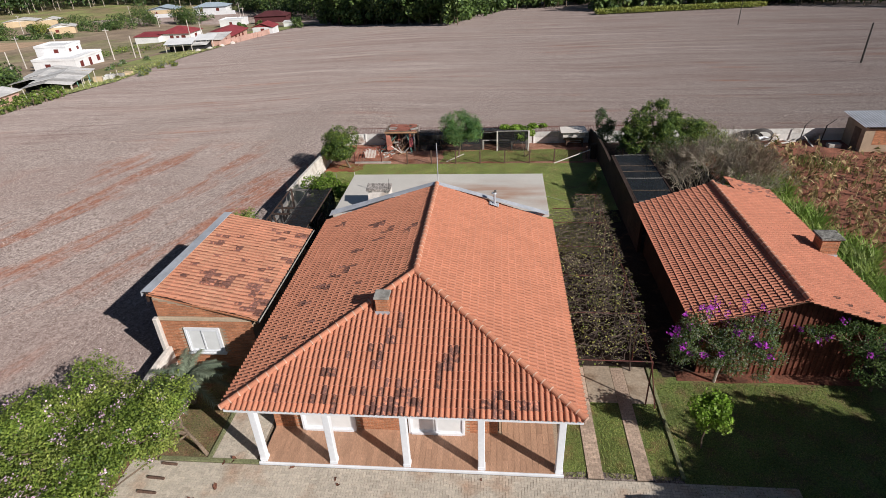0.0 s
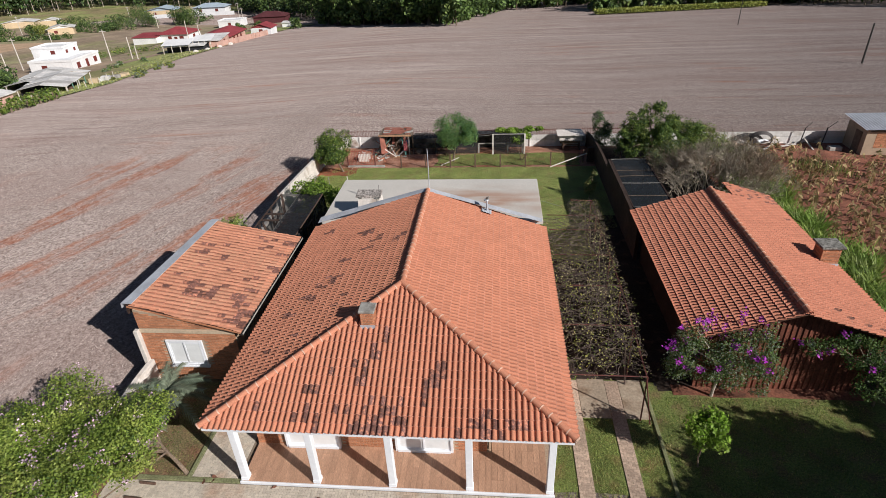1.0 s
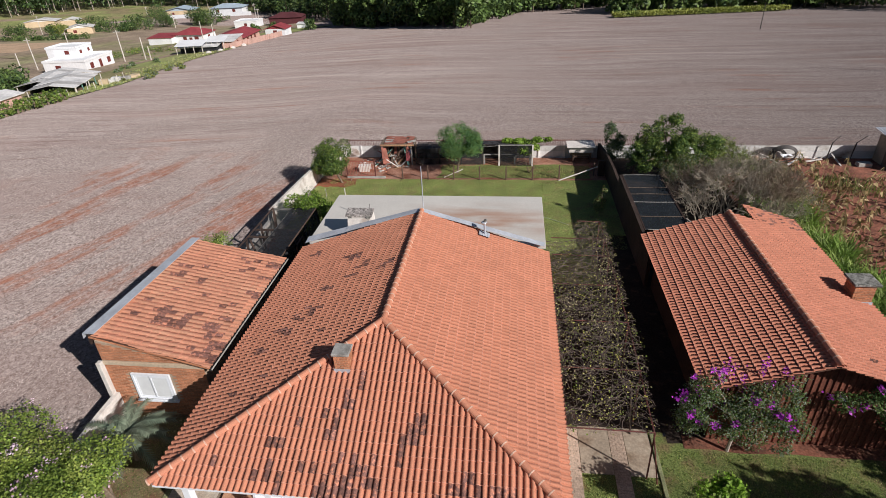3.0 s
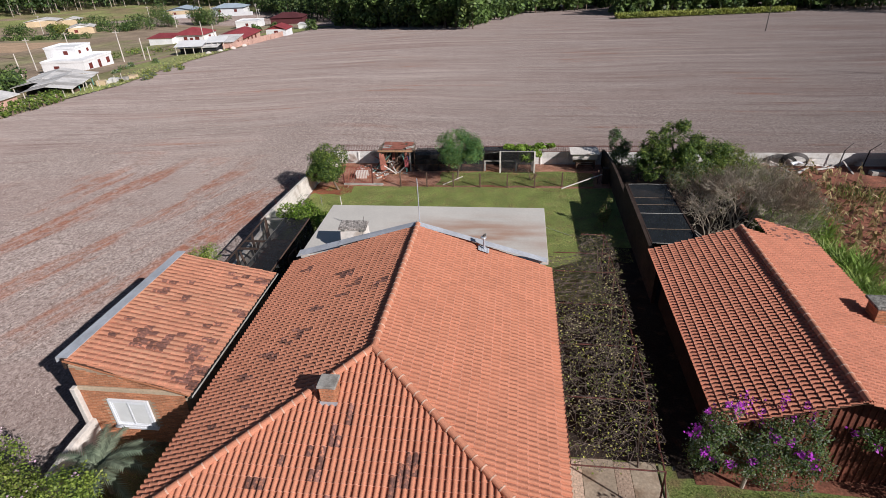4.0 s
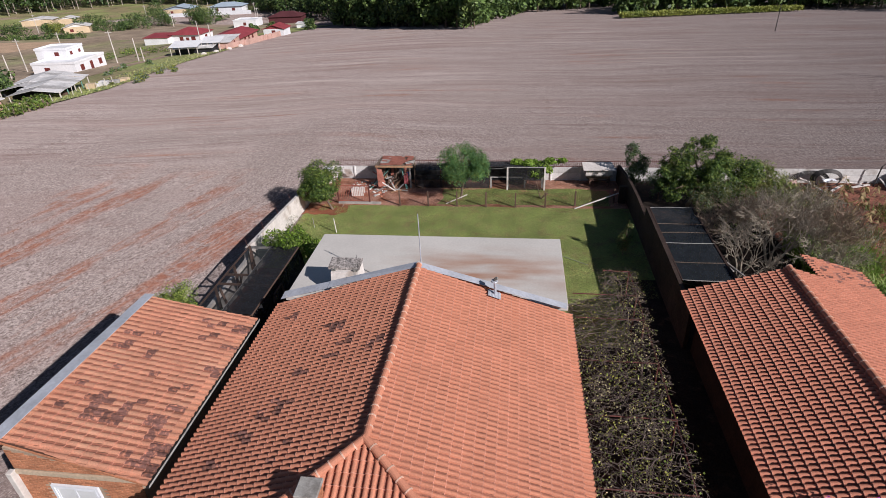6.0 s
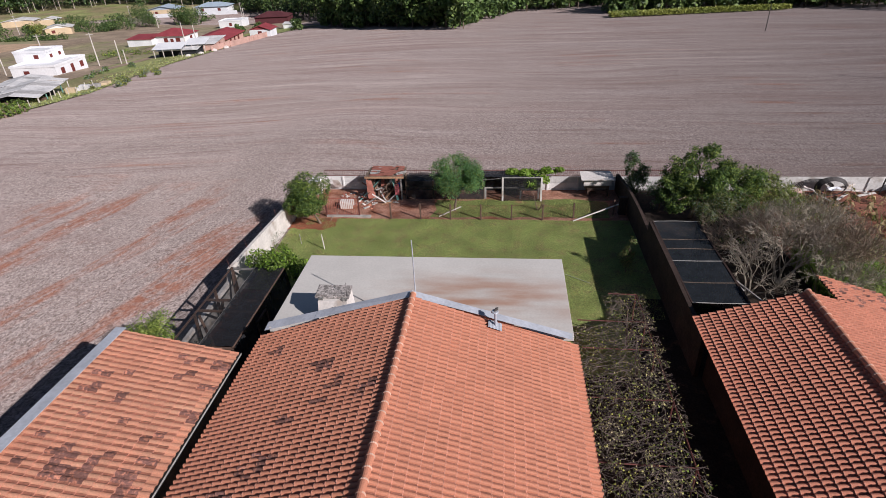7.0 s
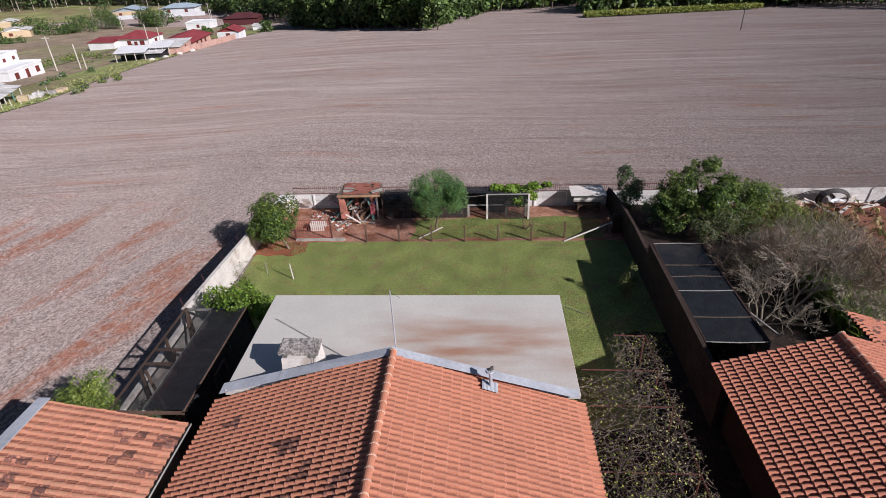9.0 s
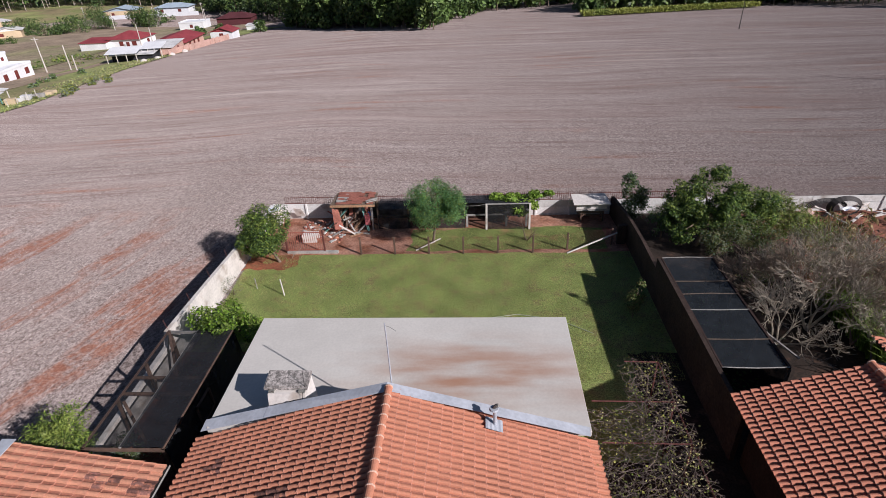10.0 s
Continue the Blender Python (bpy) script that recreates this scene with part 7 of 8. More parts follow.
def maize():
    V = []
    for i in range(19):
        for j in range(46):
            x, y = 17.2 + i * 0.85 + rng.gauss(0, .12), 27.5 + j * 0.40 + rng.gauss(0, .1)
            if y > 45.3 or rng.random() < 0.36 + 0.16 * (y > 39) or x < 17.6 + (0.8 if y < 33 else 0) or (y > 43 and x > 24):
                continue
            z = ground_z(x, y)
            h = rng.uniform(0.6, 1.35)
            lx, ly = rng.gauss(0, .12), rng.gauss(0, .12)
            V.append([(x - .012, y, z), (x + .012, y, z), (x + lx + .01, y + ly, z + h), (x + lx - .01, y + ly, z + h)])
            for k in range(7):
                u = rng.uniform(0.25, 1.0)
                px, py, pz = x + lx * u, y + ly * u, z + h * u
                a, ln = rng.uniform(0, 6.28), rng.uniform(0.2, 0.42)
                dx, dy = math.cos(a) * ln, math.sin(a) * ln
                wx, wy = -math.sin(a) * .02, math.cos(a) * .02
                V.append([(px - wx * .5, py - wy * .5, pz), (px + wx * .5, py + wy * .5, pz), (px + dx * .6 + wx, py + dy * .6 + wy, pz + rng.uniform(-.1, .12)), (px + dx + rng.gauss(0, .03), py + dy, pz - rng.uniform(.1, .4))])
    V = np.array(V)
    tagged(quads("dry_maize", V, [dry_leaf, leaf_olive], nrg.choice(2, size=len(V), p=[.85, .15])), "withered maize stalks standing on red earth", "maize", "", "stuff")


maize()


def bed_plants():
    P = np.concatenate([np.stack([nrg.uniform(-12.3, -11.3, 60), nrg.uniform(y, y + 1.4, 60), np.full(60, 0.22)], 1) for y in (27.65, 29.95, 31.75)])
    tagged(quads("seedlings", leaves_at(P, unit(nrg.normal(size=P.shape) * .5 + np.array([0, 0, 1])), 0.14, 0.6), [leaf_olive, leaf_grey], nrg.choice(2, size=len(P))), "young plants in the raised beds", "seedlings", "", "stuff")


bed_plants()


# straw lying on the stubble nearest to the houses
def straw(name, area, n, mats, label, keep):
    x0, y0, x1, y1 = area
    X, Y = nrg.uniform(x0, x1, n), nrg.uniform(y0, y1, n)
    k = np.array([keep(a, b) for a, b in zip(X, Y)])
    X, Y = X[k], Y[k]
    Z = np.array([ground_z(a, b) + (0.10 * noise.noise((a * 0.09, b * 0.09, 0)) if (b > 50 or a < -16) else 0) for a, b in zip(X, Y)]) - 0.03
    P = np.stack([X, Y, Z + nrg.uniform(0.0, 0.035, len(X))], 1)
    N = unit(nrg.normal(size=P.shape) * 0.25 + np.array([0, 0, 1]))
    V = leaves_at(P, N, nrg.uniform(0.05, 0.16, len(X)), 0.2, 0.03)
    tagged(quads(name, V, mats, nrg.choice(len(mats), size=len(X))), label, "straw", "", "stuff")


straw_pale = leaf_mat("straw_pale", (0.46, 0.385, 0.36), (0.38, 0.30, 0.27), amount=0.35, light=0.0, rough=0.8)
straw_brown = leaf_mat("straw_brown", (0.24, 0.17, 0.14), (0.18, 0.12, 0.10), amount=0.4, light=0.0, rough=0.8)
straw("straw_litter", (-48, 12, -13.7, 62), 110000, [straw_pale, straw_pale, straw_brown], "pale straw litter scattered over the stubble", lambda x, y: noise.noise((x * 0.22, y * 0.05, 5)) > -0.25)
straw("straw_litter", (-20, 47.2, 30, 66), 45000, [straw_pale, straw_pale, straw_brown], "pale straw litter behind the back wall", lambda x, y: True)


# ---- village and woods ----
village_white = material("village_plaster", (0.78, 0.78, 0.80), 0.9, 0.06, 3, 0.08, 0.3, 0.1, 20)
village_pink = material("village_pink", (0.58, 0.36, 0.30), 0.9, 0.15, 3, 0.15, 0.3, 0.1, 20)
village_cream = material("village_cream", (0.62, 0.48, 0.32), 0.9, 0.1, 3, 0.1, 0.3, 0.1, 20)
village_red = material("village_red_roof", (0.30, 0.055, 0.065), 0.8, 0.15, 3, 0.15, 0.4, 0.1, 20)
village_maroon = material("village_maroon_roof", (0.10, 0.03, 0.035), 0.8, 0.15, 3, 0.15, 0.4, 0.1, 20)
village_metal = material("village_metal_roof", (0.72, 0.70, 0.69), 0.6, 0.12, 3, 0.15, 0.4, 0.05, 20, tint=(0.42, 0.41, 0.41), tint_scale=0.3, tint_at=0.62)
village_blue = material("village_blue_roof", (0.40, 0.48, 0.56), 0.6, 0.1, 3, 0.1, 0.4, 0.05, 20)
shutter = material("red_brown_shutter", (0.16, 0.035, 0.03), 0.7)
pole_grey = material("pole_concrete", (0.58, 0.53, 0.48), 0.9)
# near-black colour painted on shed walls as the shade inside
shade_black = material("shed_shade_black", (0.03, 0.03, 0.035), 0.9)


def village_house(name, at, size, height, yaw, wall_m, roof_m, kind_of_roof, label, windows=(), door=None, over=0.4, rise=1.2, base=None):
    """A far house: walls, a roof (gable, hip, shed or flat), windows (side, along, sill, width, height) and a door."""
    x, y = at
    z = ground_z(x, y) - 0.3 if base is None else base
    w, d = size
    h = thing(name, (x, y, z), label, "house")
    m = pose(x, y, z, 0, 0, yaw)

    def put(s):
        s.v = [tuple(m @ Vector(p)) for p in s.v]
        return s
    part("wall", put(Shape().box(-w / 2, -d / 2, -1, w / 2, d / 2, height)), wall_m, h)
    W, D = w / 2 + over, d / 2 + over
    r = Shape()
    if kind_of_roof == "gable":
        r.sheet([(-W, -D, height), (0, -D, height + rise), (0, D, height + rise), (-W, D, height)][::-1], 0.12).sheet([(0, -D, height + rise), (W, -D, height), (W, D, height), (0, D, height + rise)][::-1], 0.12)
        r.add([(-w / 2, -d / 2, height), (w / 2, -d / 2, height), (0, -d / 2, height + rise - .1)], [(0, 1, 2)])
    elif kind_of_roof == "hip":
        k = min(W, D)
        ax, ay = (W - k, 0) if W > D else (0, D - k)
        r.add([(-W, -D, height), (W, -D, height), (W, D, height), (-W, D, height), (-ax, -ay, height + rise), (ax, ay, height + rise)],
              [(0, 1, 5, 4), (1, 2, 5), (2, 3, 4, 5), (3, 0, 4), (3, 2, 1, 0)] if W > D else [(0, 1, 4), (1, 2, 5, 4), (2, 3, 5), (3, 0, 4, 5), (3, 2, 1, 0)])
    elif kind_of_roof == "shed":
        r.sheet([(-W, -D, height), (W, -D, height), (W, D, height + rise), (-W, D, height + rise)], 0.1)
    else:
        r.box(-W, -D, height, W, -D + .2, height + .45).box(-W, D - .2, height, W, D, height + .45).box(-W, -D + .2, height, -W + .2, D - .2, height + .45).box(W - .2, -D + .2, height, W, D - .2, height + .45)
        r.box(-W + .2, -D + .2, height, W - .2, D - .2, height + .1)
    part("roof", put(r), roof_m, h)
    for side, along, sill, ww, wh in windows:
        a = along
        box = {"s": (a - ww / 2, -d / 2 - .04, sill, a + ww / 2, -d / 2 + .02, sill + wh), "e": (w / 2 - .02, a - ww / 2, sill, w / 2 + .04, a + ww / 2, sill + wh)}[side]
        wd = part("window", put(Shape().box(*box)), shutter, h)
    if door:
        side, a = door
        box = {"s": (a - .5, -d / 2 - .04, 0, a + .5, -d / 2 + .02, 2.2), "e": (w / 2 - .02, a - .5, 0, w / 2 + .04, a + .5, 2.2)}[side]
        part("door", put(Shape().box(*box)), shutter, h)
    return h


village_house("village_house", (-97.5, 126.5), (9.5, 11), 2.6, 5, village_white, village_white, "flat", "white flat-roofed village house with dark red shutters", [("s", -1.5, 0.9, 1.2, 1.1), ("e", -3.2, 0.9, 1.2, 1.2), ("e", 3.6, 0.9, 1.2, 1.2)], ("e", 0.2), 0.1)
village_house("village_house", (-100.6, 128.5), (7, 6), 1.7, 5, village_white, village_white, "flat", "white upper storey of the flat-roofed house", [("s", 1.2, 0.5, 1.0, .8), ("e", -1.5, 0.5, 0.8, 0.7), ("e", 1.5, 0.5, 0.8, 0.7)], None, 0.1, base=ground_z(-97.3, 126.5) + 2.7)


def sheet_shed(x, y, w, d, h, yaw, rise, label):
    """Long low shed: loose pale sheets in strips over posts, dark inside."""
    z = ground_z(x, y)
    t = thing("open_shed", (x, y, z), label, "shed")
    m = pose(x, y, z, 0, 0, yaw)
    n = max(3, int(d / 1.6))
    for k in range(n):
        for sg in (-1, 1):
            a, b = -d / 2 + d * k / n, -d / 2 + d * (k + 1) / n - .04
            o = rng.uniform(-.06, .06)
            q = [(0, a, h + rise + o), (0, b, h + rise + o), (sg * w / 2, b, h + o + rng.uniform(-.08, .05)), (sg * w / 2, a, h + o)]
            part("sheet", Shape().sheet([tuple(m @ Vector(p)) for p in (q if sg < 0 else q[::-1])], 0.05), rng.choice((village_metal, village_metal, sheet_dark)), t)
    for k in range(n // 2 + 2):
        for sg in (-1, 1):
            p = m @ Vector((sg * (w / 2 - .3), -d / 2 + .3 + (d - .6) * k / (n // 2 + 1), 0))
            part("post", Shape().tube([(p.x, p.y, z - .8), (p.x, p.y, z + h)], 0.09, 6), teal_board if k % 2 else pole_grey, t)
    part("back_wall", Shape().add([tuple(m @ Vector(p)) for p in ((-w / 2 + .5, -d / 2 + .8, -.5), (-w / 2 + .5, d / 2 - .8, -.5), (-w / 2 + .5, d / 2 - .8, h - .2), (-w / 2 + .5, -d / 2 + .8, h - .2))], [(0, 1, 2, 3)]), shade_black, t)
    for k in range(7):
        p = m @ Vector((rng.uniform(-w / 2 + .8, w / 2 - .5), rng.uniform(-d / 2 + 1, d / 2 - 1), 0))
        part("stored_box", Shape().box(p.x - .5, p.y - .4, z - .3, p.x + .5, p.y + .4, z + rng.uniform(.4, 1.0)), rng.choice((wood_grey, shade_black, wood_rail)), t)


sheet_dark = material("village_sheet_weathered", (0.47, 0.45, 0.44), 0.7, 0.2, 3, 0.2, 0.4, 0.05, 20)
sheet_shed(-73.5, 92.0, 7.6, 12.5, 1.45, 18, 0.6, "long low shed under grey sheets on posts")
sheet_shed(-79.8, 96.8, 7.2, 12.5, 1.6, 18, 0.6, "low shed under pale sheets on posts")
village_house("village_house", (-72.5, 76.5), (5, 4.5), 2.0, 0, village_pink, village_metal, "gable", "small house with a pale sheet roof and water tanks", (), None, 0.4, 0.5)
village_house("village_house", (-112.8, 187.0), (8, 7), 2.8, 0, village_white, village_red, "shed", "small white house with a red roof", (), None, 0.3, 0.5)
village_house("village_house", (-104.5, 190.5), (10, 9), 3.0, 0, village_white, village_red, "hip", "white house with a red hipped roof", [("s", -1, 1.2, 1.2, 1.2), ("s", 3, 1.2, 1.4, 1.2), ("e", 0, 1.2, 1.4, 1.2)], ("s", 1), 0.6, 1.8)
# closed block in near-black, painted as the shed's shaded inside
village_house("open_shed", (-79.0, 147.5), (9.0, 5), 1.9, 8, shade_black, village_metal, "shed", "open shed under pale sheets", (), None, 0.5, 0.5)
village_house("village_house", (-77.0, 157.5), (6, 9), 2.4, 8, village_pink, village_metal, "shed", "pink outbuilding with a pale roof", [("e", 0, 1.0, 1.0, 1.0)], None, 0.4, 0.5)
village_house("village_house", (-80.8, 171.5), (9, 14), 2.6, 4, village_pink, village_red, "gable", "pink house with a red roof", [("e", -3, 1.0, 1.2, 1.1), ("e", 3, 1.0, 1.2, 1.1), ("s", 0, 1.0, 1.2, 1.1)], ("e", 0), 0.6, 1.2)
village_house("village_house", (-75.2, 190.0), (6.5, 6), 2.6, 2, village_white, village_red, "gable", "white gabled house with a pinkish red roof", [("s", 0, 1.0, 1.2, 1.2)], None, 0.4, 1.2)
village_house("village_house", (-116.5, 259), (10, 8), 3.0, 2, village_white, village_white, "flat", "pale grey flat-topped village house", [("s", 0, 1.2, 1.2, 1.2)], None, 0.1)
village_house("village_house", (-99.5, 262), (14, 9), 3.4, 5, village_maroon, village_maroon, "hip", "house with a dark maroon roof", (), None, 0.6, 1.8)
village_house("village_house", (-77.2, 219.5), (4, 3.5), 2.0, 5, village_white, village_metal, "shed", "small white shed with a pale roof", (), None, 0.3, 0.3)
village_house("village_house", (-182, 320), (15, 11), 3.6, 10, village_cream, village_blue, "gable", "cream house with a pale blue roof", [("s", -3, 1.4, 1.4, 1.4)], None, 0.8, 1.8)
village_house("village_house", (-156.5, 325), (17, 10), 3.6, 5, village_white, village_blue, "hip", "white house with a pale blue roof", [("s", -5, 1.4, 1.6, 1.4), ("s", 4, 1.4, 1.6, 1.4)], None, 0.8, 1.8)
village_house("village_house", (-195, 255), (10, 8), 3.2, 30, village_cream, village_metal, "gable", "cream house with a grey roof", [("s", -2, 1.2, 1.4, 1.2)], None, 0.6, 1.4)
village_house("village_house", (-252, 301), (15, 9), 3.0, 20, village_cream, village_metal, "gable", "low house with a pale roof", (), None, 0.6, 1.2)
village_house("village_house", (-236, 302), (8, 7), 3.0, 20, village_cream, village_metal, "gable", "low house with a pale roof", (), None, 0.6, 1.2)
solid("village_wall", Shape().sheet([(-190, 312, ground_z(-190, 312) + 1.8), (-190, 312.3, ground_z(-190, 312) + 1.8), (-141, 317.3, ground_z(-141, 317) + 1.8), (-141, 317, ground_z(-141, 317) + 1.8)], 3), village_white, "long white village wall", "wall", kind="structure")
yard_wall = Shape()
for k in range(14):
    y = 150 + k * 2.6
    x = -72.6 - 0.2 * math.sin(k)
    yard_wall.box(x - .1, y, ground_z(x, y) - 1, x + .1, y + 2.5, ground_z(x, y) + 1.3)
solid("village_fence", yard_wall, village_pink, "pale board fence at the edge of the field", "fence", kind="structure")
solid("water_tank", Shape().tube([(-72.0, 76.0, ground_z(-72, 76) + 2.1), (-72.0, 76.0, ground_z(-72, 76) + 2.9)], [0.65, 0.6], 12), tarp_blue, "blue plastic water tank on the roof", "water tank", smooth=False)
for x in (-73.4, -70.2):
    solid("satellite_dish", Shape().tube([(x, 74.6, ground_z(x, 78) + 1.9), (x + .2, 74.4, ground_z(x, 78) + 2.05), (x + .25, 74.3, ground_z(x, 78) + 2.1)], [0.1, 0.4, 0.55], 12), village_white, "white satellite dish on the roof", "dish")

# verge, lane and meadow
verge_mat = material("verge", (0.33, 0.36, 0.13), 0.95, 0.4, 2, 0.35, 0.12, 0.5, 8, tint=(0.27, 0.22, 0.12), tint_scale=0.06, tint_at=0.5)
plough = material("ploughed_plot", (0.37, 0.28, 0.20), 0.95, 0.3, 2, 0.25, 0.15, 0.5, 8, tint=(0.33, 0.31, 0.16), tint_scale=0.035, tint_at=0.58)


def strip(name, left, right, lift, mat, label, category):
    s = Shape()
    n = 40

    def at(line, u):
        k = u * (len(line) - 1)
        i = min(int(k), len(line) - 2)
        a, b = line[i], line[i + 1]
        return a[0] + (b[0] - a[0]) * (k - i), a[1] + (b[1] - a[1]) * (k - i)
    v = []
    for j in range(n + 1):
        (xa, ya), (xb, yb) = at(left, j / n), at(right, j / n)
        for i in range(13):
            x, y = xa + (xb - xa) * i / 12, ya + (yb - ya) * i / 12
            v.append((x, y, ground_z(x, y) + lift))
    s.add(v, [(j * 13 + i, j * 13 + i + 1, (j + 1) * 13 + i + 1, (j + 1) * 13 + i) for j in range(n) for i in range(12)])
    solid(name, s, mat, label, category, kind="structure", smooth=True)


def awning(x, y, w, d, z, yaw, label):
    """A white sheet roof on posts, open below."""
    g = ground_z(x, y)
    t = thing("awning", (x, y, g), label, "shelter")
    m = pose(x, y, g, 0, 0, yaw)
    r = Shape().sheet([(-w / 2, -d / 2, z), (w / 2, -d / 2, z), (w / 2, d / 2, z + .8), (-w / 2, d / 2, z + .8)], 0.08)
    r.v = [tuple(m @ Vector(q)) for q in r.v]
    part("roof", r, village_white, t, "white sheet roof")
    for k in range(4):
        p = m @ Vector((-w / 2 + .3 + (w - .6) * k / 3, -d / 2 + .3, 0))
        part("post", Shape().tube([(p.x, p.y, g - .5), (p.x, p.y, g + z)], 0.10, 6), pole_grey, t)


edge_line = [(-62, 45), (-64.5, 68), (-66, 82), (-65, 94), (-68.5, 112), (-71.5, 132), (-72, 152), (-73, 175), (-73, 194), (-71.5, 214), (-66, 222)]
strip("village_verge", [(x - 17, y + 4) for x, y in edge_line], edge_line, 0.10, verge_mat, "rough grass verge between village and field", "verge")
strip("village_plots", [(-420, 60), (-420, 150), (-420, 300), (-300, 330)], [(-78, 48), (-83, 100), (-90, 200), (-80, 262)], 0.08, plough, "bare brown village plots", "ground")
strip("meadow", [(-430, 255), (-260, 300), (-130, 330)], [(-430, 420), (-250, 450), (-110, 350)][::1], 0.12, verge_mat, "pale green meadow before the woods", "meadow")
lane_mat = material("dirt_lane", (0.36, 0.27, 0.19), 0.95, 0.2, 2, 0.2, 0.2, 0.3, 8)
strip("lane", [(-86, 60), (-85.5, 100), (-86.5, 138), (-90, 178), (-92, 215)], [(-82.5, 60), (-82, 100), (-83, 138), (-86, 178), (-88, 215)], 0.16, lane_mat, "dirt lane through the village", "road")


def pole(x, y, h, mat, lean=0.0, arm=False, group="utility poles", lab="pale utility pole in the village", r=0.15):
    z = ground_z(x, y)
    p = thing("utility_pole", (x, y, z), lab, "pole", group)
    part("shaft", Shape().tube([(x, y, z - 0.5), (x + lean, y, z + h)], [r, r * 0.7], 7), mat, p)
    if arm:
        part("crossarm", Shape().box(x - 0.8 + lean, y - .06, z + h - .5, x + 0.8 + lean, y + .06, z + h - .35), mat, p)


for x, y, h in ((-92.1, 134.6, 9), (-86.8, 134.9, 6.5), (-84.6, 133.6, 4), (-110, 128, 9), (-104, 117, 6), (-118, 150, 9), (-160, 273, 10), (-150, 290, 10), (-131, 300, 10), (-112, 260, 9), (-88, 172, 7), (-96, 180, 8), (-215, 255, 10), (-190, 300, 10)):
    pole(x, y, h * 0.8, pole_grey, 0.0, h > 8)
steel_pole = material("dark_pole", (0.06, 0.055, 0.05), 0.7)
for x, y, h, r in ((47.9, 82.7, 5.0, 0.14), (54.4, 143.0, 5.2, 0.10), (94.6, 203.3, 6.5, 0.11)):
    pole(x, y, h, steel_pole, 0.0, False, "field poles", "dark slender pole standing in the field", r)

far_leaf = leaf_mat("far_leaf", (0.11, 0.175, 0.045), (0.18, 0.235, 0.07), amount=0.45, light=0.15, ts=0.12)
far_dark = leaf_mat("far_leaf_dark", (0.045, 0.080, 0.028), (0.07, 0.11, 0.036), amount=0.4, light=0.1, ts=0.12)
far_yellow = leaf_mat("far_leaf_yellow", (0.27, 0.29, 0.06), (0.20, 0.25, 0.055), amount=0.3, light=0.2, ts=0.1)


def far_tree_leaves(x, y, h, r, n, size, tall=False):
    z = ground_z(x, y)
    lob = [(x, y, z + h * (0.5 if tall else 0.55), r * .7, r * .7, h * (0.42 if tall else .4))]
    for i in range(9):
        a, u = rng.uniform(0, 6.28), rng.uniform(0.16 if tall else 0.12, 0.95)
        k = r * (0.75 if u < .7 else 0.5)
        s = r * rng.uniform(.35, .55)
        lob.append((x + k * math.cos(a), y + k * math.sin(a), z + h * u, s, s, s * (1.3 if tall else .9)))
    P, N = crown_points(lob, n, 0.15, 0.6, 0.3, seed=x)
    return leaves_at(P, N, nrg.uniform(.6, 1.4, len(P)) * size, 0.7)


def stand(name, spots, label, n=260, size=0.9, mats=None, weights=None, tall=False):
    V, trunks = [], Shape()
    for x, y, h, r in spots:
        V.append(far_tree_leaves(x, y, h, r, n, size, tall))
        z = ground_z(x, y)
        trunks.tube([(x, y, z - .5), (x + rng.gauss(0, .2), y, z + h * (0.85 if tall else .6))], [0.22, 0.08], 5, False)
    t = thing(name, (spots[0][0], spots[0][1], ground_z(spots[0][0], spots[0][1])), label, "woods", kind="stuff")
    V = np.concatenate(V)
    tagged(quads("foliage", V, mats or [far_leaf, far_dark], nrg.choice(2, size=len(V), p=weights or [.55, .45]), t), kind="stuff")
    tagged(part("trunks", trunks, bark_pale if tall else bark, t), kind="stuff")


def scatter(poly, step, h, r, jitter=0.35):
    """Spots for trees on a grid inside a four-sided plot (two lines to run between)."""
    (a, b), (c, d) = poly
    a, b, c, d = Vector(a), Vector(b), Vector(c), Vector(d)
    out = []
    nu = max(1, int((b - a).length / step))
    nv = max(1, int(((c - a).length + (d - b).length) / 2 / step))
    for i in range(nu + 1):
        for j in range(nv + 1):
            u, v = min(1, max(0, (i + rng.uniform(-jitter, jitter)) / nu)), min(1, max(0, (j + rng.uniform(-jitter, jitter)) / nv))
            p = a.lerp(b, u).lerp(c.lerp(d, u), v)
            out.append((p.x, p.y, h * rng.uniform(.8, 1.2), r * rng.uniform(.8, 1.25)))
    return out


stand("copse", scatter((((-59, 207), (-11, 166)), ((-62, 260), (-12, 222))), 5.0, 12, 3.6), "dense copse of dark green trees jutting into the field", 800, 1.05, None, [.8, .2])
stand("field_wood", scatter((((-12, 186), (-1, 220)), ((-30, 200), (-14, 250))), 5.5, 11, 3.6), "dark woods along the far side of the field", 600, 1.15, None, [.65, .35])
stand("field_wood", scatter((((-4, 222), (44, 257)), ((-10, 250), (48, 285))), 6.5, 11, 4.0), "dark woods along the far side of the field", 420, 1.3, None, [.65, .35])
stand("right_wood", scatter((((34, 207), (98, 209)), ((42, 240), (130, 246))), 6.5, 11, 4.0), "dark woods behind the maize strip", 420, 1.3, None, [.65, .35])
stand("right_wood", scatter((((100, 205), (124, 172)), ((120, 240), (190, 210))), 7.0, 12, 4.2), "dark woods at the edge of the field", 280, 1.1, None, [.45, .55])
stand("village_wood", scatter((((-140, 328), (-64, 242)), ((-130, 385), (-52, 292))), 8.0, 14, 4.6), "woods behind the village", 300, 1.2, None, [.4, .6])
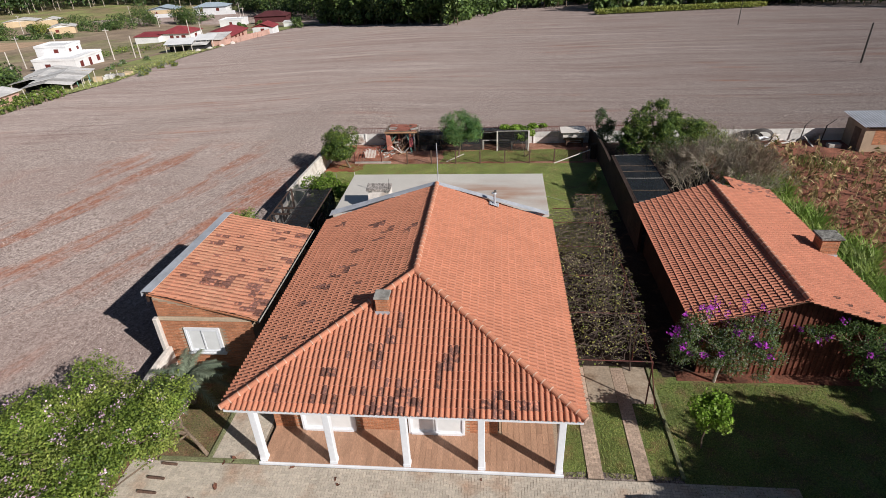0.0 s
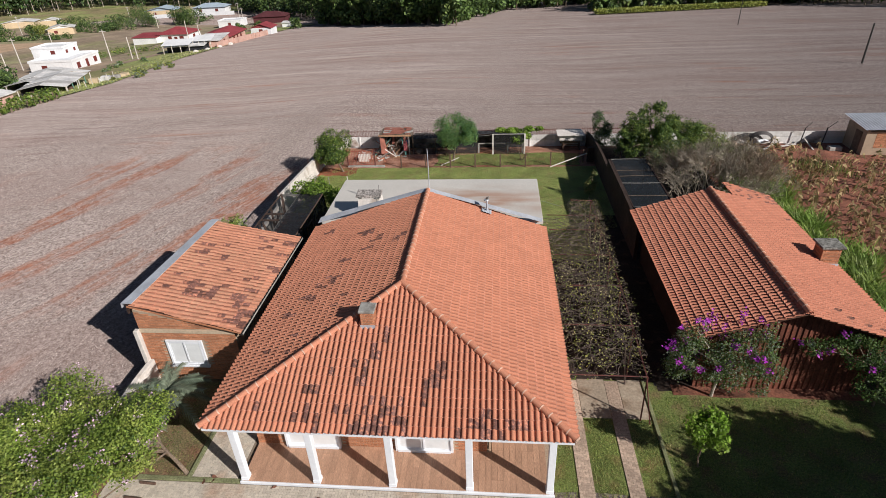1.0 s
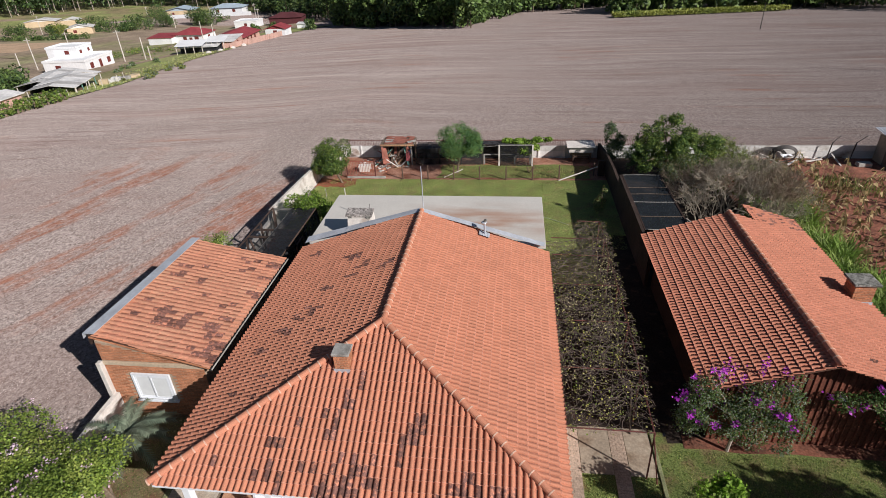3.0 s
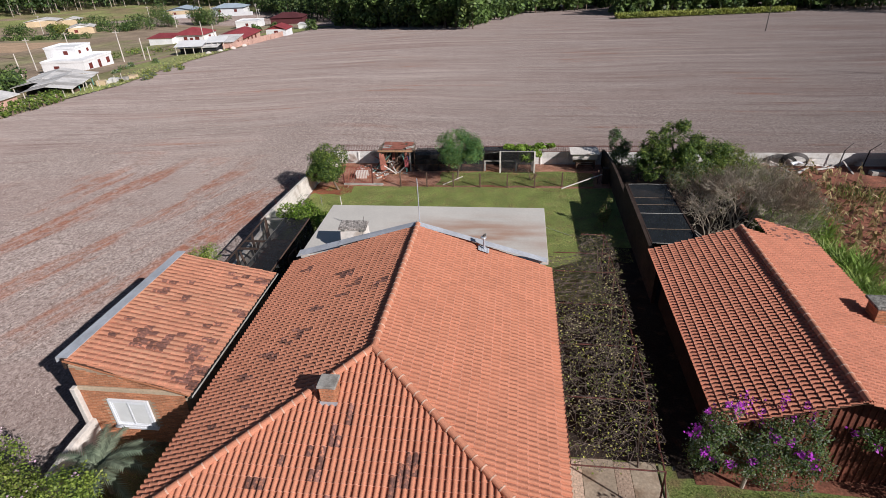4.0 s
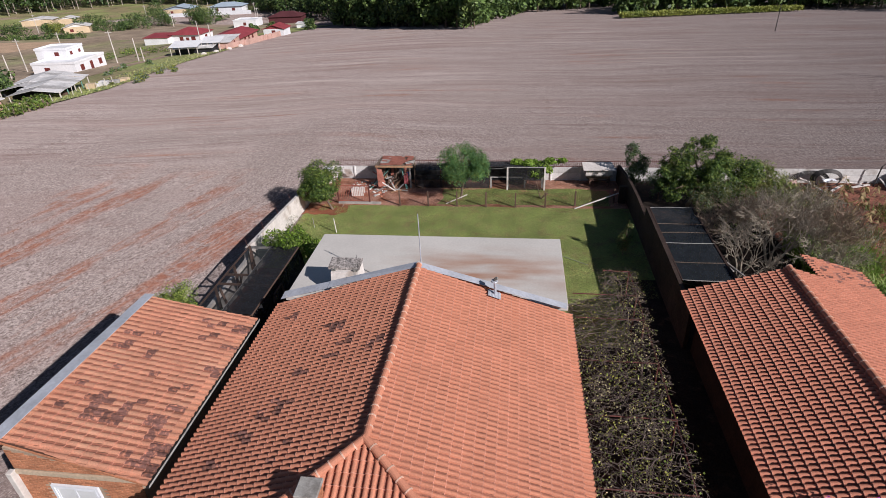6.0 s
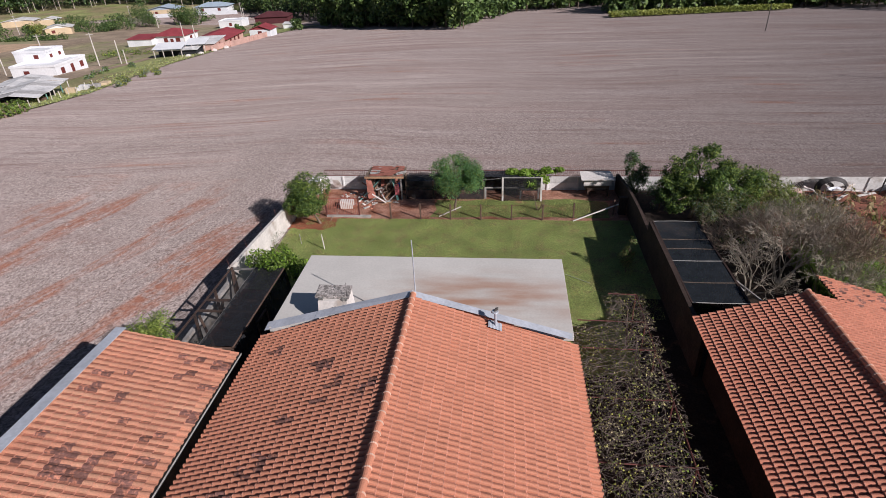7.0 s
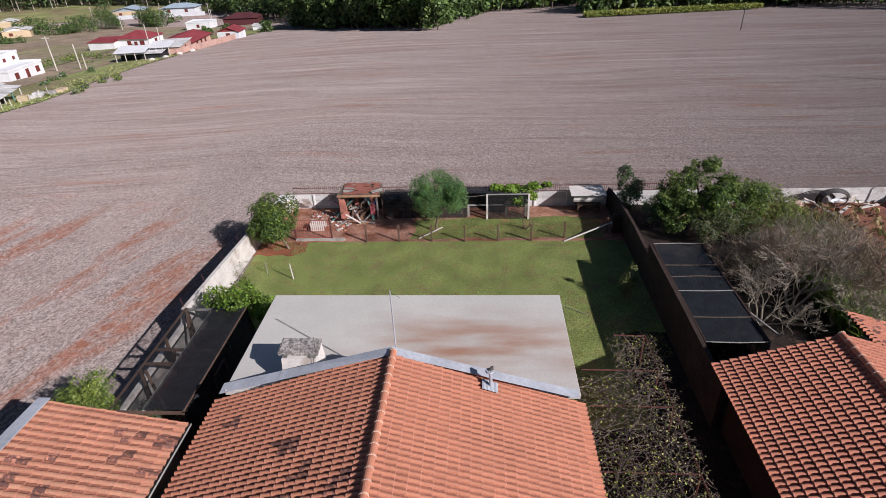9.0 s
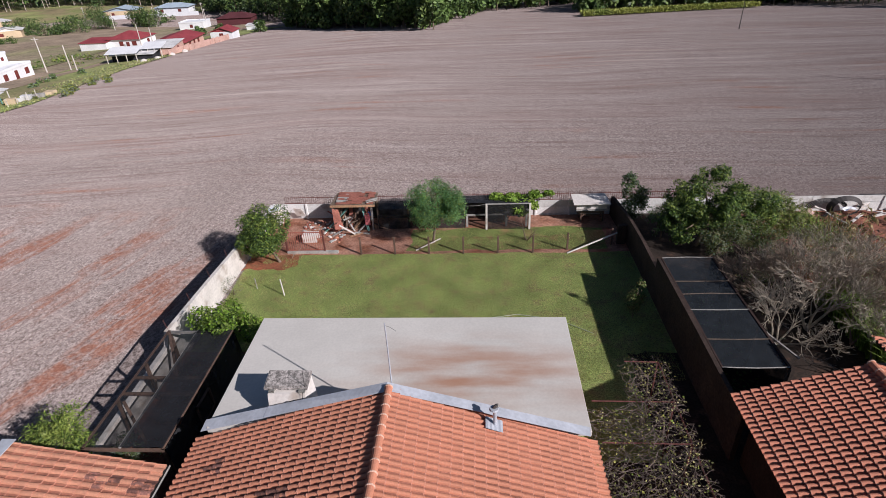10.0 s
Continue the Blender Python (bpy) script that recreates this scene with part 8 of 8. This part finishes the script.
stand("eucalyptus_wood", scatter((((-330, 305), (-246, 378)), ((-400, 380), (-290, 460))), 8.0, 28, 4.5), "tall dark eucalyptus plantation with pale trunks", 200, 1.7, [far_dark, far_leaf], [.75, .25], True)
stand("eucalyptus_wood", scatter((((-246, 378), (-140, 345)), ((-250, 450), (-130, 400))), 8.0, 26, 4.5), "tall dark eucalyptus plantation with pale trunks", 200, 1.7, [far_dark, far_leaf], [.7, .3], True)
stand("village_trees", [(-189, 267, 7, 5), (-178, 276, 6, 4.5), (-168, 280, 6, 4), (-178, 287, 9, 5), (-172, 283, 9, 4.5), (-153, 285, 9, 4), (-150, 283, 7, 4), (-205, 250, 4, 3.5), (-215, 246, 4, 4), (-225, 250, 4, 4), (-240, 246, 4, 4),
                        (-200, 272, 7, 4), (-250, 250, 4, 4), (-160, 292, 8, 4), (-137, 322, 8, 4.5), (-196, 318, 8, 5), (-90, 205, 3, 2), (-86, 212, 3, 2.2), (-70, 206, 3, 2), (-176, 262, 4, 3)], "round garden trees among the village houses", 1100, 0.5)
stand("yellow_trees", [(-204, 252, 4.5, 3.5), (-200, 250, 4, 3)], "yellow-green garden trees", 1000, 0.45, [far_yellow, far_leaf], [.8, .2])
stand("hedge", [(-84, 92, 3.2, 2.6), (-88, 97, 3.2, 2.8), (-86, 88, 3.2, 3.0), (-92, 101, 3.2, 3), (-81, 84, 3, 2.6), (-92, 92, 3, 3)], "dense garden trees by the low shed", 700, 0.5)
stand("verge_bushes", [(-66 - 0.09 * k + rng.gauss(0, 1.5), 98 + k * 1.5, rng.uniform(.35, .8), rng.uniform(.4, .9)) for k in range(14)], "low tufts and bushes along the field edge", 120, 0.30, [far_yellow, leaf_grey], [.6, .4])
cy = []
for k in range(15):
    x, y = -64.8 - 0.05 * k, 68 + k * 0.95
    cy.append((x + rng.gauss(0, .3), y, rng.uniform(1.4, 2.3), 0.6))
stand("conifer_hedge", cy, "row of small bright conifers along the field", 160, 0.28, [leaf_bright, far_leaf], [.7, .3])


def crop_strip():
    X = nrg.uniform(0, 1, 9000)
    W = nrg.uniform(0, 7, 9000)
    x = 30 + 54 * X
    y = 188 + 12 * X + W
    z = np.array([ground_z(a, b) for a, b in zip(x, y)])
    P = np.stack([x, y, z + nrg.uniform(.3, 1.5, 9000)], 1)
    tagged(quads("crop_strip", leaves_at(P, unit(nrg.normal(size=P.shape) + np.array([0, -.3, .6])), 0.75, 0.4), [far_yellow], np.zeros(9000)), "strip of yellow-green standing maize at the far field edge", "maize", "", "stuff")


crop_strip()
awning(-79.4, 143.6, 7.0, 4.5, 2.2, 8, "white sheet awning on posts beside the field")
awning(-75.6, 149.6, 5.0, 4.5, 2.4, 8, "white sheet awning beside the pink outbuilding")


verge_leaf = leaf_mat("verge_leaf", (0.36, 0.40, 0.14), (0.44, 0.42, 0.20), amount=0.3, light=0.2, ts=0.2)


def verge_grass():
    n = 7000
    k = nrg.uniform(0, 1, n) ** 0.8
    y = 70 + k * 80
    x = np.interp(y, [p[1] for p in edge_line], [p[0] for p in edge_line]) - nrg.random(n) ** 1.5 * 7
    z = np.array([ground_z(a, b) for a, b in zip(x, y)])
    P = np.stack([x, y, z + nrg.uniform(.05, .22, n)], 1)
    tagged(quads("verge_grass", leaves_at(P, unit(nrg.normal(size=P.shape) + np.array([.3, -.4, .5])), nrg.uniform(.15, .45, n), 0.35), [verge_leaf, far_leaf, leaf_grey], nrg.choice(3, size=n, p=[.75, .1, .15])), "long uneven grass on the verge of the field", "grass", "", "stuff")


verge_grass()


# ---- parked car beside the drive and small things on the boarded house ----
def parked_car():
    """A hatchback whose shadow falls on the paving."""
    c = thing("car", (7.6, 11.2, 0), "dark grey parked hatchback on the front yard", "car")
    paint = material("car_paint", (0.06, 0.065, 0.075), 0.3, 0.03, 20, 0.05, 1, 0.0, metal=0.3, spec=0.6)
    rubber = material("tyre_rubber", (0.02, 0.02, 0.02), 0.9)
    side = [(5.5, .35), (5.45, .75), (5.75, .95), (6.5, 1.02), (9.35, 1.0), (9.5, .7), (9.45, .35)]
    cabin = [(5.72, .96), (6.05, 1.46), (6.5, 1.54), (7.6, 1.55), (8.55, 1.02)]

    def loft(outline, y0, y1, tuck):
        s, n = Shape(), len(outline)
        mz = min(z for _, z in outline)
        v = [(x, y, z) for y in (y0, y1) for x, z in outline]
        v = [(x, y + (tuck if y == y0 else -tuck) * (z - mz), z) for x, y, z in v]
        return s.add(v, [tuple(range(n)), tuple(range(2 * n - 1, n - 1, -1))] + [(i, i + n, (i + 1) % n + n, (i + 1) % n) for i in range(n)])
    part("body", loft(side, 10.35, 12.05, 0.05), paint, c)
    part("cabin", loft(cabin, 10.42, 11.98, 0.16), glass, c, "dark glazed cabin")
    part("roof", Shape().box(6.1, 10.55, 1.50, 7.75, 11.85, 1.575, bevel=0.03), paint, c)
    for x in (6.25, 8.75):
        for y in (10.42, 11.84):
            w = part("wheel", Shape().tube([(x, y, .30), (x, y + .16, .30)], 0.30, 16), rubber, c)
            part("rim", Shape().tube([(x, y - .01, .30), (x, y + .17, .30)], 0.18, 12), zinc, w)
    for y in (10.28, 12.03):
        part("mirror", Shape().box(8.0, y, 0.98, 8.12, y + .14, 1.12, bevel=0.02), paint, c)
    part("aerial", Shape().tube([(6.2, 11.2, 1.56), (5.9, 11.2, 1.95)], 0.006, 4), steel_dark, c)


parked_car()
lamp = thing("wall_lamp", (11.43, 18.98, 2.35), "small white lamp on the boarded wall", "lamp")
part("bracket", Shape().box(11.40, 18.9, 2.36, 11.46, 18.99, 2.42, bevel=0.005), white_paint, lamp)
part("shade", Shape().tube([(11.43, 18.86, 2.46), (11.43, 18.86, 2.40), (11.43, 18.86, 2.27)], [0.05, 0.12, 0.14], 12), white_paint, lamp, smooth=True)

# ---- plots and gardens of the village ----
furrow = material("furrowed_plot", (0.36, 0.27, 0.19), 0.95, 0.35, 1.2, 0.25, 0.12, 0.5, 8, tint=(0.29, 0.29, 0.13), tint_scale=0.05, tint_at=0.52, stretch=(1.0, 0.25, 1.0))
tan_plot = material("straw_plot", (0.55, 0.38, 0.25), 0.95, 0.2, 2, 0.15, 0.2, 0.4, 8)
strip("furrowed_plot", [(-165, 168), (-168, 190), (-172, 216)], [(-100, 142), (-103, 165), (-112, 205)], 0.2, furrow, "furrowed brown plot with green rows", "ground")
strip("straw_plot", [(-260, 190), (-250, 212)], [(-158, 175), (-165, 209)], 0.24, tan_plot, "pale straw-coloured plot", "ground")
stand("plot_hedge", [(-250 + 2.6 * k + rng.gauss(0, .6), 214 + 0.36 * k + rng.gauss(0, .8), rng.uniform(1.4, 2.6), rng.uniform(1.4, 2.2)) for k in range(31)], "dense green hedge along the plots", 240, 0.5, [far_leaf, far_dark], [.7, .3])
stand("garden_bushes", [(-186 + rng.gauss(0, 8), 262 + rng.gauss(0, 6), rng.uniform(3, 7), rng.uniform(2.5, 4.5)) for k in range(9)] + [(-150 + rng.gauss(0, 10), 290 + rng.gauss(0, 8), rng.uniform(3, 8), rng.uniform(2.5, 4)) for k in range(6)], "garden bushes and trees between the houses", 420, 0.6)
stand("lane_bushes", [(-80 - 0.05 * k + rng.gauss(0, 2.2), 112 + 1.7 * k, rng.uniform(.6, 1.3), rng.uniform(.7, 1.3)) for k in range(0, 12, 3)], "low grey-green bushes beside the lane", 150, 0.32, [leaf_grey, far_leaf], [.45, .55])
stand("plot_scrub", [(rng.uniform(-112, -92), rng.uniform(140, 168), rng.uniform(.5, 1.3), rng.uniform(.8, 2.0)) for k in range(16)], "weedy tufts on the village plots", 110, 0.35, [far_yellow, far_leaf], [.4, .6])
for k in range(12):
    y = 76 + k * 2.1
    x = -66.6 - 0.12 * k + rng.uniform(-.2, .2)
    z = ground_z(x, y)
    solid("fence_stake", Shape().tube([(x, y, z - .3), (x + rng.uniform(-.15, .15), y, z + rng.uniform(1.0, 1.6))], 0.06, 5), pole_grey, "pale crooked stake in the garden fence", "stake", "garden fence stakes")
for k in range(6):
    x, y = -68.5 + rng.uniform(-1, .8), 95 + k * 1.6
    z = ground_z(x, y)
    solid("crate", Shape().box(-.7, -.5, -.2, .7, .5, rng.uniform(.5, 1.1), pose(x, y, z, 0, 0, rng.uniform(0, 60)), bevel=0.03), rng.choice((village_metal, wood_pale, village_cream)), "pale crates stacked by the shed", "crate", "crates by the shed")
for x, y in ((-74.0, 141.2), (-72.8, 145.0), (-72.4, 151.0), (-72.1, 157.0)):
    z = ground_z(x, y)
    solid("sack_heap", Shape().tube([(x, y, z - .1), (x, y, z + .35), (x, y, z + .6)], [.8, .7, .25], 9), white_worn, "heap of pale sacks by the sheds", "sacks", "sacks by the sheds", smooth=True)
